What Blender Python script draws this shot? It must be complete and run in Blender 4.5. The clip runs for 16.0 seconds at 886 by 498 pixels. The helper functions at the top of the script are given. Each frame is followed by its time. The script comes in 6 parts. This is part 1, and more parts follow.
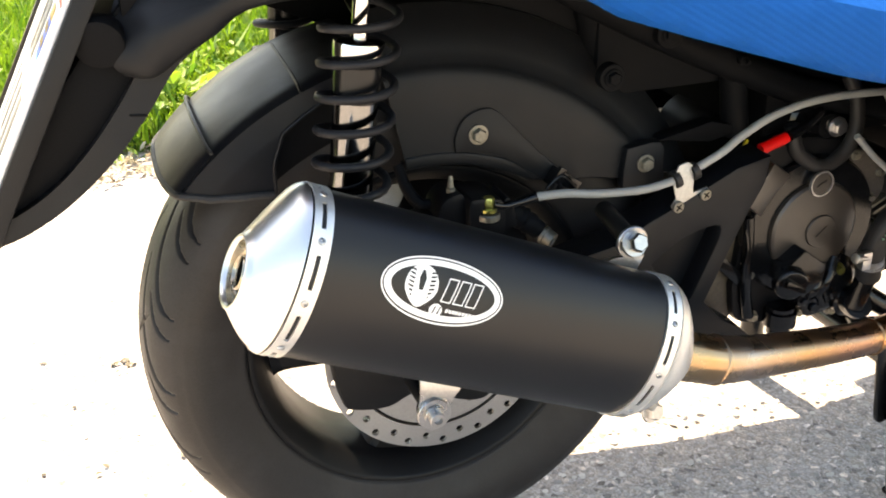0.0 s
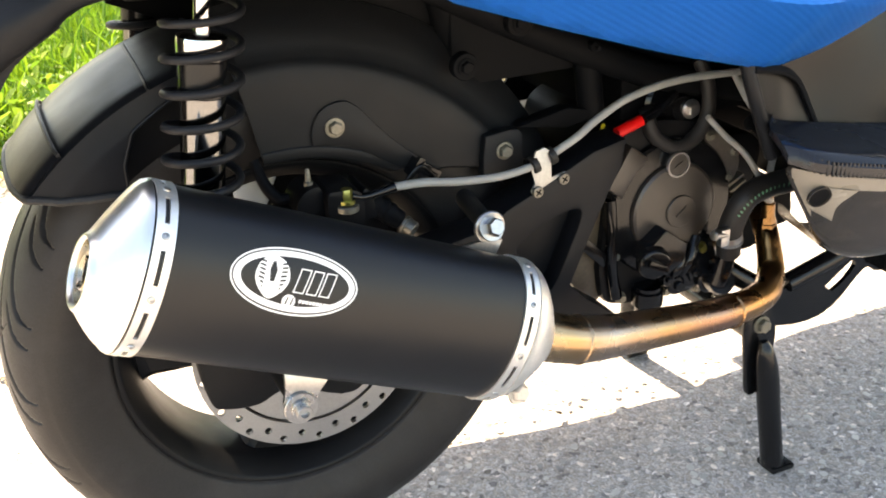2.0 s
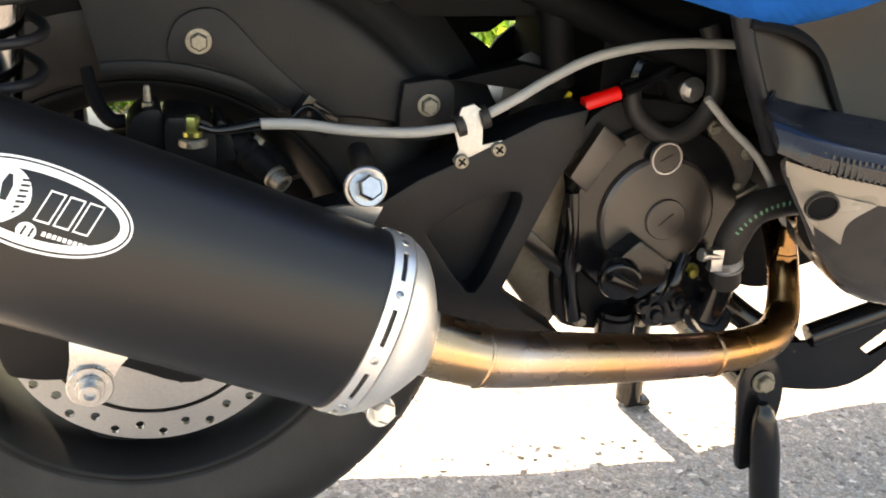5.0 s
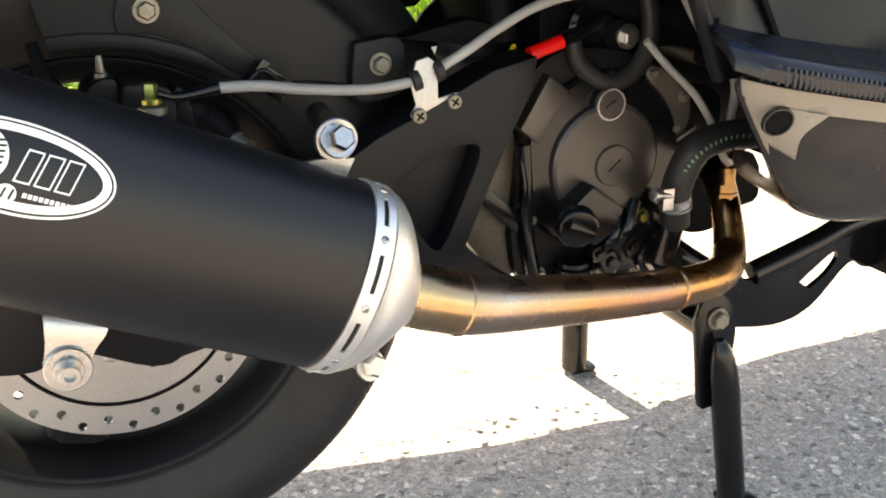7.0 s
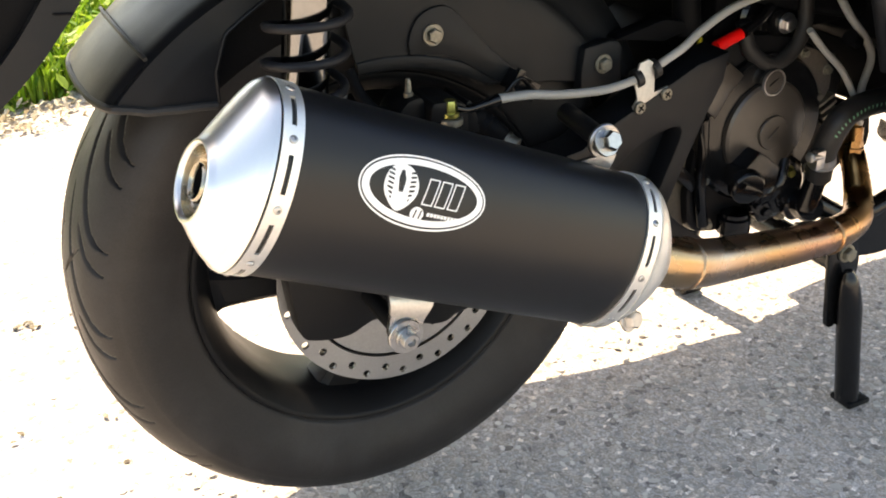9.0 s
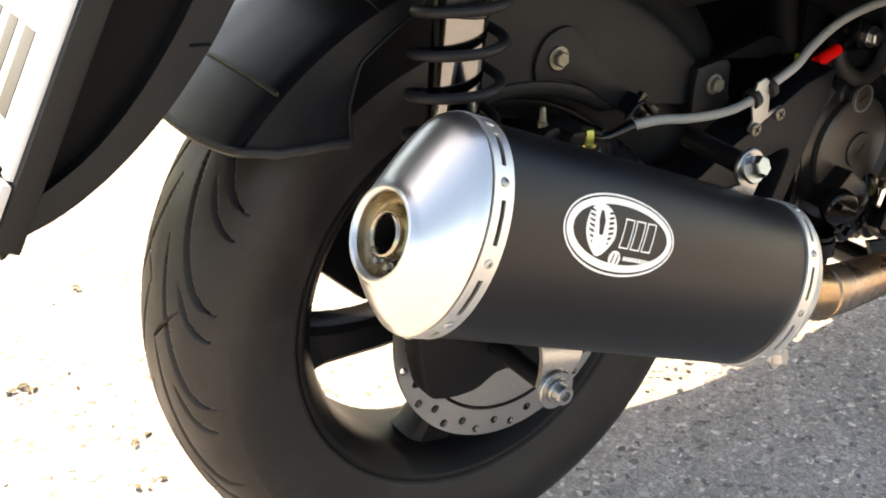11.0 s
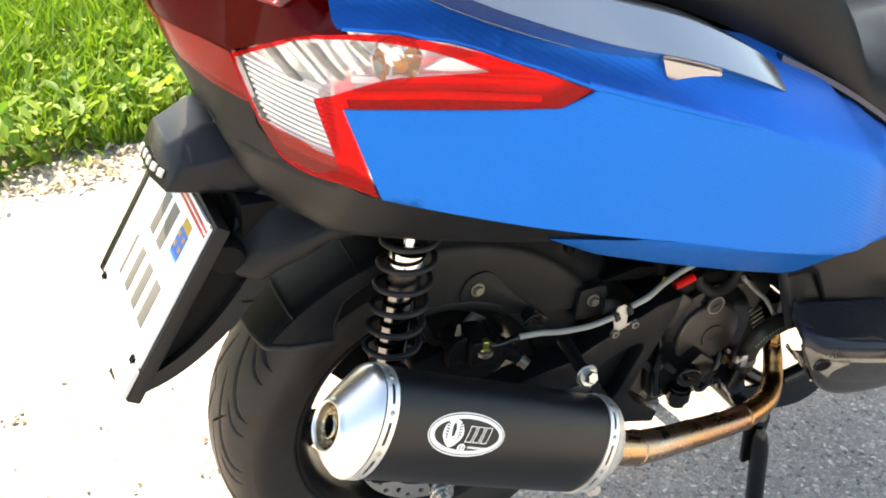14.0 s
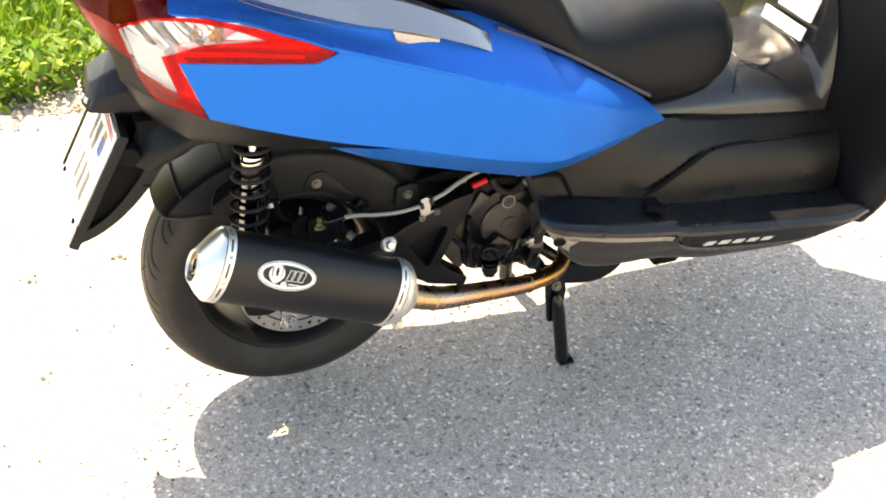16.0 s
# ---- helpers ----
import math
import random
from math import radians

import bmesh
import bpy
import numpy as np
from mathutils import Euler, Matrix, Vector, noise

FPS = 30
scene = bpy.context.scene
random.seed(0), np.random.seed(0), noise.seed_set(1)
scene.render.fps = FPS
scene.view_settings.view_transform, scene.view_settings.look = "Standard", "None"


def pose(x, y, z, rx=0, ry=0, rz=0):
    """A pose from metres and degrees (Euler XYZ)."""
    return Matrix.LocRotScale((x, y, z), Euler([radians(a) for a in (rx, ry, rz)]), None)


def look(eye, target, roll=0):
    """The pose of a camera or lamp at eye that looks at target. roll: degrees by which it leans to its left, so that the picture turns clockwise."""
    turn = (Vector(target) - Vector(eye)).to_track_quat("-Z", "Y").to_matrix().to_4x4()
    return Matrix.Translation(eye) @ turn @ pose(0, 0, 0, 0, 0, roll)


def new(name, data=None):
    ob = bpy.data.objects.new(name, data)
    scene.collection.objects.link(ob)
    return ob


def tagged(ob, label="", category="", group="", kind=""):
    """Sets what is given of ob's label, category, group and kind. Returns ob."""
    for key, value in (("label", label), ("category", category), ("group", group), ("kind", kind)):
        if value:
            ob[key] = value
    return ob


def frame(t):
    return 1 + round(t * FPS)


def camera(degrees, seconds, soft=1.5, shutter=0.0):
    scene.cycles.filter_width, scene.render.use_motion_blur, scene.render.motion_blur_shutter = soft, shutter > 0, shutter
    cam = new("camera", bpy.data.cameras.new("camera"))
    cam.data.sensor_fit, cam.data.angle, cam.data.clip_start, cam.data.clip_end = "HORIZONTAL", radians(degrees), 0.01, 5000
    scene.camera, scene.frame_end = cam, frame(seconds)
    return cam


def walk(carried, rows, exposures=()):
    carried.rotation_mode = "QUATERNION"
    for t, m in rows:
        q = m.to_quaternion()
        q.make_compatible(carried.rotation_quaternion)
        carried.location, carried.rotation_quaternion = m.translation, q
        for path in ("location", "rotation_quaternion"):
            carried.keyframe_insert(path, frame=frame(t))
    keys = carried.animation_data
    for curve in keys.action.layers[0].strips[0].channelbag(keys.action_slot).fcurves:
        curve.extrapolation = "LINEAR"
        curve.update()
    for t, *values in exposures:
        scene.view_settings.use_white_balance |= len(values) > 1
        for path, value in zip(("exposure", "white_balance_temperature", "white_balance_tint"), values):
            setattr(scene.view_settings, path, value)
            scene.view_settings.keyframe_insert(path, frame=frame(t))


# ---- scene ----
cam = camera(45.6, 16.0, soft=1.9)
EXPOSURES = [(0.0, 2.06, 8800, 10), (2.5, 2.29, 8750, 10), (3.5, 2.48, 8950, 11), (4.0, 2.55, 9100, 11), (4.5, 2.45, 9250, 11), (7.0, 2.10, 9200, 11), (8.0, 1.96, 9000, 11), (10.5, 1.74, 9050, 11), (12.5, 1.66, 8900, 10), (13.5, 1.96, 8350, 6), (14.0, 1.90, 8450, 7), (14.5, 1.68, 8400, 7), (16.0, 1.96, 9350, 9)]
PATH = [
    (0, (-0.279, -0.894, 0.834), (0.308, 0.813, -0.028), -1.3),
    (0.5, (-0.282, -0.889, 0.826), (0.335, 0.818, -0.014), -1.9),
    (1, (-0.281, -0.901, 0.827), (0.325, 0.816, -0.001), -2.3),
    (1.5, (-0.263, -0.918, 0.829), (0.38, 0.776, -0.018), -3.0),
    (2, (-0.239, -0.923, 0.821), (0.5, 0.729, -0.031), -1.8),
    (2.5, (-0.22, -0.925, 0.803), (0.481, 0.767, 0.001), -1.0),
    (3, (-0.158, -0.907, 0.774), (0.371, 0.846, -0.032), 0.1),
    (3.5, (-0.079, -0.848, 0.725), (0.364, 0.917, -0.106), 1.5),
    (4, (-0.017, -0.819, 0.698), (0.358, 0.962, -0.131), 0.7),
    (4.5, (0.0, -0.819, 0.686), (0.473, 0.952, -0.115), 1.8),
    (4.7, (0.005, -0.818, 0.688), (0.51, 0.944, -0.111), 2.4),
    (6.8, (-0.034, -0.811, 0.627), (0.668, 0.922, -0.082), 0.2),
    (7, (-0.061, -0.815, 0.629), (0.686, 0.891, -0.102), -0.0),
    (7.5, (-0.139, -0.828, 0.674), (0.61, 0.862, -0.091), -0.9),
    (8, (-0.242, -0.841, 0.719), (0.503, 0.814, -0.122), -2.4),
    (8.2, (-0.272, -0.844, 0.738), (0.466, 0.8, -0.131), -1.4),
    (10.3, (-0.401, -0.731, 0.772), (0.51, 0.782, -0.168), -1.8),
    (10.5, (-0.422, -0.708, 0.764), (0.515, 0.797, -0.162), -1.3),
    (11, (-0.465, -0.658, 0.748), (0.524, 0.832, -0.147), -0.5),
    (11.5, (-0.493, -0.655, 0.751), (0.538, 0.843, -0.08), 1.7),
    (12, (-0.505, -0.671, 0.757), (0.494, 0.864, -0.044), 1.7),
    (12.5, (-0.511, -0.691, 0.764), (0.473, 0.867, -0.012), 1.6),
    (13, (-0.49, -0.728, 0.824), (0.43, 0.871, 0.05), 0.8),
    (13.5, (-0.489, -0.836, 1.039), (0.278, 0.748, 0.087), 2.6),
    (14, (-0.484, -0.991, 1.232), (0.29, 0.529, 0.188), 4.3),
    (14.5, (-0.405, -1.116, 1.325), (0.357, 0.356, 0.206), 4.5),
    (15, (-0.343, -1.295, 1.37), (0.317, 0.204, 0.222), 4.2),
    (15.5, (-0.292, -1.515, 1.454), (0.286, 0.019, 0.308), 2.8),
    (16, (-0.339, -1.608, 1.53), (0.275, -0.105, 0.362), 2.9),
]
walk(cam, [(t, look(eye, target, roll)) for t, eye, target, roll in PATH], EXPOSURES)

# ---- world and light ----
SUN_WAY = Vector((0.14, -0.63, -1.0)).normalized()
world = bpy.data.worlds.new("sky")
scene.world = world
world.use_nodes = True
wn = world.node_tree.nodes
sky = wn.new("ShaderNodeTexSky")
sky.sky_type, sky.sun_disc = "NISHITA", False
sky.sun_elevation, sky.sun_rotation = radians(57), radians(-12)
wn["Background"].inputs["Strength"].default_value = 0.15
world.node_tree.links.new(sky.outputs["Color"], wn["Background"].inputs["Color"])
sun = new("sun", bpy.data.lights.new("sun", "SUN"))
sun.data.energy, sun.data.angle, sun.data.color = 4.0, radians(0.5), (1.0, 0.95, 0.86)
sun.matrix_basis = look((0, 0, 3), Vector((0, 0, 3)) + SUN_WAY)


# ---- materials ----
def mat(name, base, rough=0.5, metal=0.0, vary=0.25, grain=300.0, stain=9.0, bump=0.1, rvary=0.12, coat=0.0, dust=None, dust_amount=0.35, spec=0.5):
    """A surface with fine grain, large soft stains, uneven gloss and fine relief."""
    m = bpy.data.materials.new(name)
    m.use_nodes = True
    nt = m.node_tree
    n, link = nt.nodes, nt.links.new
    b = n["Principled BSDF"]
    geo = n.new("ShaderNodeNewGeometry")
    fine, big = n.new("ShaderNodeTexNoise"), n.new("ShaderNodeTexNoise")
    for tex, scale, detail in ((fine, grain, 4), (big, stain, 5)):
        tex.inputs["Scale"].default_value, tex.inputs["Detail"].default_value = scale, detail
        link(geo.outputs["Position"], tex.inputs["Vector"])
    mixf = n.new("ShaderNodeMix")
    mixf.data_type = "FLOAT"
    mixf.inputs[0].default_value = 0.5
    link(fine.outputs["Fac"], mixf.inputs[2])
    link(big.outputs["Fac"], mixf.inputs[3])
    ramp = n.new("ShaderNodeMapRange")
    ramp.inputs["From Min"].default_value, ramp.inputs["From Max"].default_value = 0.3, 0.7
    ramp.inputs["To Min"].default_value, ramp.inputs["To Max"].default_value = 1 - vary, 1 + vary
    link(mixf.outputs[0], ramp.inputs["Value"])
    mul = n.new("ShaderNodeVectorMath")
    mul.operation = "SCALE"
    mul.inputs[0].default_value = base[:3]
    link(ramp.outputs["Result"], mul.inputs["Scale"])
    colour = mul.outputs["Vector"]
    if dust:
        patch = n.new("ShaderNodeTexNoise")
        patch.inputs["Scale"].default_value, patch.inputs["Detail"].default_value = 22.0, 8
        link(geo.outputs["Position"], patch.inputs["Vector"])
        pr = n.new("ShaderNodeMapRange")
        pr.inputs["From Min"].default_value, pr.inputs["From Max"].default_value = 0.48, 0.75
        pr.inputs["To Max"].default_value = dust_amount
        link(patch.outputs["Fac"], pr.inputs["Value"])
        mx = n.new("ShaderNodeMix")
        mx.data_type = "RGBA"
        link(pr.outputs["Result"], mx.inputs[0])
        link(colour, mx.inputs[6])
        mx.inputs[7].default_value = (*dust, 1)
        colour = mx.outputs[2]
    link(colour, b.inputs["Base Color"])
    rr = n.new("ShaderNodeMapRange")
    rr.inputs["From Min"].default_value, rr.inputs["From Max"].default_value = 0.3, 0.7
    rr.inputs["To Min"].default_value, rr.inputs["To Max"].default_value = max(rough - rvary, 0.03), min(rough + rvary, 1)
    link(big.outputs["Fac"], rr.inputs["Value"])
    link(rr.outputs["Result"], b.inputs["Roughness"])
    b.inputs["Metallic"].default_value = metal
    b.inputs["Specular IOR Level"].default_value = spec
    b.inputs["Coat Weight"].default_value = coat
    if bump:
        bp = n.new("ShaderNodeBump")
        bp.inputs["Strength"].default_value, bp.inputs["Distance"].default_value = bump, 0.002
        link(fine.outputs["Fac"], bp.inputs["Height"])
        link(bp.outputs["Normal"], b.inputs["Normal"])
    return m


def lens_mat(name, colour, rough=0.05, ior=1.22, trans=0.9):
    m = mat(name, colour, rough, vary=0.1, bump=0.0, rvary=0.02, coat=0.0)
    b = m.node_tree.nodes["Principled BSDF"]
    b.inputs["Transmission Weight"].default_value, b.inputs["IOR"].default_value = trans, ior
    return m


plastic = mat("black_plastic", (0.0064, 0.0070, 0.0086), 0.40, vary=0.2, grain=900, bump=0.18, dust=(0.045, 0.042, 0.04), dust_amount=0.05, spec=0.20)
hood_plastic = mat("navy_black_plastic", (0.0052, 0.0062, 0.0105), 0.36, vary=0.2, grain=900, bump=0.12, dust=(0.04, 0.04, 0.045), dust_amount=0.04, spec=0.22)
plastic_grey = mat("grey_plastic", (0.0092, 0.0097, 0.0108), 0.48, vary=0.2, grain=900, bump=0.2, dust=(0.05, 0.044, 0.040), dust_amount=0.10, spec=0.22)
trim_paint = mat("champagne_trim_paint", (0.27, 0.235, 0.195), 0.32, vary=0.08, grain=900, bump=0.04)
fairing_gloss = mat("glossy_fairing_plastic", (0.026, 0.022, 0.019), 0.22, vary=0.15, grain=900, bump=0.04, dust=(0.10, 0.085, 0.07), dust_amount=0.12)
fairing_plastic = mat("satin_fairing_plastic", (0.0088, 0.0082, 0.0078), 0.32, vary=0.15, grain=900, bump=0.06, dust=(0.06, 0.05, 0.042), dust_amount=0.05, spec=0.24)
board_plastic = mat("glossy_board_plastic", (0.0095, 0.0100, 0.0135), 0.24, vary=0.2, grain=900, bump=0.05, dust=(0.05, 0.045, 0.04), dust_amount=0.10, spec=0.4)
tunnel_plastic = mat("polished_dark_plastic", (0.016, 0.016, 0.018), 0.20, vary=0.2, grain=900, bump=0.08, rvary=0.10, dust=(0.06, 0.055, 0.05), dust_amount=0.2, spec=0.7)
seat_edge = mat("blue_grey_edge", (0.014, 0.026, 0.065), 0.42, vary=0.15, grain=600, bump=0.05)
satin_steel = mat("satin_steel", (0.80, 0.79, 0.76), 0.42, metal=0.9, vary=0.08, grain=400, stain=40, bump=0.03, rvary=0.06)
# dull, darkened plastic; on recessed parts it carries their shade in its colour
plastic_dark = mat("dark_plastic", (0.0058, 0.0060, 0.0068), 0.55, vary=0.3, grain=500, bump=0.12, spec=0.05)
gloss_black = mat("gloss_black", (0.0050, 0.0050, 0.0056), 0.17, vary=0.2, grain=500, bump=0.03, dust=(0.04, 0.036, 0.032), dust_amount=0.05, spec=0.36)
guard_plastic = mat("dull_guard_plastic", (0.0066, 0.0070, 0.0086), 0.46, vary=0.25, grain=700, bump=0.08, dust=(0.045, 0.045, 0.048), dust_amount=0.09, spec=0.20)
lip_plastic = mat("scuffed_lip_plastic", (0.030, 0.028, 0.027), 0.55, vary=0.3, grain=500, bump=0.2, dust=(0.12, 0.11, 0.10), dust_amount=0.3, spec=0.25)
stained_steel = mat("straw_stained_steel", (0.44, 0.385, 0.30), 0.24, metal=1.0, vary=0.2, grain=200, stain=40, bump=0.03)
rubber = mat("tyre_rubber", (0.0175, 0.0155, 0.0150), 0.54, vary=0.3, grain=600, stain=14, bump=0.14, dust=(0.085, 0.080, 0.078), dust_amount=0.17, spec=0.30)
can_black = mat("satin_black_paint", (0.0075, 0.0077, 0.0088), 0.37, vary=0.12, grain=1400, bump=0.05, rvary=0.04, spec=0.36)
alloy_black = mat("black_alloy", (0.0058, 0.0058, 0.0066), 0.42, metal=0.0, vary=0.2, grain=700, bump=0.1, dust=(0.05, 0.042, 0.034), dust_amount=0.06, spec=0.17)
engine_paint = mat("engine_paint", (0.030, 0.024, 0.020), 0.30, vary=0.2, grain=600, bump=0.08, dust=(0.10, 0.08, 0.06), dust_amount=0.22, spec=0.6)
steel = mat("brushed_steel", (0.74, 0.735, 0.72), 0.30, metal=1.0, vary=0.03, grain=900, stain=14, bump=0.004, rvary=0.04)
zinc = mat("zinc_plate", (0.46, 0.455, 0.45), 0.34, metal=1.0, vary=0.15, grain=300, bump=0.08)
disc_steel = mat("disc_steel", (0.38, 0.37, 0.36), 0.42, metal=1.0, vary=0.12, grain=500, bump=0.05)
chrome = mat("chrome", (0.8, 0.8, 0.8), 0.08, metal=1.0, vary=0.05, bump=0.0, rvary=0.03)
brass = mat("yellowed_bolt", (0.42, 0.40, 0.12), 0.35, metal=1.0, vary=0.2, bump=0.1)
hose_grey = mat("grey_braid", (0.30, 0.29, 0.27), 0.4, vary=0.2, grain=1200, bump=0.3)
vinyl = mat("seat_vinyl", (0.0060, 0.0068, 0.0088), 0.44, vary=0.15, grain=1100, bump=0.2, rvary=0.05, spec=0.15)
rail_alloy = mat("painted_alloy", (0.36, 0.36, 0.375), 0.20, metal=0.9, vary=0.06, grain=400, bump=0.02, rvary=0.05, coat=0.4)
plate_white = mat("plate_white", (0.80, 0.80, 0.80), 0.35, vary=0.03, bump=0.02)
holder_light = mat("pale_plastic", (0.60, 0.59, 0.57), 0.45, vary=0.06, bump=0.05)
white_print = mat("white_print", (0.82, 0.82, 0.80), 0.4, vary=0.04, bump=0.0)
grey_print = mat("grey_print", (0.115, 0.11, 0.105), 0.5, vary=0.1, bump=0.0)
pale_print = mat("pale_grey_print", (0.45, 0.44, 0.43), 0.4, vary=0.1, bump=0.0)
green_print = mat("green_print", (0.10, 0.25, 0.16), 0.5, vary=0.1, bump=0.0)
red_print = mat("red_print", (0.55, 0.02, 0.02), 0.4, vary=0.05, bump=0.0)
blue_print = mat("blue_print", (0.02, 0.12, 0.55), 0.4, vary=0.05, bump=0.0)
gold_print = mat("gold_print", (0.45, 0.28, 0.03), 0.4, vary=0.1, bump=0.0)
red_tape = mat("red_sleeve", (0.75, 0.006, 0.006), 0.35, vary=0.06, bump=0.03)
red_lens = lens_mat("red_lens", (0.97, 0.010, 0.018), 0.05, trans=0.84)
dark_red_lens = lens_mat("dark_red_lens", (0.085, 0.0008, 0.002), 0.06, ior=1.20, trans=0.30)
# red lens paled in colour, in place of glare on its ribs
glare_red_lens = lens_mat("glare_red_lens", (0.50, 0.075, 0.062), 0.14, trans=0.70)
clear_lens = lens_mat("clear_lens", (0.95, 0.95, 0.95), 0.03, trans=0.95)
reflector = mat("reflector_chrome", (0.92, 0.92, 0.92), 0.2, metal=0.75, vary=0.05, grain=120, bump=0.1)
lacquer_black = mat("black_chrome", (0.22, 0.218, 0.215), 0.09, metal=1.0, vary=0.1, bump=0.0, rvary=0.03)
spring_paint = mat("dull_spring_paint", (0.014, 0.014, 0.016), 0.5, vary=0.2, grain=700, bump=0.08, spec=0.22)
bore_black = mat("bore_black", (0.006, 0.0055, 0.005), 0.85, vary=0.3, bump=0.1, spec=0.1)
worn_zinc = mat("worn_zinc", (0.42, 0.41, 0.39), 0.42, metal=0.85, vary=0.2, grain=300, bump=0.1)
dull_bolt = mat("weathered_bolt", (0.24, 0.22, 0.18), 0.5, metal=0.9, vary=0.35, grain=500, bump=0.25)
dark_chrome = mat("dark_chrome", (0.17, 0.17, 0.175), 0.14, metal=1.0, vary=0.1, bump=0.0, rvary=0.04)
white_reflector = mat("white_reflector", (0.85, 0.85, 0.83), 0.3, vary=0.1, bump=0.05)
amber = lens_mat("amber_bulb", (0.9, 0.35, 0.03), 0.1, trans=0.5)


def film_mat():
    """Blue wrap with a fine twill weave under a clear top."""
    m = mat("blue_carbon_film", (0.002, 0.132, 0.54), 0.40, vary=0.07, grain=500, stain=4, bump=0.0, rvary=0.05, coat=0.0, spec=0.06)
    n, link = m.node_tree.nodes, m.node_tree.links.new
    b = n["Principled BSDF"]
    geo = n.new("ShaderNodeNewGeometry")
    wav = n.new("ShaderNodeTexWave")
    wav.wave_type, wav.bands_direction = "BANDS", "DIAGONAL"
    wav.inputs["Scale"].default_value, wav.inputs["Distortion"].default_value = 120.0, 0.3
    flat = n.new("ShaderNodeVectorMath")
    flat.operation, flat.inputs[1].default_value = "MULTIPLY", (0.55, 0.0, 1.0)
    link(geo.outputs["Position"], flat.inputs[0])
    link(flat.outputs["Vector"], wav.inputs["Vector"])
    bp = n.new("ShaderNodeBump")
    bp.inputs["Strength"].default_value, bp.inputs["Distance"].default_value = 0.25, 0.0006
    link(wav.outputs["Fac"], bp.inputs["Height"])
    link(bp.outputs["Normal"], b.inputs["Normal"])
    b.inputs["Metallic"].default_value = 0.45
    b.inputs["Coat Roughness"].default_value = 0.18
    return m


blue_film = film_mat()


def pipe_mat():
    """Heat-tinted stainless: straw, bronze and violet bands along the pipe."""
    m = mat("heat_tinted_steel", (0.5, 0.36, 0.22), 0.27, metal=1.0, vary=0.12, grain=250, stain=30, bump=0.03, rvary=0.08)
    n, link = m.node_tree.nodes, m.node_tree.links.new
    b = n["Principled BSDF"]
    geo, sep = n.new("ShaderNodeNewGeometry"), n.new("ShaderNodeSeparateXYZ")
    link(geo.outputs["Position"], sep.inputs[0])
    nz = n.new("ShaderNodeTexNoise")
    nz.inputs["Scale"].default_value, nz.inputs["Detail"].default_value = 18.0, 5
    link(geo.outputs["Position"], nz.inputs["Vector"])
    add = n.new("ShaderNodeMath")
    add.operation, add.inputs[1].default_value = "MULTIPLY_ADD", 0.09
    link(nz.outputs["Fac"], add.inputs[0])
    link(sep.outputs["X"], add.inputs[2])
    rng = n.new("ShaderNodeMapRange")
    rng.inputs["From Min"].default_value, rng.inputs["From Max"].default_value = 0.20, 0.64
    link(add.outputs[0], rng.inputs["Value"])
    cr = n.new("ShaderNodeValToRGB")
    e = cr.color_ramp.elements
    e[0].position, e[0].color = 0.0, (0.46, 0.34, 0.22, 1)
    e[1].position, e[1].color = 1.0, (0.13, 0.08, 0.045, 1)
    for pos, c in ((0.12, (0.44, 0.28, 0.15)), (0.22, (0.46, 0.35, 0.28)), (0.40, (0.42, 0.25, 0.13)), (0.58, (0.36, 0.20, 0.14)), (0.72, (0.46, 0.24, 0.08)), (0.86, (0.28, 0.15, 0.06))):
        el = e.new(pos)
        el.color = (*c, 1)
    link(rng.outputs["Result"], cr.inputs["Fac"])
    link(cr.outputs["Color"], b.inputs["Base Color"])
    return m


pipe_steel = pipe_mat()


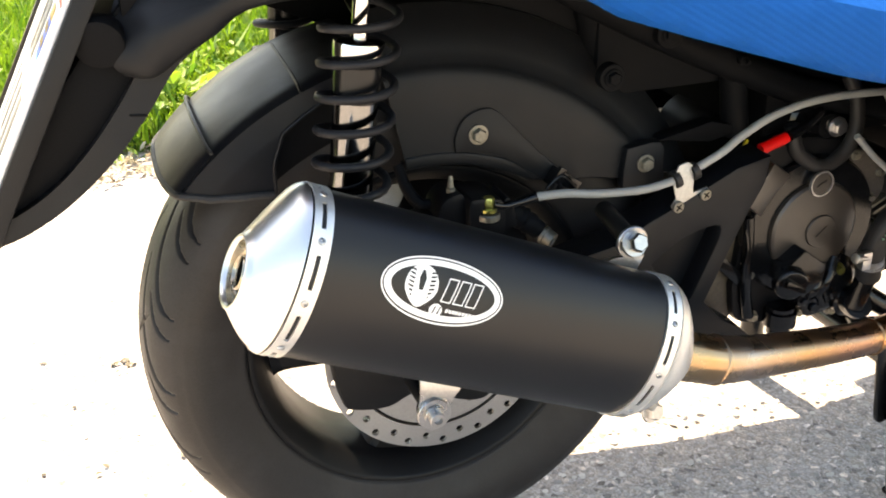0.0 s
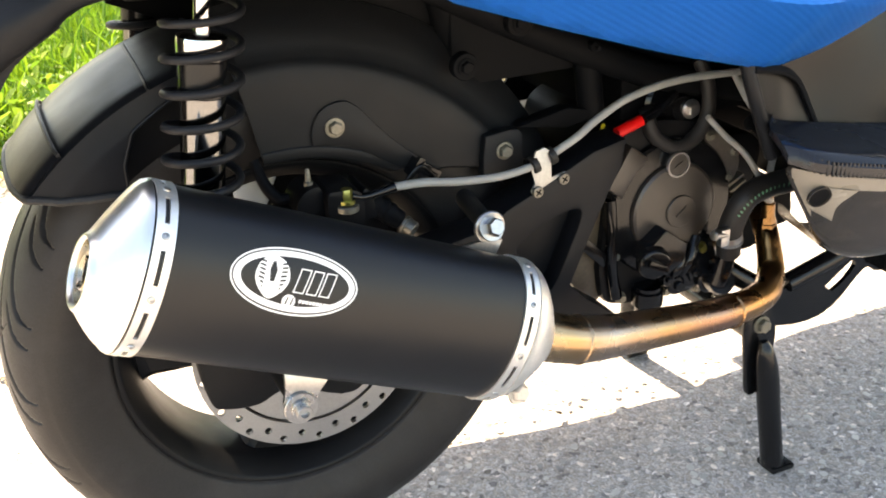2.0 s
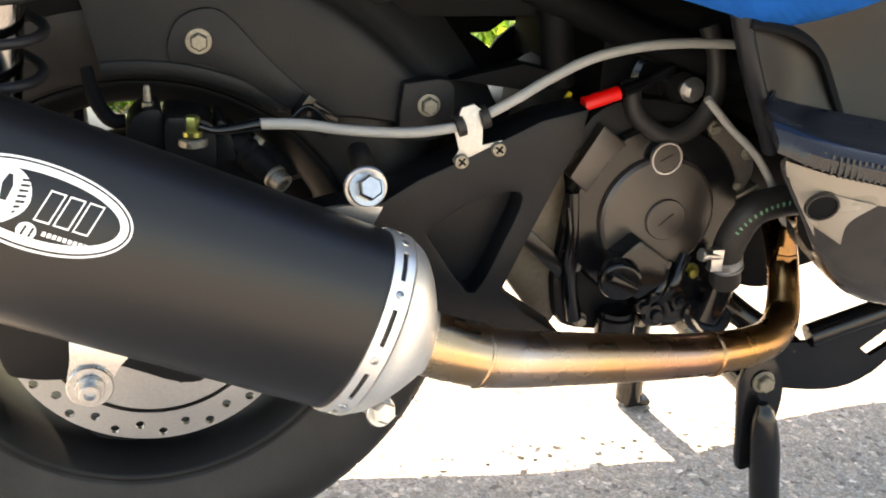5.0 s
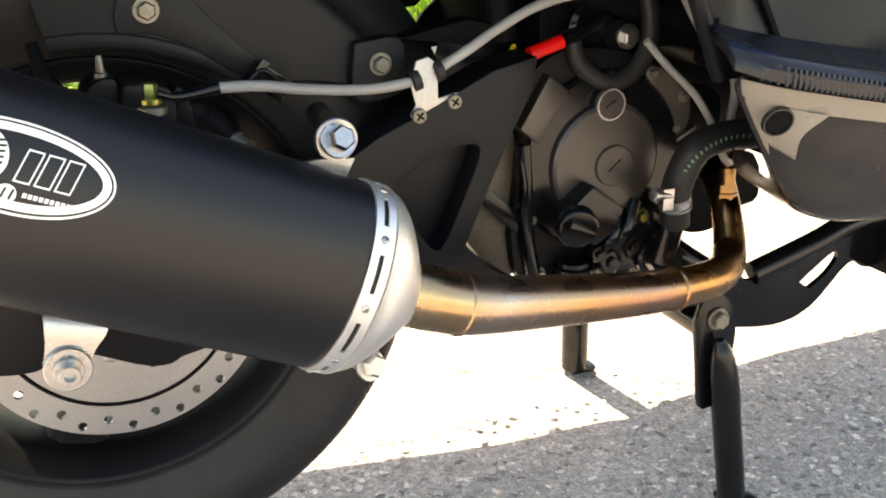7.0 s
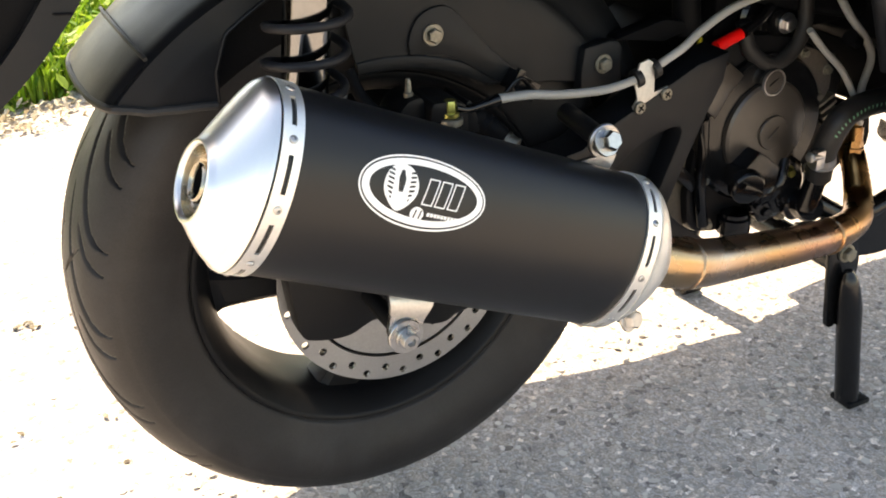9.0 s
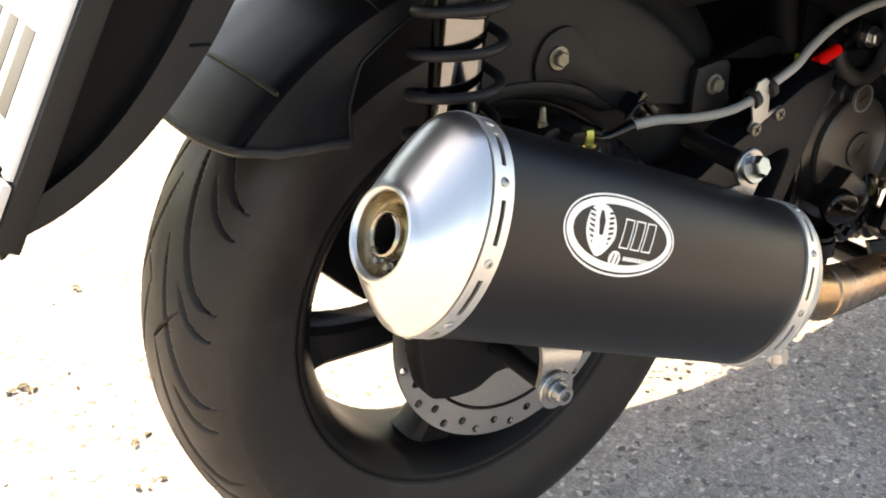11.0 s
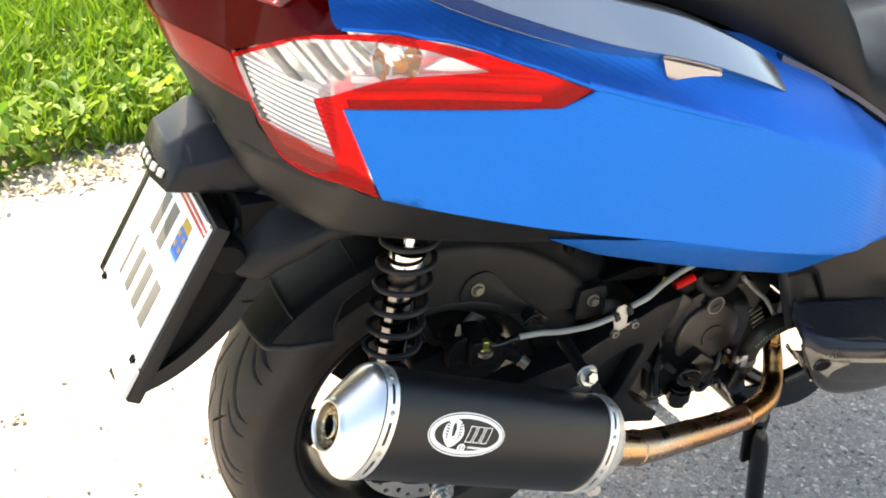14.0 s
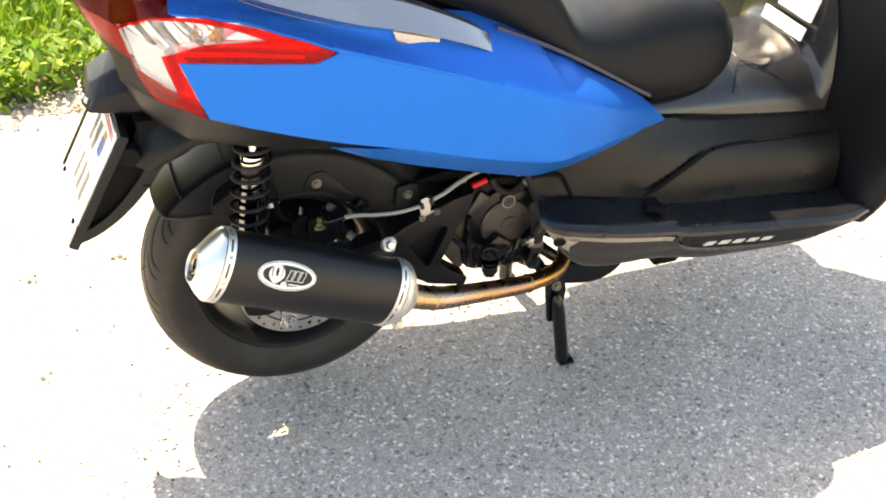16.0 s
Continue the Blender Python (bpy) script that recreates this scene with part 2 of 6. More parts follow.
def ground_mat():
    """Worn pale asphalt: rounded stones of mixed greys in a sandy binder."""
    m = bpy.data.materials.new("worn_asphalt")
    m.use_nodes = True
    n, link = m.node_tree.nodes, m.node_tree.links.new
    b = n["Principled BSDF"]
    geo = n.new("ShaderNodeNewGeometry")
    warp = n.new("ShaderNodeTexNoise")
    warp.inputs["Scale"].default_value = 60.0
    link(geo.outputs["Position"], warp.inputs["Vector"])
    ofs = n.new("ShaderNodeVectorMath")
    ofs.operation, ofs.inputs["Scale"].default_value = "SCALE", 0.012
    link(warp.outputs["Color"], ofs.inputs[0])
    pos = n.new("ShaderNodeVectorMath")
    link(geo.outputs["Position"], pos.inputs[0])
    link(ofs.outputs["Vector"], pos.inputs[1])
    v1, v2 = n.new("ShaderNodeTexVoronoi"), n.new("ShaderNodeTexVoronoi")
    v1.inputs["Scale"].default_value, v2.inputs["Scale"].default_value = 150.0, 340.0
    v3 = n.new("ShaderNodeTexVoronoi")
    v3.feature, v3.inputs["Scale"].default_value = "DISTANCE_TO_EDGE", 150.0
    for v in (v1, v2, v3):
        link(pos.outputs["Vector"], v.inputs["Vector"])
    sep = n.new("ShaderNodeSeparateColor")
    link(v1.outputs["Color"], sep.inputs[0])
    cr = n.new("ShaderNodeValToRGB")
    e = cr.color_ramp.elements
    e[0].position, e[0].color = 0.0, (0.17, 0.158, 0.146, 1)
    e[1].position, e[1].color = 1.0, (0.80, 0.745, 0.675, 1)
    for p, c in ((0.03, (0.205, 0.190, 0.174)), (0.07, (0.325, 0.299, 0.270)), (0.40, (0.385, 0.356, 0.323)), (0.88, (0.445, 0.411, 0.373)), (0.94, (0.59, 0.548, 0.50))):
        el = e.new(p)
        el.color = (*c, 1)
    link(sep.outputs[0], cr.inputs["Fac"])
    sep2 = n.new("ShaderNodeSeparateColor")
    link(v2.outputs["Color"], sep2.inputs[0])
    small = n.new("ShaderNodeMapRange")
    small.inputs["To Min"].default_value, small.inputs["To Max"].default_value = 0.74, 1.22
    link(sep2.outputs[1], small.inputs["Value"])
    patch = n.new("ShaderNodeTexNoise")
    patch.inputs["Scale"].default_value, patch.inputs["Detail"].default_value = 3.0, 6
    link(geo.outputs["Position"], patch.inputs["Vector"])
    pr = n.new("ShaderNodeMapRange")
    pr.inputs["To Min"].default_value, pr.inputs["To Max"].default_value = 0.75, 1.25
    link(patch.outputs["Fac"], pr.inputs["Value"])
    mul = n.new("ShaderNodeMath")
    mul.operation = "MULTIPLY"
    link(small.outputs["Result"], mul.inputs[0])
    link(pr.outputs["Result"], mul.inputs[1])
    edge = n.new("ShaderNodeMapRange")
    edge.inputs["From Max"].default_value, edge.inputs["To Min"].default_value = 0.10, 0.74
    link(v3.outputs["Distance"], edge.inputs["Value"])
    mul2 = n.new("ShaderNodeMath")
    mul2.operation = "MULTIPLY"
    link(mul.outputs[0], mul2.inputs[0])
    link(edge.outputs["Result"], mul2.inputs[1])
    col = n.new("ShaderNodeVectorMath")
    col.operation = "SCALE"
    link(cr.outputs["Color"], col.inputs[0])
    link(mul2.outputs[0], col.inputs["Scale"])
    tint = n.new("ShaderNodeMix")
    tint.data_type = "RGBA"
    tint.inputs[6].default_value, tint.inputs[7].default_value = (1.07, 0.975, 0.92, 1), (1.0, 0.985, 1.03, 1)
    link(sep.outputs[1], tint.inputs[0])
    hue = n.new("ShaderNodeVectorMath")
    hue.operation = "MULTIPLY"
    link(col.outputs["Vector"], hue.inputs[0])
    link(tint.outputs[2], hue.inputs[1])
    sand = n.new("ShaderNodeTexNoise")
    sand.inputs["Scale"].default_value, sand.inputs["Detail"].default_value = 420.0, 3
    link(geo.outputs["Position"], sand.inputs["Vector"])
    sr = n.new("ShaderNodeMapRange")
    sr.inputs["From Min"].default_value, sr.inputs["From Max"].default_value = 0.30, 0.70
    sr.inputs["To Min"].default_value, sr.inputs["To Max"].default_value = 0.88, 1.36
    link(sand.outputs["Fac"], sr.inputs["Value"])
    gritty = n.new("ShaderNodeVectorMath")
    gritty.operation = "SCALE"
    link(hue.outputs["Vector"], gritty.inputs[0])
    link(sr.outputs["Result"], gritty.inputs["Scale"])
    link(gritty.outputs["Vector"], b.inputs["Base Color"])
    b.inputs["Roughness"].default_value = 0.85
    bp = n.new("ShaderNodeBump")
    bp.inputs["Strength"].default_value, bp.inputs["Distance"].default_value = 0.4, 0.003
    link(v3.outputs["Distance"], bp.inputs["Height"])
    link(bp.outputs["Normal"], b.inputs["Normal"])
    return m


asphalt = ground_mat()


def leaf_mat(name, low, high, trans=0.35):
    """Greens mixed blade by blade, with light coming through."""
    m = bpy.data.materials.new(name)
    m.use_nodes = True
    n, link = m.node_tree.nodes, m.node_tree.links.new
    b = n["Principled BSDF"]
    geo = n.new("ShaderNodeNewGeometry")
    mx = n.new("ShaderNodeMix")
    mx.data_type = "RGBA"
    link(geo.outputs["Random Per Island"], mx.inputs[0])
    mx.inputs[6].default_value, mx.inputs[7].default_value = (*low, 1), (*high, 1)
    link(mx.outputs[2], b.inputs["Base Color"])
    b.inputs["Roughness"].default_value = 0.5
    tr, add = n.new("ShaderNodeBsdfTranslucent"), n.new("ShaderNodeMixShader")
    link(mx.outputs[2], tr.inputs["Color"])
    add.inputs[0].default_value = trans
    link(b.outputs[0], add.inputs[1])
    link(tr.outputs[0], add.inputs[2])
    link(add.outputs[0], n["Material Output"].inputs["Surface"])
    return m


grass_green = leaf_mat("grass", (0.055, 0.155, 0.014), (0.25, 0.40, 0.030), 0.45)
leaf_green = leaf_mat("broad_leaf", (0.09, 0.22, 0.022), (0.34, 0.44, 0.05), 0.45)
dry_leaf = leaf_mat("dry_leaf", (0.30, 0.24, 0.15), (0.62, 0.56, 0.45), 0.15)
soil = mat("verge_soil", (0.19, 0.165, 0.105), 0.9, vary=0.5, grain=90, stain=7, bump=0.6)
stone_mix = leaf_mat("loose_stone", (0.26, 0.24, 0.22), (0.66, 0.61, 0.55), 0.0)


# ---- mesh helpers ----
from mathutils.geometry import delaunay_2d_cdt



def part(name, geom, material, parent=None, label="", bevel=0.0, sharp=38, segs=2, flat=False):
    """Links (vertices, faces) as one mesh object under a thing or a part."""
    verts, faces = geom
    me = bpy.data.meshes.new(name)
    me.from_pydata([tuple(v) for v in verts], [], faces)
    bm = bmesh.new()
    bm.from_mesh(me)
    bmesh.ops.recalc_face_normals(bm, faces=bm.faces)
    if bevel:
        edges = [e for e in bm.edges if len(e.link_faces) == 2 and e.calc_face_angle(0) > radians(28)]
        bmesh.ops.bevel(bm, geom=edges, offset=bevel, segments=segs, profile=0.6, affect="EDGES", clamp_overlap=True)
    for f in bm.faces:
        f.smooth = not flat
    bm.to_mesh(me)
    bm.free()
    if not flat:
        me.set_sharp_from_angle(angle=radians(sharp))
    me.materials.append(material)
    ob = new(name, me)
    if parent:
        ob.parent = parent
    if label:
        tagged(ob, label)
    return ob


def join(*geoms):
    verts, faces = [], []
    for v, f in geoms:
        o = len(verts)
        verts += list(v)
        faces += [tuple(i + o for i in q) for q in f]
    return verts, faces


def curve(pts, per=8, closed=False):
    """A smooth line through the points (Catmull-Rom)."""
    p = [Vector(q) for q in pts]
    out, n = [], len(p)
    for i in range(n if closed else n - 1):
        if closed:
            a, b, c, d = p[i - 1], p[i], p[(i + 1) % n], p[(i + 2) % n]
        else:
            b, c = p[i], p[i + 1]
            a = p[i - 1] if i else b * 2 - c
            d = p[i + 2] if i + 2 < n else c * 2 - b
        for k in range(per):
            t = k / per
            out.append(0.5 * (2 * b + (c - a) * t + (2 * a - 5 * b + 4 * c - d) * t * t + (3 * b - a - 3 * c + d) * t ** 3))
    if not closed:
        out.append(p[-1])
    return out


def tube(pts, r, n=14, per=8, smooth=True, caps=True, squash=1.0):
    """A round bar along the points; r one radius or one for each point."""
    radii = list(r) if isinstance(r, (list, tuple)) else [r] * len(pts)
    if smooth and len(pts) > 2:
        line = curve(pts, per)
        rr = [c.x for c in curve([(q, 0, 0) for q in radii], per)]
    else:
        line, rr = [Vector(q) for q in pts], radii
    verts, faces = [], []
    up = None
    for i, p in enumerate(line):
        d = (line[min(i + 1, len(line) - 1)] - line[max(i - 1, 0)]).normalized()
        if up is None:
            up = d.orthogonal().normalized()
        up = (up - d * up.dot(d)).normalized()
        sd = d.cross(up)
        for k in range(n):
            a = 2 * math.pi * k / n
            verts.append(p + (up * math.cos(a) + sd * math.sin(a) * squash) * rr[i])
    for i in range(len(line) - 1):
        for k in range(n):
            k2 = (k + 1) % n
            faces.append((i * n + k, i * n + k2, (i + 1) * n + k2, (i + 1) * n + k))
    if caps:
        faces.append(tuple(range(n - 1, -1, -1)))
        faces.append(tuple((len(line) - 1) * n + k for k in range(n)))
    return verts, faces


def frame_of(axis, up=(0, 0, 1)):
    d = Vector(axis).normalized()
    u = Vector(up)
    u = (u - d * u.dot(d))
    u = u.normalized() if u.length > 1e-4 else d.orthogonal().normalized()
    return d, u, d.cross(u)


def revolve(profile, origin, axis, n=48, a0=0.0, a1=360.0, up=(0, 0, 1), closed_profile=False):
    """Turns (along, radius) pairs about an axis, the whole way or from angle a0 to a1."""
    d, u, s = frame_of(axis, up)
    o = Vector(origin)
    full = abs(a1 - a0) > 359.9
    m = n if full else n + 1
    verts, faces, p = [], [], len(profile)
    for i in range(m):
        a = radians(a0 + (a1 - a0) * i / n)
        w = u * math.cos(a) + s * math.sin(a)
        verts += [o + d * h + w * max(r, 1e-5) for h, r in profile]
    for i in range(n):
        j = (i + 1) % m
        for k in range(p if closed_profile else p - 1):
            k2 = (k + 1) % p
            faces.append((i * p + k, j * p + k, j * p + k2, i * p + k2))
    if not full and closed_profile:
        faces.append(tuple(range(p)))
        faces.append(tuple(n * p + k for k in range(p - 1, -1, -1)))
    return verts, faces


def disc(origin, axis, r, h, n=32, edge=0.0008):
    """A short solid cylinder with softened rims, from origin along the axis."""
    e = min(edge, h * 0.4, r * 0.4)
    return revolve([(0, 0), (0, r - e), (e, r), (h - e, r), (h, r - e), (h, 0)], origin, axis, n)


def prism(outline, y0, y1):
    """A plate: an outline in x and z between two y."""
    n = len(outline)
    verts = [(x, y0, z) for x, z in outline] + [(x, y1, z) for x, z in outline]
    faces = [tuple(range(n)), tuple(range(2 * n - 1, n - 1, -1))]
    faces += [(i, i + n, (i + 1) % n + n, (i + 1) % n) for i in range(n)]
    return verts, faces


def box(c, s, m=None):
    x, y, z = (q / 2 for q in s)
    verts = [Vector((sx * x, sy * y, sz * z)) for sx in (-1, 1) for sy in (-1, 1) for sz in (-1, 1)]
    faces = [(0, 1, 3, 2), (4, 6, 7, 5), (0, 4, 5, 1), (2, 3, 7, 6), (0, 2, 6, 4), (1, 5, 7, 3)]
    if m is not None:
        verts = [m.to_3x3() @ v for v in verts]
    return [Vector(c) + v for v in verts], faces


def hull(points):
    bm = bmesh.new()
    for p in points:
        bm.verts.new(p)
    bmesh.ops.convex_hull(bm, input=bm.verts)
    loose = [v for v in bm.verts if not v.link_faces]
    bmesh.ops.delete(bm, geom=loose, context="VERTS")
    bmesh.ops.dissolve_limit(bm, angle_limit=radians(3), verts=bm.verts, edges=bm.edges)
    bm.verts.index_update()
    geom = [v.co.copy() for v in bm.verts], [tuple(v.index for v in f.verts) for f in bm.faces]
    bm.free()
    return geom


def dense(outline, step, closed=True):
    out, n = [], len(outline)
    for i in range(n if closed else n - 1):
        a, b = Vector(outline[i]), Vector(outline[(i + 1) % n])
        k = max(1, int((b - a).length / step))
        out += [a.lerp(b, j / k) for j in range(k)]
    return out


def inside(p, poly):
    hit = False
    for i in range(len(poly)):
        a, b = poly[i - 1], poly[i]
        if (a[1] > p[1]) != (b[1] > p[1]) and p[0] < (b[0] - a[0]) * (p[1] - a[1]) / (b[1] - a[1]) + a[0]:
            hit = not hit
    return hit


def sheet(outline, place, thick, step=0.012, holes=()):
    """A curved plate: an outline in two coordinates, filled, laid out by place(a, b, depth), with its thickness and rim."""
    loops = [dense([Vector(q) for q in loop], step) for loop in (outline, *holes)]
    pts, edges = [], []
    for loop in loops:
        o = len(pts)
        pts += loop
        edges += [(o + i, o + (i + 1) % len(loop)) for i in range(len(loop))]
    xs, ys = [p[0] for p in loops[0]], [p[1] for p in loops[0]]
    rim = len(pts)
    row = 0
    y = min(ys) + step * 0.5
    while y < max(ys):
        x = min(xs) + step * (0.5 if row % 2 else 0.0)
        while x < max(xs):
            p = Vector((x, y))
            if inside(p, loops[0]) and not any(inside(p, h) for h in loops[1:]) and min((p - q).length for q in pts[:rim]) > step * 0.55:
                pts.append(p)
            x += step
        y += step * 0.87
        row += 1
    v2, e2, f2, *_ = delaunay_2d_cdt(pts, edges, [], 1, 1e-6)
    tris = []
    for f in f2:
        c = sum((v2[i] for i in f), Vector((0, 0))) / len(f)
        if inside(c, loops[0]) and not any(inside(c, h) for h in loops[1:]):
            tris.append(tuple(f))
    n = len(v2)
    verts = [Vector(place(v[0], v[1], 0.0)) for v in v2] + [Vector(place(v[0], v[1], thick)) for v in v2]
    faces = tris + [tuple(i + n for i in reversed(f)) for f in tris]
    count = {}
    for f in tris:
        for i in range(len(f)):
            key = (f[i], f[(i + 1) % len(f)])
            count[key] = 1
    for a, b in list(count):
        if (b, a) not in count:
            faces.append((b, a, a + n, b + n))
    return verts, faces


def loft(rows, per_u=6, per_v=6, thick=None, closed=False):
    """A smooth skin through rows of points; each row has the same count. thick: how far, and which way, the back lies."""
    fine = [curve(r, per_u, closed) for r in rows]
    cols = [curve([r[i] for r in fine], per_v) for i in range(len(fine[0]))]
    nu, nv = len(cols), len(cols[0])
    verts = [cols[i][j] for j in range(nv) for i in range(nu)]
    faces = []
    for j in range(nv - 1):
        for i in range(nu if closed else nu - 1):
            i2 = (i + 1) % nu
            faces.append((j * nu + i, j * nu + i2, (j + 1) * nu + i2, (j + 1) * nu + i))
    if thick is not None:
        t, o = Vector(thick), len(verts)
        verts += [v + t for v in verts]
        faces += [tuple(i + o for i in reversed(f)) for f in faces]
        ring = [i for i in range(nu)] + [j * nu + nu - 1 for j in range(1, nv)] + [(nv - 1) * nu + i for i in range(nu - 2, -1, -1)] + [j * nu for j in range(nv - 2, 0, -1)]
        faces += [(ring[k], ring[(k + 1) % len(ring)], ring[(k + 1) % len(ring)] + o, ring[k] + o) for k in range(len(ring))]
    elif closed:
        faces.append(tuple(range(nu - 1, -1, -1)))
        faces.append(tuple((nv - 1) * nu + i for i in range(nu)))
    return verts, faces


def hexhead(p, axis, r, h, flange=1.35, socket=False):
    """A bolt head with its washer, standing on p."""
    d, u, s = frame_of(axis)
    p = Vector(p)
    wash = disc(p, axis, r * flange, h * 0.28, 24, 0.0004)
    if socket:
        head = revolve([(h * 0.28, 0), (h * 0.28, r), (h - 0.0006, r), (h, r - 0.0006), (h, r * 0.55), (h * 0.5, r * 0.5), (h * 0.5, 0)], p, axis, 24)
    else:
        prof = [(h * 0.28, 1.0), (h * 0.85, 1.0), (h, 0.82)]
        verts, faces = [], []
        for hh, q in prof:
            verts += [p + d * hh + (u * math.cos(k * math.pi / 3) + s * math.sin(k * math.pi / 3)) * r * q for k in range(6)]
        for j in range(2):
            faces += [(j * 6 + k, j * 6 + (k + 1) % 6, j * 6 + 6 + (k + 1) % 6, j * 6 + 6 + k) for k in range(6)]
        faces.append(tuple(12 + k for k in range(6)))
        head = verts, faces
    return join(wash, head)


def coil(p0, p1, radius, wire, turns, phase=0.0, n=8, per=22):
    p0, p1 = Vector(p0), Vector(p1)
    d, u, s = frame_of(p1 - p0, (0, 1, 0))
    k = int(turns * per)
    line = [p0.lerp(p1, i / k) + (u * math.cos(phase + 2 * math.pi * i / per) + s * math.sin(phase + 2 * math.pi * i / per)) * radius for i in range(k + 1)]
    return tube(line, wire, n, smooth=False)


def lerp_table(x, table):
    if x <= table[0][0]:
        return table[0][1]
    for (a, u), (b, v) in zip(table, table[1:]):
        if x <= b:
            t = (x - a) / (b - a)
            return u + (v - u) * t
    return table[-1][1]


# ---- ground ----
def ground_sheet():
    n, verts, faces = 90, [], []
    near = [-1.2 + 3.6 * i / n for i in range(n + 1)]
    xs = [-600, -60, -9, -3] + near + [4, 10, 60, 600]
    ys = [-600, -60, -9, -3] + [-2.4 + 4.4 * i / n for i in range(n + 1)] + [4, 10, 60, 600]
    for y in ys:
        for x in xs:
            z = 0.004 * (noise.noise((x * 3.0, y * 3.0, 0.0))) - 0.002 if abs(x) < 3 and abs(y) < 3 else -0.004
            verts.append((x, y, z))
    w = len(xs)
    for j in range(len(ys) - 1):
        for i in range(w - 1):
            faces.append((j * w + i, j * w + i + 1, (j + 1) * w + i + 1, (j + 1) * w + i))
    return verts, faces


tagged(part("ground", ground_sheet(), asphalt), "pale worn asphalt lot with small loose stones, half in sun", "ground", kind="structure")


def verge_edge(x):
    return 1.56 + 0.10 * noise.noise((x * 2.2, 3.1, 0)) + 0.05 * noise.noise((x * 7.0, 9.4, 0)) + 0.45 * min(x, 0.0) + 0.05


def verge_sheet():
    verts, faces = [], []
    xs = [-500, -40, -6] + [-2.5 + 0.06 * i for i in range(90)] + [6, 40, 500]
    rises = [(0.0, -0.01), (0.06, 0.012), (0.2, 0.028), (0.5, 0.045), (1.2, 0.06), (4.0, 0.08), (30.0, 0.1), (500.0, 0.1)]
    for d, z in rises:
        for x in xs:
            e = verge_edge(max(-3, min(3, x))) if abs(x) < 50 else 1.5
            verts.append((x, e + d, z + (0.012 * noise.noise((x * 6, d * 6, 1.0)) if 0.01 < d < 3 else 0)))
    w = len(xs)
    for j in range(len(rises) - 1):
        faces += [(j * w + i, j * w + i + 1, (j + 1) * w + i + 1, (j + 1) * w + i) for i in range(w - 1)]
    return verts, faces


tagged(part("verge", verge_sheet(), soil), "low grassy verge of brown soil beside the asphalt", "verge", kind="structure")


def blades(count, seed, near, far, tall, wide):
    rnd = random.Random(seed)
    verts, faces = [], []
    for _ in range(count):
        x = rnd.uniform(-2.2, 1.9)
        d = near + (far - near) * rnd.random() ** 1.6
        y = verge_edge(x) + d
        thin = min(1.0, 0.05 + d * 1.7)
        if rnd.random() > thin + 0.5 * noise.noise((x * 5, y * 5, 0)):
            continue
        h = tall * rnd.uniform(0.45, 1.15) * (0.45 + 0.55 * min(1, d * 1.4))
        a = rnd.uniform(0, 6.283)
        c, s = math.cos(a), math.sin(a)
        w = wide * rnd.uniform(0.6, 1.4)
        lean = rnd.uniform(0.1, 0.9) * h
        b = rnd.uniform(0, 6.283)
        lx, ly = math.cos(b) * lean, math.sin(b) * lean
        z = 0.03
        o = len(verts)
        verts += [(x - c * w, y - s * w, z - 0.03), (x + c * w, y + s * w, z - 0.03), (x + lx * 0.35 + c * w * 0.8, y + ly * 0.35 + s * w * 0.8, z + h * 0.6), (x + lx * 0.35 - c * w * 0.8, y + ly * 0.35 - s * w * 0.8, z + h * 0.6), (x + lx, y + ly, z + h)]
        faces += [(o, o + 1, o + 2, o + 3), (o + 3, o + 2, o + 4)]
    return verts, faces


tagged(part("grass", join(blades(80000, 3, 0.0, 2.6, 0.135, 0.0030), blades(9000, 4, 0.0, 1.2, 0.20, 0.0042)), grass_green, flat=True), "bright green uncut grass in full sun", "grass", kind="stuff")


def broad_leaves(count, seed, near, far, size, lift, spread=1.6):
    rnd = random.Random(seed)
    verts, faces = [], []
    for _ in range(count):
        x = rnd.uniform(-2.2, 1.9)
        y = verge_edge(x) + near + (far - near) * rnd.random() ** spread
        for _k in range(rnd.choice((1, 3, 5))):
            a, s, t = rnd.uniform(0, 6.283), size * rnd.uniform(0.5, 1.4), rnd.uniform(0.1, 1.0)
            m = Matrix.Translation((x + rnd.gauss(0, 0.02), y + rnd.gauss(0, 0.02), rnd.uniform(0.004, lift))) @ Matrix.Rotation(a, 4, "Z") @ Matrix.Rotation(t * rnd.choice((-1, 1)), 4, "Y")
            o = len(verts)
            for px, py, pz in ((0, 0, 0), (0.35, 0.22, 0.06), (0.75, 0.2, 0.1), (1, 0, 0.02), (0.75, -0.2, 0.1), (0.35, -0.22, 0.06)):
                verts.append(m @ Vector((px * s, py * s, pz * s)))
            faces += [(o, o + 1, o + 2, o + 3), (o, o + 3, o + 4, o + 5)]
    return verts, faces


tagged(part("weeds", join(broad_leaves(6500, 5, 0.02, 2.4, 0.042, 0.12), broad_leaves(1500, 6, -0.02, 0.45, 0.026, 0.035, 1.0)), leaf_green, flat=True), "broad-leaved green weeds among the grass", "weeds", kind="stuff")
tagged(part("leaf_litter", broad_leaves(3200, 8, -0.16, 0.50, 0.020, 0.014, 1.0), dry_leaf, flat=True), "pale dry leaf litter and grit along the verge edge", "leaf litter", kind="stuff")


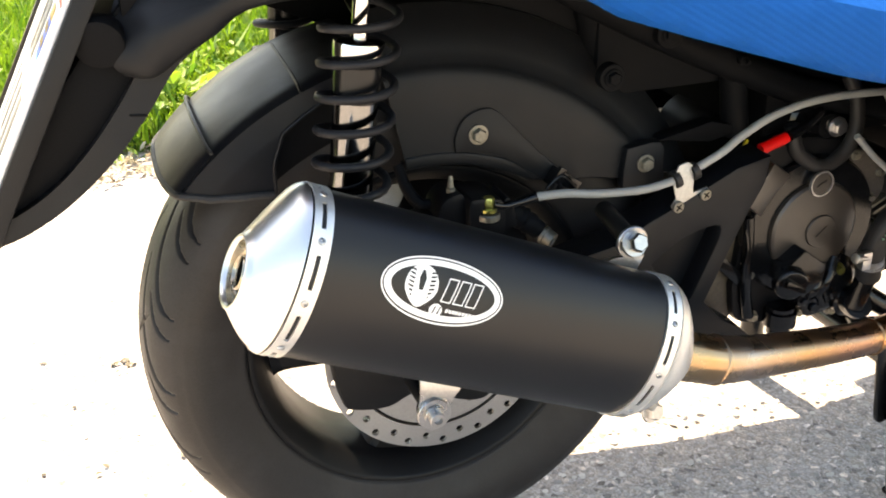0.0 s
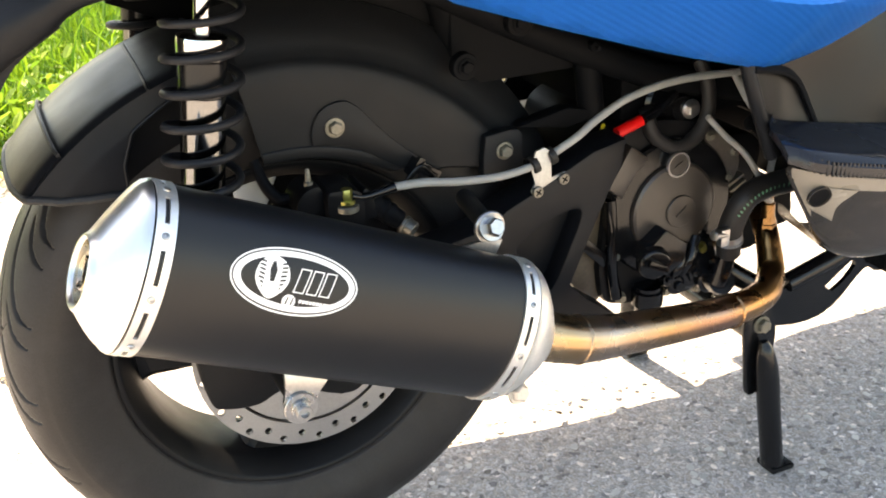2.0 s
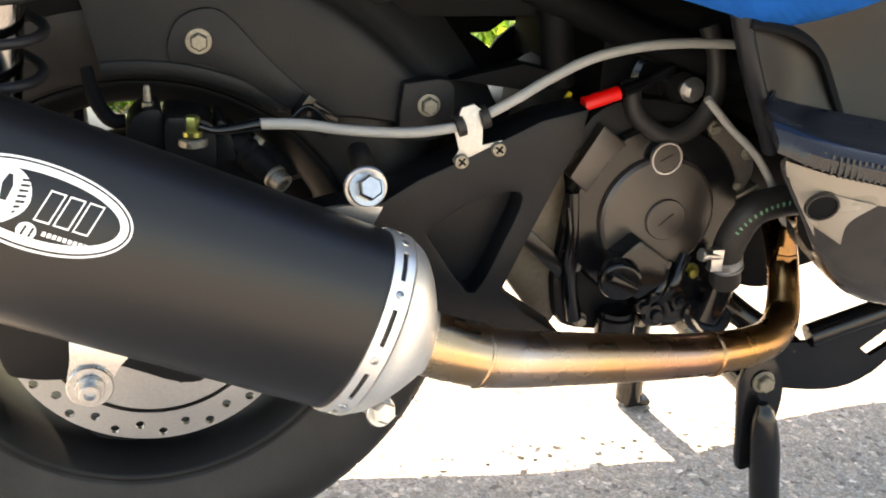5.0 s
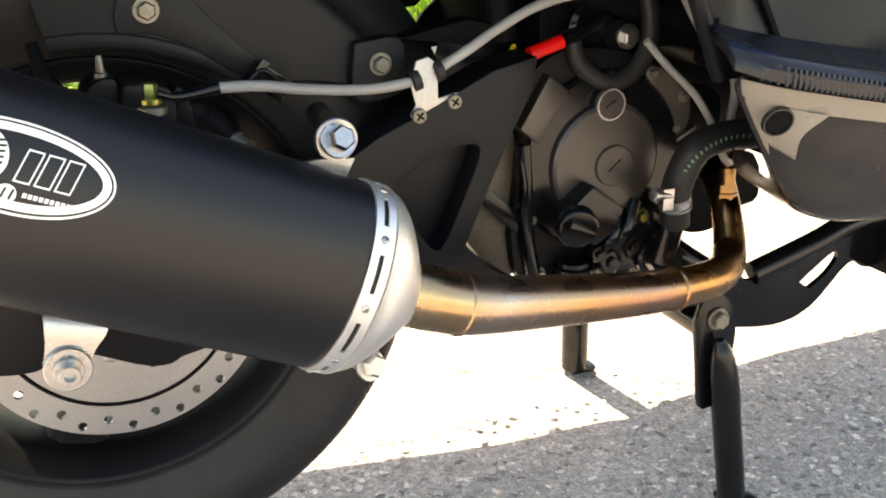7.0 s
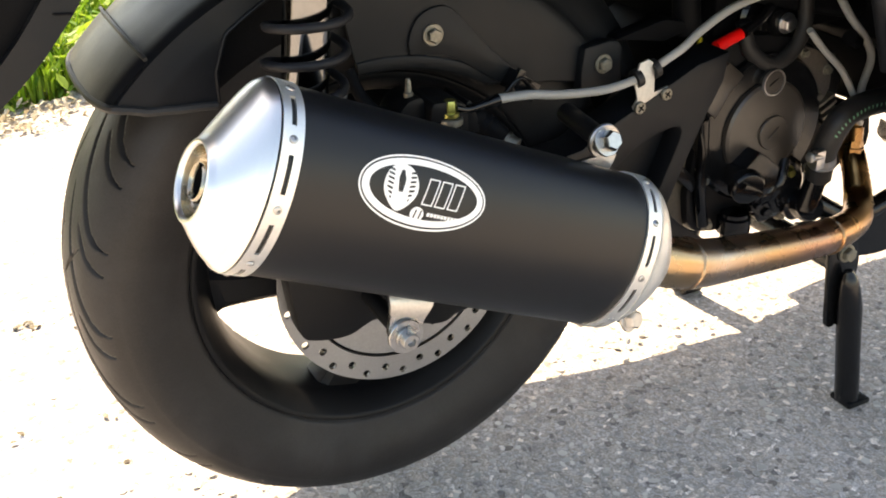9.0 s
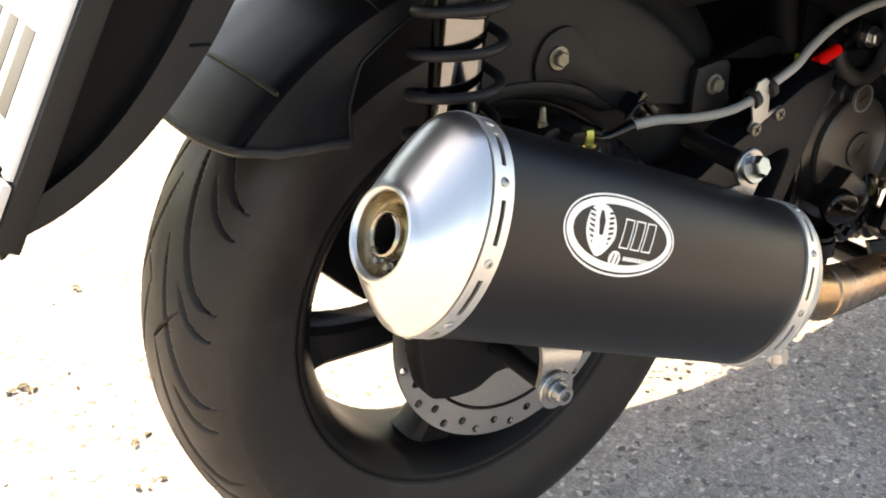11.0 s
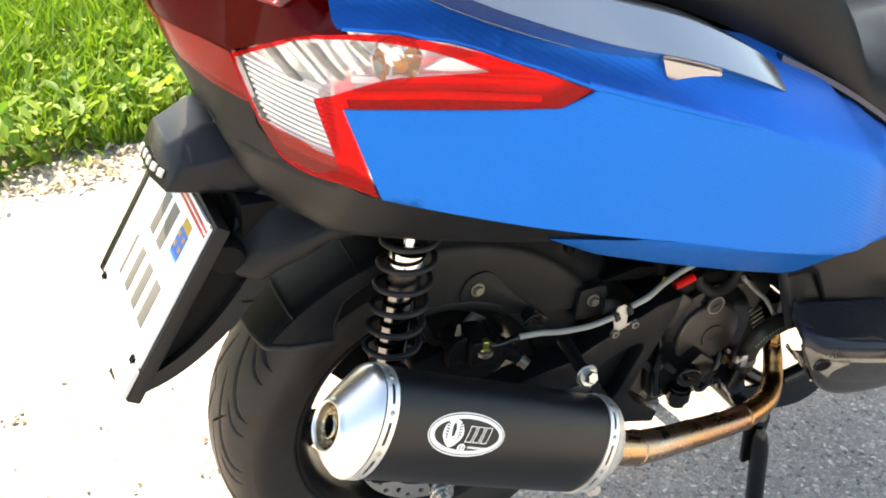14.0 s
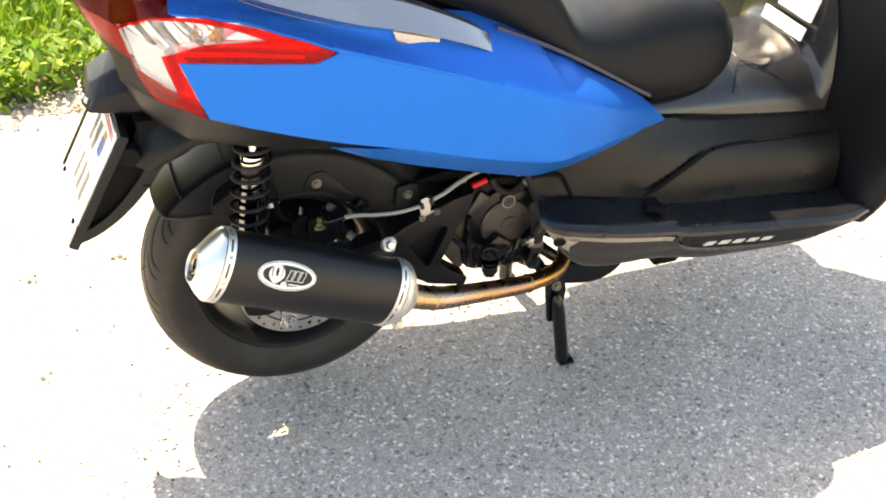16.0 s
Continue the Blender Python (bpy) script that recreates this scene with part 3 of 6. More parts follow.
def pebbles(count, seed, x0, x1, y0, y1, small, large):
    rnd = random.Random(seed)
    base = bmesh.new()
    bmesh.ops.create_icosphere(base, subdivisions=1, radius=1)
    bv, bf = [v.co.copy() for v in base.verts], [tuple(v.index for v in f.verts) for f in base.faces]
    base.free()
    verts, faces = [], []
    for _ in range(count):
        r = small + (large - small) * rnd.random() ** 3
        m = Matrix.Translation((rnd.uniform(x0, x1), rnd.uniform(y0, y1), -r * 0.02)) @ Matrix.Rotation(rnd.uniform(0, 6.283), 4, "Z") @ Matrix.Diagonal((r * rnd.uniform(0.8, 1.5), r * rnd.uniform(0.7, 1.1), r * rnd.uniform(0.10, 0.22), 1))
        o = len(verts)
        verts += [m @ (v * rnd.uniform(0.85, 1.1)) for v in bv]
        faces += [tuple(i + o for i in f) for f in bf]
    return verts, faces


tagged(part("gravel", join(pebbles(9000, 11, -0.5, 1.9, -1.0, 0.15, 0.0016, 0.0062), pebbles(500, 13, -1.0, 1.9, 0.15, 1.3, 0.0015, 0.004), pebbles(400, 12, -1.2, 1.5, 1.2, 1.7, 0.003, 0.010)), stone_mix), "small grey and buff stones set in worn asphalt", "gravel", kind="stuff")

tagged(part("grit", pebbles(120, 17, -0.85, -0.20, -0.35, 0.75, 0.0015, 0.0055), mat("bark_crumb", (0.07, 0.055, 0.04), 0.8, vary=0.4)), "dark grit and bark crumbs scattered on sunlit asphalt", "grit", kind="stuff")


def scrap(x, y, seed):
    """A few curled dry bits lying together on the asphalt."""
    rnd = random.Random(seed)
    verts, faces = [], []
    for _ in range(rnd.choice((2, 3, 4))):
        m = Matrix.Translation((x + rnd.gauss(0, 0.010), y + rnd.gauss(0, 0.010), 0.002)) @ Matrix.Rotation(rnd.uniform(0, 6.283), 4, "Z") @ Matrix.Rotation(rnd.uniform(0.1, 0.5), 4, "Y")
        s, o = rnd.uniform(0.008, 0.018), len(verts)
        ring = ((0, 0, 0), (0.3, 0.25, 0.12), (0.7, 0.22, 0.15), (1, 0, 0.02), (0.7, -0.2, 0.2), (0.3, -0.22, 0.15))
        verts += [m @ Vector((a * s, b * s, c * s)) for a, b, c in ring] + [m @ Vector((a * s, b * s, c * s + 0.0006)) for a, b, c in ring]
        faces += [(o + 5, o + 4, o + 3, o + 2, o + 1, o), (o + 6, o + 7, o + 8, o + 9, o + 10, o + 11)] + [(o + k, o + (k + 1) % 6, o + 6 + (k + 1) % 6, o + 6 + k) for k in range(6)]
    return verts, faces


scrap_brown = leaf_mat("scrap_brown", (0.07, 0.055, 0.035), (0.20, 0.16, 0.10), 0.1)
for k, (x, y) in enumerate(((-0.490, 0.526), (-0.483, 0.154), (-0.299, 0.552), (-0.163, 0.778), (-0.203, 0.364), (-0.230, 0.281), (-0.329, 0.301), (-0.502, 0.537), (-0.282, 0.559))):
    tagged(part("leaf_scrap", scrap(x, y, 40 + k), scrap_brown, flat=True), "curled brown dry leaf scraps lying on sunlit asphalt", "leaf scrap", group="leaf scraps on the asphalt")
for k, (x, y) in enumerate(((-0.050, -0.118), (-0.047, -0.160))):
    tagged(part("pale_scrap", scrap(x, y, 60 + k), dry_leaf, flat=True), "pale dry plant scrap lying on shaded asphalt", "plant scrap", group="pale scraps on the asphalt")


# ---- the scooter ----
MID = 0.040                      # the scooter's middle plane
AXLE = Vector((0.001, MID - 0.001, 0.303))
RIGHT = (0, -1, 0)               # out of the side that faces the camera
scooter = tagged(new("motor_scooter"), "blue and black motor scooter standing on its centre stand", "scooter")


def wheel():
    half = [(0.0, 0.2720), (0.010, 0.2718), (0.022, 0.2706), (0.034, 0.2680), (0.046, 0.2636), (0.056, 0.2575), (0.064, 0.2490), (0.0695, 0.2385), (0.0715, 0.2270), (0.0705, 0.2140), (0.067, 0.2010), (0.0625, 0.1890), (0.0600, 0.1815), (0.0575, 0.1790)]
    fine = curve([(a, r, 0) for a, r in half[:8]], 9) + curve([(a, r, 0) for a, r in half[7:]], 3)[1:]
    prof = [(-p.x, p.y) for p in reversed(fine)] + [(p.x, p.y) for p in fine[1:]]
    prof += [(0.047, 0.166), (-0.047, 0.166)]
    n, p = 1100, len(prof)
    pitch = 2 * math.pi / 20
    verts, faces = [], []
    # grooves sweep from the crown towards the shoulder: (shift, from, to, sweep, half width, turns per pitch)
    grooves = ((0.0, 0.10, 0.97, 1.9, 0.0026, 1.0), (0.52, 0.48, 0.99, 1.7, 0.0019, 1.0))
    for i in range(n):
        th = 2 * math.pi * i / n
        for a, r in prof:
            q, side = abs(a) / 0.066, (1 if a > 0 else -1)
            cut = 0.0
            if 0.04 < q < 1.02 and r > 0.235:
                for shift, lo, hi, sweep, wide, rate in grooves:
                    if lo < q < hi:
                        ph = (th / pitch + side * 0.25) * rate + shift - sweep * (1 - (1 - q) ** 2.0)
                        off = abs((ph + 0.5) % 1.0 - 0.5) * pitch * 0.262
                        steep = math.hypot(1.0, sweep * 2.0 * (1 - q) * pitch * 0.262 / 0.066)
                        w = wide * min(1.0, (q - lo) * 7 + 0.2, (hi - q) * 5 + 0.1) * min(steep, 3.0)
                        if off < w:
                            cut = max(cut, 0.0062 * min(1.0, (w - off) / (0.0012 * min(steep, 3.0))))
                if 0.06 < q < 0.60:
                    ph = (th / pitch + side * 0.25) * 0.5 + 0.30 + 0.42 * (q - 0.06)
                    off = abs((ph + 0.5) % 1.0 - 0.5) * pitch * 2 * 0.262
                    w = 0.0024 * min(1.0, (q - 0.06) * 8 + 0.2, (0.60 - q) * 5)
                    if off < w:
                        cut = max(cut, 0.0050 * min(1.0, (w - off) / 0.0012))
            rr = r - cut
            verts.append(AXLE + Vector((rr * math.cos(th), a, rr * math.sin(th))))
    for i in range(n):
        j = (i + 1) % n
        faces += [(i * p + k, j * p + k, j * p + (k + 1) % p, i * p + (k + 1) % p) for k in range(p)]
    rim_prof = [(-0.0560, 0.1790), (-0.0590, 0.1772), (-0.0592, 0.1745), (-0.0570, 0.1715), (-0.050, 0.1660), (-0.044, 0.1600), (-0.032, 0.1545), (0.032, 0.1545), (0.044, 0.1600), (0.050, 0.1660), (0.0570, 0.1715), (0.0592, 0.1745), (0.0590, 0.1772), (0.0560, 0.1790), (0.047, 0.1740), (0.030, 0.1600), (-0.030, 0.1600), (-0.047, 0.1740)]
    rim = part("rear_wheel", revolve(rim_prof, AXLE, (0, 1, 0), 128, closed_profile=True), alloy_black, scooter, "black cast alloy rear wheel", sharp=50)
    part("tyre", (verts, faces), rubber, rim, "dusty black rubber tyre with curved tread grooves", sharp=60)
    for k in range(5):
        turn = Matrix.Translation(AXLE) @ Matrix.Rotation(-radians(188 + 72 * k), 4, "Y")
        rows = []
        for r, w, t, y, off in ((0.026, 0.040, 0.040, -0.018, -0.004), (0.060, 0.036, 0.038, -0.016, -0.005), (0.092, 0.034, 0.036, -0.014, -0.004), (0.125, 0.037, 0.038, -0.012, 0.003), (0.146, 0.044, 0.044, -0.008, 0.008), (0.159, 0.060, 0.052, -0.004, 0.010)):
            rows.append([turn @ Vector((r, y + sy * t / 2, -off + sz * w / 2)) for sy, sz in ((-1, -0.6), (-0.75, -0.92), (-0.4, -1), (0.6, -1), (1, -0.7), (1, 0.7), (0.6, 1), (-0.4, 1), (-0.75, 0.92), (-1, 0.6))])
        part("spoke", loft(rows, 1, 5, closed=True), alloy_black, rim)
    part("hub", revolve([(-0.06, 0.0), (-0.06, 0.030), (-0.050, 0.042), (0.045, 0.046), (0.055, 0.034), (0.055, 0.0)], AXLE, (0, 1, 0), 48), alloy_black, rim)
    # the drilled brake disc
    c = (AXLE.x + 0.005, -0.0540, AXLE.z + 0.003)
    ring = lambda r, n: [(r * math.cos(2 * math.pi * k / n), r * math.sin(2 * math.pi * k / n)) for k in range(n)]
    holes = [ring(0.0915, 72)]
    for k in range(36):
        a = 2 * math.pi * k / 36 + 0.17
        r = (0.1098, 0.1032)[k % 2]
        holes.append([(r * math.cos(a) + q[0], r * math.sin(a) + q[1]) for q in ring(0.0038, 14)])
    lay = lambda a, b, d: (c[0] + a, c[1] + d, c[2] + b)
    part("brake_disc", sheet(ring(0.1158, 128), lay, 0.004, 0.006, holes), disc_steel, rim, "drilled steel brake disc", sharp=30)
    part("hub_flange", disc((AXLE.x, -0.047, AXLE.z), (0, 1, 0), 0.098, 0.010, 64), alloy_black, rim)
    part("disc_carrier", sheet(ring(0.0885, 72), lambda a, b, d: (c[0] + a, c[1] + 0.001 + d, c[2] + b), 0.004, 0.02, [ring(0.030, 24)]), disc_steel, rim, "pale steel disc carrier")
    for k in range(6):
        a = 2 * math.pi * k / 6 + 0.3
        part("disc_bolt", hexhead((c[0] + 0.046 * math.cos(a), c[1] + 0.001, c[2] + 0.046 * math.sin(a)), RIGHT, 0.006, 0.006), zinc, rim)


wheel()

# ---- the silencer: an oval can lying along a sloping line ----
CAN_O = Vector((0.0, -0.1889, 0.4132))
CAN_D = Vector((1.0, 0.0268, -0.4464)).normalized()
CAN_U = CAN_D.cross(Vector((0, 1, 0))).normalized()
CAN_S = CAN_U.cross(CAN_D)
CAN_A, CAN_B = 0.0475, 0.0670


def oval(s, phi, grow=0.0, size=1.0, sink=0.0):
    """A point on the can: s along it, phi from the outer side up, grow outwards."""
    a, b = CAN_A * size + grow, CAN_B * size + grow
    return CAN_O + CAN_D * s - CAN_S * (a * math.cos(phi)) + CAN_U * (b * math.sin(phi) - sink)


def oval_rows(rows, n=72):
    """Skin through rows of (s, grow, size, sink, round): round blends the oval into a circle of that radius."""
    verts, faces = [], []
    for s, grow, size, sink, rad, mix in rows:
        for k in range(n):
            p = 2 * math.pi * k / n
            o = oval(s, p, grow, size, sink)
            c = CAN_O + CAN_D * s - CAN_S * (rad * math.cos(p)) + CAN_U * (rad * math.sin(p) - sink)
            verts.append(o.lerp(c, mix))
    for j in range(len(rows) - 1):
        faces += [(j * n + k, j * n + (k + 1) % n, (j + 1) * n + (k + 1) % n, (j + 1) * n + k) for k in range(n)]
    return verts, faces


def capped(geom, n=72):
    v, f = geom
    return v, f + [tuple(range(n - 1, -1, -1)), tuple(range(len(v) - n, len(v)))]


def band(name, s0, s1, grow, owner):
    """A riveted clamp band with long slots, its skin standing proud of the can."""
    per = 2 * math.pi * 0.057
    slots = []
    for k in range(9):
        u0 = per * k / 9
        mid = (s0 + s1) / 2
        slots.append([(mid - 0.0018, u0 + 0.006), (mid + 0.0018, u0 + 0.006), (mid + 0.0018, u0 + 0.028), (mid - 0.0018, u0 + 0.028)])
    place = lambda a, b, d: oval(a, 2 * math.pi * b / per, grow - d)
    ob = part(name, sheet([(s0, 0), (s1, 0), (s1, per), (s0, per)], place, 0.0016, 0.004, slots), satin_steel, owner, "slotted stainless clamp band", sharp=30)
    for k in range(9):
        p = 2 * math.pi * (k + 0.93) / 9
        c = oval((s0 + s1) / 2, p, grow - 0.0002)
        nrm = (c - (CAN_O + CAN_D * ((s0 + s1) / 2))).normalized()
        part("rivet", revolve([(0, 0.0030), (0.0010, 0.0028), (0.0016, 0.0018), (0.0016, 0.0011), (0.0004, 0.0010), (0.0004, 0)], c, nrm, 16), zinc, ob)


def silencer():
    can = part("exhaust_silencer", capped(oval_rows([(-0.1850, -0.001, 1, 0, 0, 0), (-0.170, 0, 1, 0, 0, 0), (0.0, 0, 1, 0, 0, 0), (0.150, 0, 1, 0, 0, 0), (0.1640, -0.001, 1, 0, 0, 0)])), can_black, scooter, "satin black oval exhaust silencer")
    band("rear_band", -0.1815, -0.1665, 0.0016, can)
    band("front_band", 0.1455, 0.1605, 0.0016, can)
    rear = [(-0.1825, -0.0004, 1, 0, 0, 0), (-0.1832, 0.0012, 1, 0, 0, 0), (-0.1865, -0.0002, 1, 0, 0, 0), (-0.190, -0.003, 0.99, 0, 0, 0)]
    for k in range(1, 13):
        t = k / 12
        s = -0.190 - 0.022 * t
        rear.append((s, -0.003, 0.99, 0.010 * t, 0.0300, t ** 1.15))
    rear += [(-0.2145, 0, 1, 0.010, 0.0286, 1), (-0.2155, 0, 1, 0.010, 0.0272, 1), (-0.2150, 0, 1, 0.010, 0.0258, 1), (-0.2110, 0, 1, 0.010, 0.0245, 1), (-0.1960, 0, 1, 0.010, 0.0235, 1)]
    part("end_cap", oval_rows(rear), steel, can, "brushed stainless conical end cap", sharp=60)
    c = CAN_O - CAN_U * 0.010
    part("outlet_cup", revolve([(-0.2117, 0.0246), (-0.2085, 0.0240), (-0.2050, 0.0232), (-0.2035, 0.0222), (-0.2045, 0.0212), (-0.2062, 0.0204), (-0.2066, 0.0196), (-0.2050, 0.0184), (-0.2022, 0.0168), (-0.2015, 0.0156), (-0.2040, 0.0146), (-0.2100, 0.0138), (-0.2118, 0.0130), (-0.2122, 0.0120), (-0.2112, 0.0112), (-0.2085, 0.0108)], c, CAN_D, 64), stained_steel, can, "straw-stained steel inner outlet", sharp=60)
    part("outlet_tube", revolve([(-0.2086, 0.0108), (-0.2000, 0.0104), (-0.1500, 0.0100)], c, CAN_D, 40), bore_black, can, "matt black inner tube")
    part("outlet_bore", disc(c - CAN_D * 0.172, CAN_D, 0.011, 0.004), plastic_dark, can)
    for a in (-0.30, 0.32):
        q = c - CAN_D * 0.2025 + CAN_U * (-0.0185 * math.cos(a)) + CAN_S * (0.0185 * math.sin(a))
        part("screw", hexhead(q, -CAN_D, 0.0024, 0.0045), zinc, can)
    front = [(0.1615, -0.0004, 1, 0, 0, 0), (0.1622, 0.0012, 1, 0, 0, 0), (0.1655, -0.0005, 1, 0, 0, 0)]
    for k in range(1, 11):
        t = k / 10
        front.append((0.1655 + 0.030 * t, -0.001, 1, 0.0, 0.0330, t ** 1.7))
    front += [(0.1975, 0, 1, 0, 0.0300, 1), (0.1995, 0, 1, 0, 0.0255, 1), (0.2050, 0, 1, 0, 0.0242, 1)]
    part("front_cone", oval_rows(front), satin_steel, can, "brushed stainless front cone", sharp=60)
    # printed badge, laid on the skin of the can
    S0, P0 = -0.0705, radians(23.6)

    def lay(a, b, d, lift=0.0005):
        return oval(S0 + a, P0 + b / 0.0570, lift - d)

    def ell(w, h, n=72, t0=0.0):
        return [(w * math.cos(t0 + 2 * math.pi * k / n), h * math.sin(t0 + 2 * math.pi * k / n)) for k in range(n)]

    badge = part("badge_ring", sheet(ell(0.0525, 0.0228), lay, 0.0004, 0.004, [ell(0.0513, 0.0216)]), white_print, can, "thin white oval printed line")
    part("badge_band", sheet(ell(0.0500, 0.0204), lay, 0.0004, 0.004, [[(0.8 * 0.0006 + x, y) for x, y in ell(0.0448, 0.0163)]]), white_print, can, "white oval printed band")
    ex, ey = -0.0190, 0.0006
    hood = [(ex + 0.0138 * math.cos(t) * (1.0 if math.sin(t) > 0 else 1 - 0.42 * math.sin(t) ** 2), ey + 0.0144 * math.sin(t)) for t in (2 * math.pi * k / 48 for k in range(48))]
    gaps = []
    for k in range(7):
        z = ey + 0.0090 - 0.0028 * k
        wide = 0.0112 if k < 5 else 0.0112 - 0.0016 * (k - 4)
        for sgn in (-1, 1):
            gaps.append([(ex + sgn * 0.0064, z - 0.0004), (ex + sgn * wide, z + 0.0006), (ex + sgn * wide, z + 0.0019), (ex + sgn * 0.0064, z + 0.0010)])
    gaps.append([(ex - 0.0018, ey - 0.0030), (ex + 0.0018, ey - 0.0030), (ex + 0.0030, ey + 0.0050), (ex + 0.0012, ey + 0.0105), (ex - 0.0012, ey + 0.0105), (ex - 0.0030, ey + 0.0050)])
    part("badge_emblem", sheet(hood, lay, 0.0004, 0.003, gaps), white_print, can, "white printed emblem with ribbed sides")
    part("badge_dot", sheet([(-0.0022 + x, -0.0135 + y) for x, y in ell(0.0054, 0.0044, 32)], lay, 0.0004, 0.003, [[(-0.0050, -0.0160), (-0.0036, -0.0160), (-0.0024, -0.0108), (-0.0038, -0.0108)], [(-0.0008, -0.0160), (0.0006, -0.0160), (0.0018, -0.0108), (0.0004, -0.0108)]]), white_print, can)
    slant = lambda x, y: (x + 0.25 * y, y)

    def outlined(pts, inner):
        part("badge_sign", sheet([slant(*q) for q in pts], lay, 0.0004, 0.003, [[slant(*q) for q in inner]]), white_print, can, "white outlined printed sign")

    for x0, x1, y0, y1 in ((0.0010, 0.0098, -0.0074, 0.0094), (0.0118, 0.0206, -0.0074, 0.0094), (0.0226, 0.0314, -0.0074, 0.0094)):
        outlined([(x0, y1), (x1, y1), (x1, y0), (x0, y0)], [(x0 + 0.0008, y1 - 0.0008), (x1 - 0.0008, y1 - 0.0008), (x1 - 0.0008, y0 + 0.0008), (x0 + 0.0008, y0 + 0.0008)])
    for k in range(9):
        x = 0.0060 + 0.0029 * k
        part("badge_bar", sheet([(x, -0.0136), (x + 0.0021, -0.0136), (x + 0.0023, -0.0114), (x + 0.0002, -0.0114)], lay, 0.0004, 0.003), white_print, can)
    # hangers
    q = Vector((-0.040, -0.171, 0.309))
    strap = [Vector((-0.030, -0.150, 0.356)), Vector((-0.031, -0.158, 0.344)), Vector((-0.032, -0.1625, 0.334)), Vector((-0.037, -0.1635, 0.322)), Vector((-0.0405, -0.1635, 0.309))]
    rows = []
    for p, w in zip(strap, (0.020, 0.020, 0.0195, 0.0155, 0.0150)):
        ax = Vector((1, 0, -0.28)).normalized()
        rows.append([p - ax * w, p - ax * w * 0.5, p + ax * w * 0.5, p + ax * w])
    lower = part("hanger_bracket", join(loft(rows, 2, 5, thick=(0, 0.004, 0)), disc(q + Vector((0, 0.0078, 0)), RIGHT, 0.0155, 0.0040, 32)), zinc, can, "bent zinc-plated hanger bracket", sharp=40)
    part("hanger_bolt", hexhead(q + Vector((0, 0.0035, 0)), RIGHT, 0.0072, 0.010, 1.35, True), zinc, lower)
    part("hanger_stud", tube([q + Vector((0, 0.008, 0)), q + Vector((0, 0.09, 0))], 0.008, smooth=False), alloy_black, lower)
    u = Vector((0.147, -0.170, 0.440))
    ear = part("hanger_ear", join(disc(u + Vector((0, 0.010, 0)), RIGHT, 0.0150, 0.004, 36), hull([u + Vector((sx, sy, sz)) for sy in (0.006, 0.010) for sx, sz in ((-0.014, -0.012), (0.012, -0.014), (0.004, -0.030), (-0.030, -0.020), (-0.050, -0.016))])), zinc, can, "zinc-plated hanger ear")
    part("hanger_bolt", hexhead(u + Vector((0, 0.006, 0)), (0.10, -1, 0.42), 0.0088, 0.013, 1.42), zinc, ear)
    part("hanger_stud", tube([u + Vector((0, 0.010, 0)), u + Vector((0.01, 0.08, 0))], 0.009, smooth=False), alloy_black, ear)
    w = Vector((0.146, -0.205, 0.299))
    clampear = part("band_ear", hull([w + Vector(v) for v in ((-0.022, -0.002, 0.002), (0.010, -0.002, 0.006), (0.014, -0.002, -0.008), (0.004, -0.002, -0.014), (-0.022, 0.002, 0.002), (0.010, 0.002, 0.006), (0.014, 0.002, -0.008), (0.004, 0.002, -0.014))]), zinc, can, "zinc-plated clamp ear")
    part("band_bolt", hexhead(w + Vector((0.004, -0.002, -0.007)), (0.30, -1, 0.30), 0.0082, 0.011), zinc, clampear)
    # the pipe from the engine
    line = [(0.172, -0.1855, 0.337), (0.200, -0.1855, 0.3250), (0.228, -0.184, 0.3145), (0.255, -0.181, 0.3075), (0.300, -0.174, 0.2985), (0.370, -0.163, 0.2860), (0.440, -0.150, 0.2750), (0.500, -0.126, 0.2650), (0.533, -0.103, 0.2625), (0.549, -0.086, 0.2700), (0.555, -0.074, 0.2870), (0.558, -0.062, 0.306), (0.566, -0.040, 0.322), (0.582, 0.000, 0.330)]
    rad = [0.0235, 0.0235, 0.0230, 0.0220, 0.0205, 0.0190, 0.0176, 0.0168, 0.0162, 0.0154, 0.0146, 0.0142, 0.0142, 0.0142]
    pipe = part("exhaust_pipe", tube(line, rad, 28, 7), pipe_steel, scooter, "heat-tinted bronze stainless exhaust pipe", sharp=60)
    for i, r in ((2, 0.0236), (6, 0.0186)):
        p, d = Vector(line[i]), (Vector(line[i + 1]) - Vector(line[i - 1])).normalized()
        part("weld_bead", revolve([(-0.0022, r - 0.0010), (-0.0010, r + 0.0006), (0.0010, r + 0.0006), (0.0022, r - 0.0010)], p, d, 28), pipe_steel, pipe)
    s = Vector((0.5570, -0.064, 0.308))
    sensor = part("oxygen_sensor", join(revolve([(0, 0), (0, 0.0105), (0.010, 0.0105), (0.011, 0.0095), (0.018, 0.0090)], s, (0.02, 0.10, 1), 6), revolve([(0.018, 0.0080), (0.034, 0.0078), (0.036, 0.0062), (0.046, 0.0055), (0.047, 0.0040), (0.060, 0.0036), (0.060, 0)], s, (0.02, 0.10, 1), 20)), pipe_steel, scooter, "bronze-stained oxygen sensor", sharp=30)
    part("sensor_lead", tube([(0.559, -0.057, 0.366), (0.556, -0.060, 0.388), (0.545, -0.075, 0.425), (0.520, -0.085, 0.452), (0.498, -0.080, 0.478), (0.492, -0.060, 0.505)], 0.0042, 10), hose_grey, sensor, "pale grey sensor lead")


silencer()

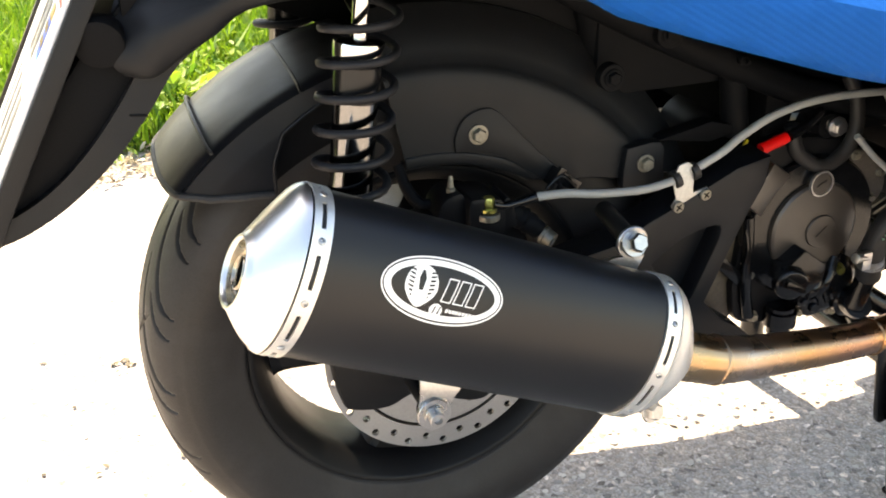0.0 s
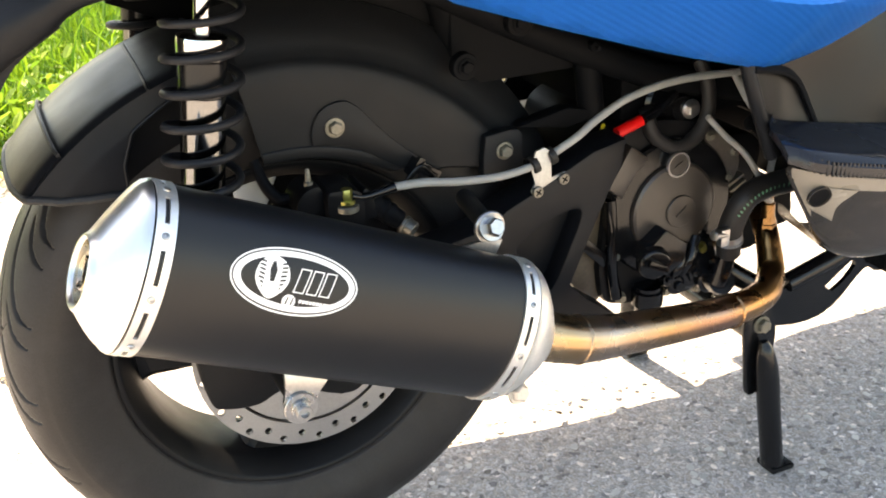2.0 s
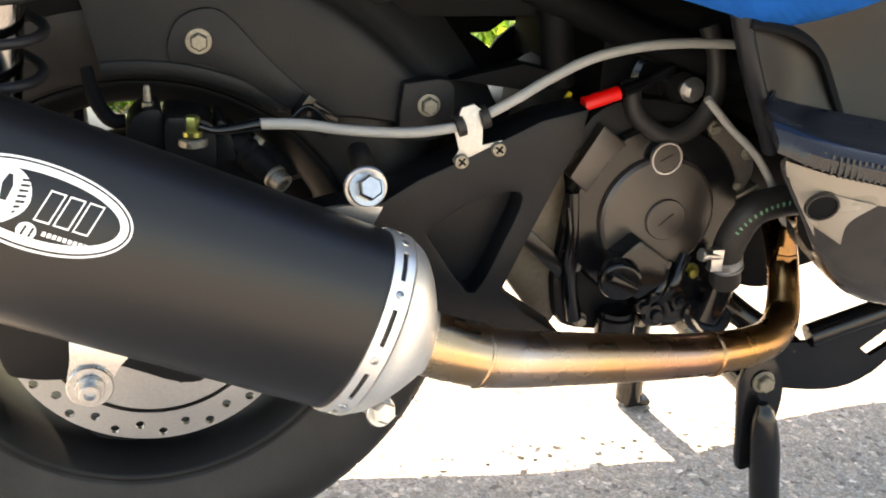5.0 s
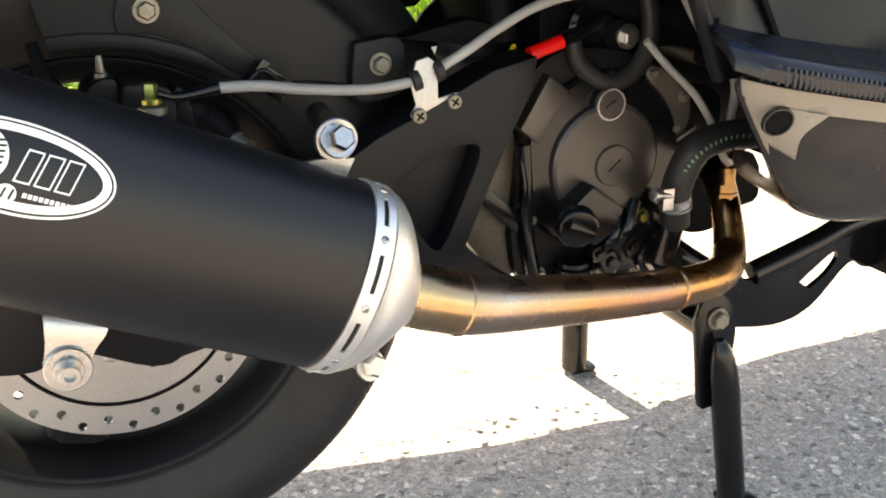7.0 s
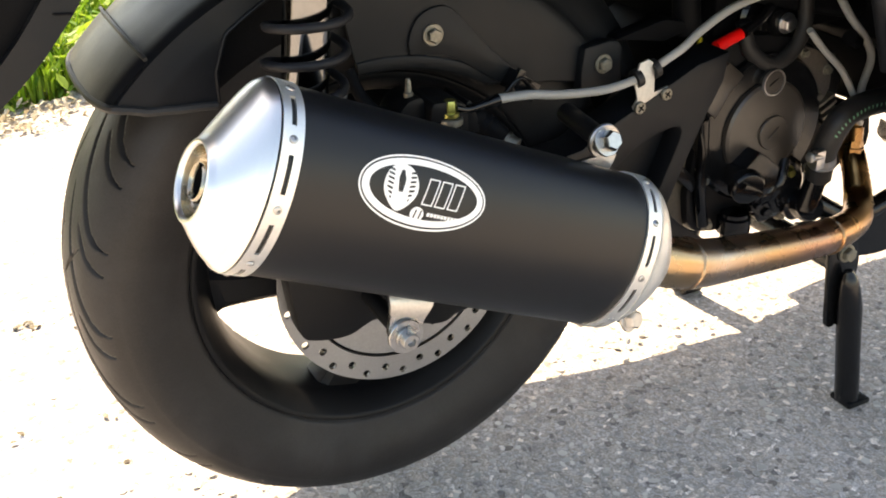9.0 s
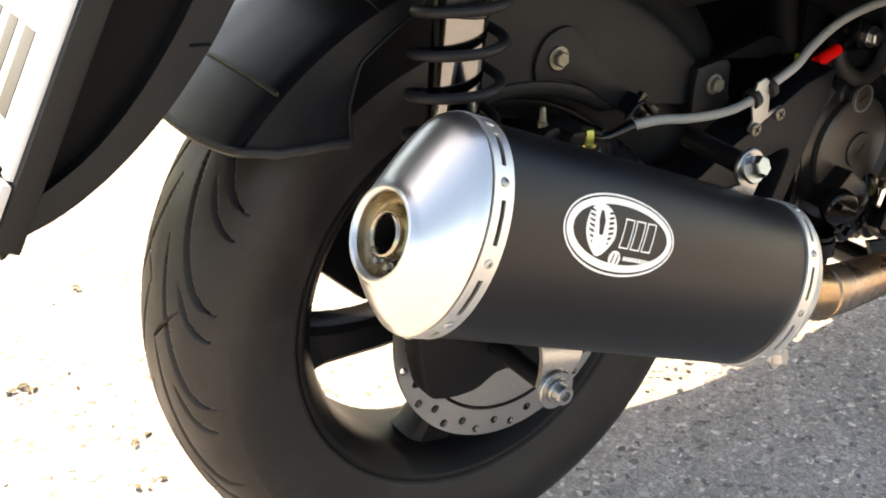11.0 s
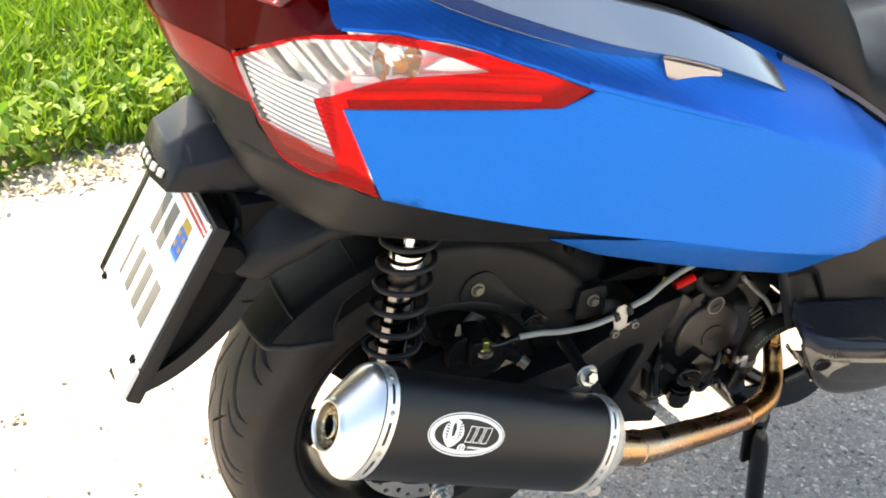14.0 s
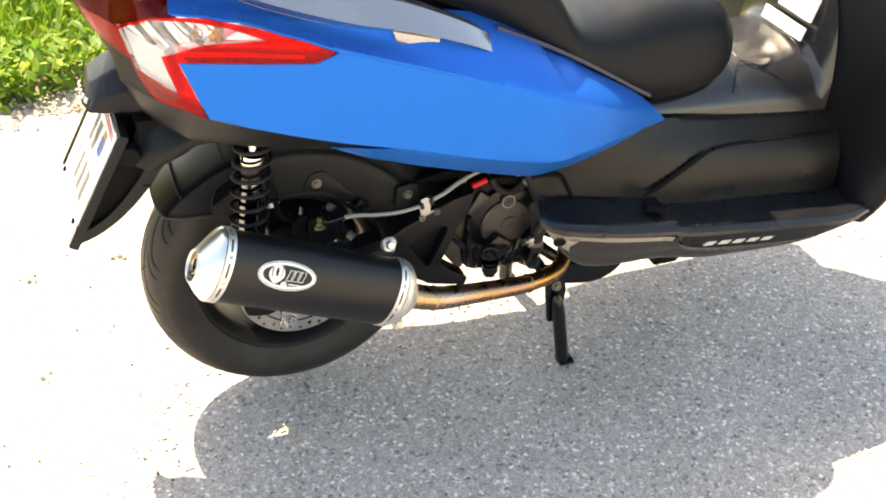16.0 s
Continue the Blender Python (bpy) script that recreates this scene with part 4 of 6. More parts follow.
# ---- tail and side bodywork: one plan line, followed round the tail and along the flank ----
PLAN = [Vector(p) for p in ((-0.288, 0.040), (-0.284, -0.010), (-0.268, -0.060), (-0.243, -0.110), (-0.218, -0.150), (-0.185, -0.184), (-0.100, -0.217), (0.030, -0.247), (0.200, -0.260), (0.384, -0.270), (0.450, -0.258), (0.530, -0.232), (0.683, -0.152), (0.800, -0.100))]
PLAN_LINE = [Vector((p.x, p.y)) for p in curve([(p.x, p.y, 0) for p in PLAN], 10)]
PLAN_U = [0.0]
for _a, _b in zip(PLAN_LINE, PLAN_LINE[1:]):
    PLAN_U.append(PLAN_U[-1] + (_b - _a).length)
CREST = [(-0.3, 0.945), (-0.188, 0.9195), (-0.122, 0.9148), (-0.044, 0.8946), (0.037, 0.866), (0.262, 0.795), (0.4, 0.74), (0.683, 0.62)]
FOLD = [(-0.3, 0.72), (-0.15, 0.757), (0.0, 0.72), (0.19, 0.67), (0.384, 0.630), (0.53, 0.615), (0.683, 0.60)]


def along(x):
    """Distance along the plan line of the place whose x is given."""
    return lerp_table(x, [(p.x, u) for p, u in zip(PLAN_LINE, PLAN_U)])


def flank(u, z, depth=0.0, side=1):
    """A point of the bodywork's skin, depth below it; side -1: mirrored."""
    i = 0
    while i < len(PLAN_U) - 2 and PLAN_U[i + 1] < u:
        i += 1
    a, b = PLAN_LINE[i], PLAN_LINE[i + 1]
    t = (u - PLAN_U[i]) / (PLAN_U[i + 1] - PLAN_U[i])
    p = a.lerp(b, t)
    d = (PLAN_LINE[min(i + 3, len(PLAN_LINE) - 1)] - PLAN_LINE[max(i - 2, 0)]).normalized()
    nrm = Vector((d.y, -d.x))
    low, top = max(0.0, lerp_table(p.x, FOLD) - z), max(0.0, z - lerp_table(p.x, CREST))
    fade = min(1.0, max(0.0, (0.30 - p.x) / 0.24))
    shelf = fade * fade * (3 - 2 * fade)
    inset = shelf * 0.047 * (1 - math.exp(-top / 0.007)) + (1 - shelf) * (0.5 * top + 15 * top * top)
    smooth = min(1.0, max(0.0, (u - 0.100) / 0.075))
    inset *= smooth * smooth * (3 - 2 * smooth)
    back = min(1.0, max(0.0, (0.125 - u) / 0.070))
    under = (0.42 * (0.862 - z) - 0.014) * back * back * (3 - 2 * back)
    q = p - nrm * (depth + 1.0 * low + inset + under)
    return Vector((q.x, q.y if side > 0 else 2 * MID - q.y, z))


def shell(name, outline, material, owner, label="", lift=0.0, thick=0.004, step=0.014, side=1, holes=(), sharp=50):
    """A body panel: its outline in x and z (or, for a first value under -1, in distance along the plan line plus ten below zero)."""
    conv = lambda q: (along(q[0]) if q[0] > -1 else q[0] + 10, q[1])
    place = lambda u, z, d: flank(u, z, d - lift, side)
    ob = part(name, sheet([conv(q) for q in outline], place, thick, step, [[conv(q) for q in h] for h in holes]), material, owner, label, sharp=sharp)
    ob.visible_shadow = material not in (red_lens, glare_red_lens, dark_red_lens, clear_lens)
    return ob


def sm(points, per=5):
    """A smooth outline through the points."""
    return [(p.x, p.y) for p in curve([(a, b, 0) for a, b in points], per)]


def bodywork():
    for side in (1, -1):
        lip = sm([(0.039, 0.8600), (0.038, 0.8645), (-0.044, 0.8942), (-0.122, 0.9142), (-0.188, 0.9185)], 4)
        top = sm([(-0.222, 0.944), (-0.150, 0.952), (-0.040, 0.938), (0.090, 0.912), (0.200, 0.882), (0.312, 0.848), (0.419, 0.802), (0.520, 0.744), (0.616, 0.676), (0.674, 0.613)])
        crest = [(x, lerp_table(x, CREST)) for x in [0.037 + 0.01315 * k for k in range(21)]]
        split = (0.300, lerp_table(0.300, top))
        head, nose = [q for q in top if q[0] < 0.296], [q for q in top if q[0] > 0.304]
        panel = sm([(-0.1825, 0.8442), (-0.125, 0.8468), (0.000, 0.8462), (0.010, 0.8475), (0.039, 0.8600)], 3)[:-1] + [(0.039, 0.8600)] + crest + [split] + nose[:-1] + sm([(0.684, 0.605), (0.668, 0.603), (0.515, 0.628), (0.400, 0.626), (0.272, 0.653), (0.157, 0.684), (-0.010, 0.7235), (-0.148, 0.7555)]) + [(-0.1505, 0.760)]
        body = shell("side_panel", panel, blue_film, scooter, "blue carbon-look film side panel", step=0.011, side=side)
        shell("upper_panel", lip[1:] + head + [split] + crest[::-1], blue_film, body, step=0.0075, side=side)
        bead = [flank(along(x), lerp_table(x, CREST), 0.0022, side) for x in (0.030, 0.080, 0.130, 0.180, 0.230, 0.262)]
        part("crest_bead", tube(bead, [0.0034, 0.0036, 0.0036, 0.0034, 0.0028, 0.0010], 12, 4), blue_film, body)
        rim = sm([(-0.182, 0.8448), (-0.125, 0.8470), (0.000, 0.8464), (0.012, 0.8478), (0.038, 0.8600), (0.037, 0.8650), (-0.044, 0.8945), (-0.122, 0.9146), (-0.185, 0.9190)], 3)
        part("panel_lip", tube([flank(along(x), z, 0.0006, side) for x, z in rim], 0.0021, 8, smooth=False), blue_film, body)
        lower = sm([(0.022, 0.692), (0.075, 0.693), (0.155, 0.686), (0.272, 0.656), (0.400, 0.629), (0.515, 0.631), (0.625, 0.613)]) + sm([(0.570, 0.594), (0.525, 0.569), (0.480, 0.5550), (0.441, 0.5495), (0.410, 0.5545), (0.371, 0.564), (0.312, 0.579), (0.239, 0.602), (0.141, 0.635), (0.094, 0.651)])
        shell("lower_side_panel", lower, blue_film, scooter, "blue film lower edge of the side panel", lift=-0.002, step=0.012, side=side)
        # rear lamp: a reflector shell behind a red and clear cover
        red = sm([(-0.256, 0.868), (-0.232, 0.892), (-0.203, 0.911), (-0.160, 0.9155), (-0.123, 0.913), (-0.044, 0.893), (0.035, 0.8635)]) + sm([(0.005, 0.8475), (-0.125, 0.8480), (-0.184, 0.8455)], 3) + sm([(-0.184, 0.8455), (-0.170, 0.806), (-0.1515, 0.7585)], 3) + sm([(-0.182, 0.771), (-0.2235, 0.782), (-0.2435, 0.823)], 4)
        clear = sm([(-0.2535, 0.866), (-0.230, 0.889), (-0.203, 0.907), (-0.160, 0.910), (-0.110, 0.902), (-0.061, 0.884)]) + sm([(-0.110, 0.880), (-0.145, 0.876), (-0.175, 0.865), (-0.204, 0.851)]) + sm([(-0.197, 0.826), (-0.188, 0.797)], 3) + [(-0.2100, 0.8060), (-0.2385, 0.8160)] + sm([(-0.2455, 0.8360), (-0.2515, 0.8560)], 3)
        lamp = shell("rear_lamp", red, reflector, scooter, "red and clear rear lamp cluster", lift=-0.022, thick=0.003, step=0.014, side=side)
        pale = [(-0.1880, 0.7960), (-0.2100, 0.8050), (-0.2390, 0.8150), (-0.2405, 0.8120), (-0.2345, 0.8000), (-0.2240, 0.7850), (-0.2020, 0.7780), (-0.1850, 0.7860)]
        shell("red_cover", red, red_lens, lamp, "glossy red lamp cover", lift=0.0015, thick=0.0025, step=0.010, side=side, holes=[clear, pale])
        # the foot's paler red imitates glare on the ribbed lens
        shell("glare_cover", pale, glare_red_lens, lamp, "red foot of the lamp cover, glare put into its pale colour", lift=0.001, thick=0.0020, step=0.008, side=side)
        shell("clear_cover", clear, clear_lens, lamp, "clear lamp cover", lift=0.001, thick=0.0020, step=0.010, side=side)
        edge = [(0.782, -0.2200), (0.800, -0.2325), (0.823, -0.2415), (0.850, -0.2485), (0.870, -0.2520)]
        for k in range(15):
            z = 0.7920 + 0.0052 * k
            x0, x1 = lerp_table(z, edge), -0.1895 - 0.0010 * k
            drop = 0.21 * (x1 - x0)
            shell("reflector_rib", [(x0, z + 0.0012), (x1, z - drop), (x1, z - drop + 0.0026), (x0, z + 0.0038)], white_reflector, lamp, lift=-0.006, thick=0.010, step=0.02, side=side)
        c = flank(along(-0.142), 0.890, 0.016, side)
        bowl = part("lamp_bowl", revolve([(0.010, 0.0235), (0.011, 0.0225), (0.006, 0.0200), (0.000, 0.0150), (-0.003, 0.0090), (-0.003, 0.0)], c, (-0.25, -side, 0.15), 9), chrome, lamp, "faceted chrome bulb bowl", sharp=10)
        part("bulb", revolve([(-0.002, 0.0), (-0.002, 0.0050), (0.006, 0.0062), (0.010, 0.0050), (0.012, 0.0020), (0.012, 0.0)], c + Vector((0.004, 0, -0.004)), (-0.1, -side, -0.2), 20), amber, bowl, "amber bulb")
        # white bands added behind the red lens to make its bright streaks
        for z0 in (0.852, 0.868):
            shell("streak_band", sm([(-0.178, z0), (-0.100, z0 + 0.003), (-0.010, z0 - 0.001)], 4) + [(-0.010, z0 + 0.003), (-0.100, z0 + 0.009), (-0.178, z0 + 0.006)], white_reflector, lamp, lift=-0.008, thick=0.006, step=0.02, side=side)
        # facets alternate dark and bright chrome, imitating uneven reflections
        for k in range(6):
            x = -0.238 + 0.016 * k
            z = 0.868 + 0.006 * k
            shell("reflector_facet", [(x - 0.006, z + 0.020 - 0.002 * k), (x - 0.001, z + 0.022 - 0.002 * k), (x + 0.024, z - 0.010), (x + 0.019, z - 0.012)], (dark_chrome, chrome)[k % 2], lamp, lift=-0.007 - 0.003 * (k % 2), thick=0.006, step=0.02, side=side)
        # white wedge in place of a bright reflection at the lamp's tip
        shell("reflection_wedge", sm([(-0.118, 0.884), (-0.095, 0.896), (-0.062, 0.8845)], 3) + [(-0.090, 0.8825)], white_reflector, lamp, lift=-0.005, thick=0.004, step=0.02, side=side)
        shell("lamp_backing", [(q[0], q[1]) for q in red], plastic_dark, lamp, lift=-0.034, thick=0.003, step=0.02, side=side)
        # black trim between lamp and tail lamp, and the dark undertail
        trim = [(-9.999, 0.775), (-9.999, 0.880), (-9.975, 0.871), (-9.940, 0.8405), (-9.905, 0.8300), (-0.2500, 0.8250), (-0.2450, 0.8260)] + sm([(-0.2420, 0.805), (-0.2250, 0.780)], 3) + sm([(-0.250, 0.770), (-0.272, 0.772)], 3)
        shell("tail_trim", trim, plastic_grey, scooter, "dark grey plastic tail trim", lift=-0.002, step=0.012, side=side)
        rows = [
            [(-0.284, 0.800), (-0.262, 0.779), (-0.228, 0.7755), (-0.182, 0.768), (-0.148, 0.7525), (-0.010, 0.7205), (0.120, 0.6905), (0.170, 0.6790)],
        ]
        topedge = [flank(along(x), z, 0.003, side) for x, z in rows[0]]
        topedge[0] = flank(0.02, 0.776, 0.003, side)
        band = [(-0.246, -0.012, 0.748), (-0.244, -0.062, 0.738), (-0.230, -0.098, 0.724), (-0.195, -0.128, 0.705), (-0.155, -0.148, 0.690), (-0.030, -0.188, 0.680), (0.120, -0.208, 0.664), (0.170, -0.217, 0.656)]
        hollow = [(-0.216, 0.000, 0.728), (-0.224, -0.024, 0.712), (-0.210, -0.052, 0.696), (-0.182, -0.078, 0.688), (-0.150, -0.106, 0.684), (-0.030, -0.157, 0.682), (0.120, -0.188, 0.660), (0.170, -0.198, 0.647)]
        rib = [(-0.258, -0.062, 0.640), (-0.242, -0.078, 0.636), (-0.222, -0.092, 0.648), (-0.190, -0.102, 0.661), (-0.148, -0.110, 0.675), (-0.030, -0.140, 0.677), (0.120, -0.170, 0.656), (0.170, -0.178, 0.641)]
        arch = [(-0.250, -0.066, 0.609), (-0.230, -0.076, 0.608), (-0.209, -0.084, 0.6225), (-0.182, -0.094, 0.640), (-0.145, -0.104, 0.6615), (-0.030, -0.126, 0.668), (0.120, -0.156, 0.648), (0.170, -0.168, 0.634)]
        inset = [(-0.238, -0.030, 0.612), (-0.222, -0.038, 0.616), (-0.202, -0.050, 0.634), (-0.172, -0.060, 0.652), (-0.130, -0.070, 0.668), (-0.030, -0.095, 0.668), (0.120, -0.120, 0.650), (0.170, -0.130, 0.645)]
        fix = lambda q: Vector((q[0], q[1] if side > 0 else 2 * MID - q[1], q[2]))
        part("undertail", loft([topedge] + [[fix(q) for q in r] for r in (band, hollow, rib, arch, inset)], 5, 6, thick=(0, 0.003 * side, 0.003)), plastic, scooter, "black textured plastic undertail with a hollow side", sharp=60)
    rear = [(-10.0, 0.908), (-9.970, 0.898), (-9.930, 0.884), (-0.2640, 0.8730), (-0.2555, 0.8715), (-0.232, 0.8920), (-0.203, 0.9105), (-0.180, 0.9150), (-0.224, 0.9430), (-0.250, 0.960), (-10.0, 0.966)]
    tail = shell("tail_lamp", rear, dark_red_lens, scooter, "dark red central tail lamp", lift=0.001, thick=0.004)
    shell("tail_lamp_half", rear, dark_red_lens, tail, lift=0.001, thick=0.004, side=-1)
    for side in (1, -1):
        shell("tail_reflector", rear, dark_chrome, tail, lift=-0.012, thick=0.003, side=side)
        shell("tail_red_strip", [(-10.0, 0.884), (-9.975, 0.873), (-9.940, 0.8425), (-9.905, 0.8320), (-0.2500, 0.8270), (-0.2455, 0.8280), (-0.2500, 0.8470), (-0.2570, 0.8690), (-0.2640, 0.8710), (-9.930, 0.882), (-9.970, 0.896), (-10.0, 0.906)], glare_red_lens, tail, "red lower strip, glare put into its pale colour", lift=0.001, thick=0.004, side=side)
        # white sheet added behind the strip to brighten it
        shell("strip_backing", [(-10.0, 0.886), (-9.975, 0.875), (-9.940, 0.8445), (-9.905, 0.8340), (-0.2500, 0.8290), (-0.2460, 0.8290), (-0.2505, 0.8460), (-0.2575, 0.8670), (-9.930, 0.880), (-10.0, 0.904)], white_reflector, tail, lift=-0.006, thick=0.003, side=side)
        rng = random.Random(7)
        for k in range(34):
            u, z, r = 0.006 + 0.118 * rng.random(), 0.9200 + 0.034 * rng.random(), 0.0030 + 0.0040 * rng.random()
            z += 0.12 * max(0.0, 0.04 - u)
            c = flank(u, z, 0.0005, side)
            part("lamp_facet", revolve([(0.0014, 0.0), (0.0011, 0.45 * r), (-0.0006, r), (-0.003, r), (-0.003, 0.0)], c, c - flank(u, z, 0.01, side), 6), red_lens, tail, "bright red facet", sharp=10)
    # grab rail, one each side, with its lug
    for side in (1, -1):
        f = lambda x, y, z: Vector((x, y if side > 0 else 2 * MID - y, z))
        line = [(-0.230, -0.120, 1.015, 0.020), (-0.150, -0.180, 0.988, 0.025), (-0.060, -0.208, 0.953, 0.028), (0.060, -0.216, 0.912, 0.028), (0.160, -0.216, 0.885, 0.026), (0.250, -0.213, 0.850, 0.020), (0.300, -0.208, 0.824, 0.013), (0.314, -0.200, 0.815, 0.007)]
        rows = []
        for x, y, z, h in line:
            rows.append([f(x + 0.25 * h * s, y + w, z + h * s) for w, s in ((0.012, -1.05), (0.010, -1.0), (-0.0140, -0.50), (-0.0155, -0.42), (-0.0150, -0.34), (0.010, 0.62), (0.013, 0.72), (0.020, 0.80), (0.034, 0.80), (0.042, 0.5), (0.042, -0.3), (0.024, -0.9))])
        rail = part("grab_rail", loft(rows, 3, 6, closed=True), rail_alloy, scooter, "silver painted alloy grab rail", sharp=22)
        part("rail_lug", hull([f(x, y, z) for y in (-0.222, -0.195) for x, z in ((0.128, 0.874), (0.205, 0.852), (0.208, 0.843), (0.192, 0.837), (0.140, 0.845))]), rail_alloy, rail, bevel=0.003)
    # seat with raised pillion step
    def seat_row(x, half, base, top, crown):
        return [Vector((x, MID + half * s, base + (top - base) * h)) for s, h in ((-0.93, 0.0), (-1.0, 0.22), (-0.99, 0.50), (-0.90, 0.80), (-0.68, 0.97), (-0.3, 1.0), (0, crown), (0.3, 1.0), (0.68, 0.97), (0.90, 0.80), (0.99, 0.50), (1.0, 0.22), (0.93, 0.0))]
    rows = [seat_row(*r) for r in ((-0.180, 0.150, 1.000, 1.045, 1.0), (-0.080, 0.190, 0.975, 1.060, 1.0), (0.080, 0.205, 0.930, 1.052, 1.0), (0.200, 0.210, 0.893, 1.030, 1.0), (0.300, 0.212, 0.850, 0.998, 0.98), (0.385, 0.216, 0.794, 0.945, 0.95), (0.440, 0.215, 0.762, 0.885, 0.93), (0.485, 0.213, 0.737, 0.818, 0.88), (0.560, 0.206, 0.694, 0.800, 0.90), (0.650, 0.192, 0.645, 0.806, 0.93), (0.740, 0.182, 0.640, 0.806, 0.95), (0.810, 0.165, 0.652, 0.790, 0.97), (0.850, 0.130, 0.660, 0.755, 1.0), (0.864, 0.080, 0.668, 0.715, 1.0))]
    v, fc = loft(rows, 4, 6)
    n = 12 * 4 + 1
    part("seat", (v, fc + [tuple(range(n)), tuple(range(len(v) - n, len(v)))]), vinyl, scooter, "black vinyl two-step scooter seat", sharp=70)
    for side in (1, -1):
        f = lambda x, y, z: Vector((x, y if side > 0 else 2 * MID - y, z))
        part("seat_trim", loft([[f(x, y, z + dz) for dz in (0.0, 0.007)] for x, y, z in ((0.318, -0.182, 0.836), (0.419, -0.180, 0.789), (0.520, -0.172, 0.732), (0.612, -0.155, 0.673), (0.650, -0.146, 0.650))], 2, 5, thick=(0, 0.01 * side, 0)), seat_edge, scooter, "blue-grey strip under the seat edge")
    # added plate, no known part: keeps sky light off the fender top
    part("well_light_block", prism([(-0.246, 0.640), (-0.150, 0.674), (0.160, 0.680), (0.160, 0.692), (-0.246, 0.692)], -0.060, 2 * MID + 0.060), plastic_dark, scooter, bevel=0.003)
    # added dark sheet: blocks the bright verge where the wheel well is in shade
    part("far_gap_block", prism([(-0.130, 0.685), (-0.110, 0.610), (-0.030, 0.575), (0.060, 0.545), (0.140, 0.520), (0.184, 0.505), (0.184, 0.685)], 0.150, 0.154), plastic_dark, scooter, bevel=0.001)
    # body under the seat: dark core that closes the inside
    part("inner_body", join(prism([(-0.20, 0.80), (-0.20, 0.985), (0.10, 0.935), (0.32, 0.855), (0.60, 0.70), (0.60, 0.66), (0.35, 0.66), (0.10, 0.70), (-0.10, 0.72)], -0.130, 2 * MID + 0.130)), plastic_dark, scooter)


bodywork()


def plate_holder():
    """The number plate in its frame on the mudguard's tail, under a lamp hood."""
    top, low = Vector((-0.282, 0, 0.675)), Vector((-0.367, 0, 0.520))
    d = (low - top).normalized()
    out = Vector((d.z, 0, -d.x))
    if out.x > 0:
        out = -out
    y0, y1 = -0.070, 0.137
    w = y1 - y0

    def at(a, b, h):
        """a across from the near edge, b down from the top, h out."""
        return top + Vector((0, y0 + a, 0)) + d * b + out * h

    full = (low - top).length
    guard = sm([(-0.240, 0.668), (-0.300, 0.600), (-0.374, 0.476)], 3) + sm([(-0.360, 0.480), (-0.338, 0.492), (-0.305, 0.511), (-0.270, 0.540), (-0.238, 0.5755), (-0.2095, 0.6130), (-0.172, 0.638)], 4) + [(-0.130, 0.66), (-0.200, 0.70)]
    # body darker than its ribs: the recess's shade is put into the colour
    tail = part("rear_mudguard", prism(guard, y0 + 0.014, y1 - 0.014), plastic_dark, scooter, "black plastic mudguard tail", bevel=0.004)
    edge = [(-0.366, 0.483), (-0.338, 0.4925), (-0.305, 0.5115), (-0.270, 0.5405), (-0.238, 0.5760), (-0.2095, 0.6135), (-0.172, 0.6385)]
    for ya, yb in ((y0 + 0.002, y0 + 0.0145), (y1 - 0.0145, y1 - 0.002)):
        rows = [[Vector((x, y, z)) for x, z in edge] for y in (ya,)] + [[Vector((x - 0.011 - 0.06 * max(0.0, x + 0.300), ya + 0.001 * (1 if ya < MID else -1), z + 0.014 + 0.06 * max(0.0, x + 0.300))) for x, z in edge]]
        part("mudguard_rib", loft(rows, 4, 3, thick=(0, yb - ya, 0)), plastic_grey, tail, sharp=40)
    part("mudguard_seam", tube([(-0.2385, y0 + 0.0015, 0.5770), (-0.2490, y0 + 0.0015, 0.5780), (-0.2620, y0 + 0.0125, 0.5800)], 0.0010, 6, smooth=False), plastic_dark, tail)
    def slab(a0, a1, b0, b1, h0, h1):
        v = [at(a, b, h) for a in (a0, a1) for b in (b0, b1) for h in (h0, h1)]
        return v, [(0, 1, 3, 2), (4, 6, 7, 5), (0, 4, 5, 1), (2, 3, 7, 6), (0, 2, 6, 4), (1, 5, 7, 3)]
    plate = part("plate_frame", slab(-0.006, w + 0.006, -0.008, full + 0.040, -0.020, -0.0035), plastic_grey, tail, "dark plastic number plate frame", bevel=0.003)
    part("frame_flap", slab(-0.0035, w + 0.0035, full + 0.001, full + 0.038, -0.0035, 0.003), holder_light, tail, "pale lower flap of the plate frame", bevel=0.0025)
    part("frame_lip", slab(w - 0.002, w + 0.0065, -0.008, full, -0.004, 0.004), gloss_black, tail, bevel=0.001)
    part("number_plate", slab(0, w - 0.002, -0.002, full - 0.0005, -0.0035, 0.0005), plate_white, tail, "white number plate with dark plain bars", bevel=0.0004)
    for b in (0.0062, 0.0122):
        part("plate_stripe", slab(0.001, w - 0.003, b - 0.004, b - 0.0008, 0, 0.0011), red_print, tail)
    for a0, a1, b0, b1 in ((0.118, 0.138, 0.024, 0.076), (0.083, 0.105, 0.024, 0.076), (0.152, 0.160, 0.096, 0.150), (0.112, 0.130, 0.096, 0.150), (0.074, 0.094, 0.096, 0.150), (0.036, 0.058, 0.096, 0.150)):
        part("plate_bar", slab(a0, a1, b0, b1, 0, 0.0012), grey_print, tail, bevel=0.0004)
    part("plate_shield", slab(0.034, 0.062, 0.030, 0.062, 0, 0.0011), blue_print, tail, "small blue shield")
    pt = [at(a, b, h) for h in (0.0, 0.0011) for a, b in ((0.034, 0.0621), (0.062, 0.0621), (0.048, 0.080))]
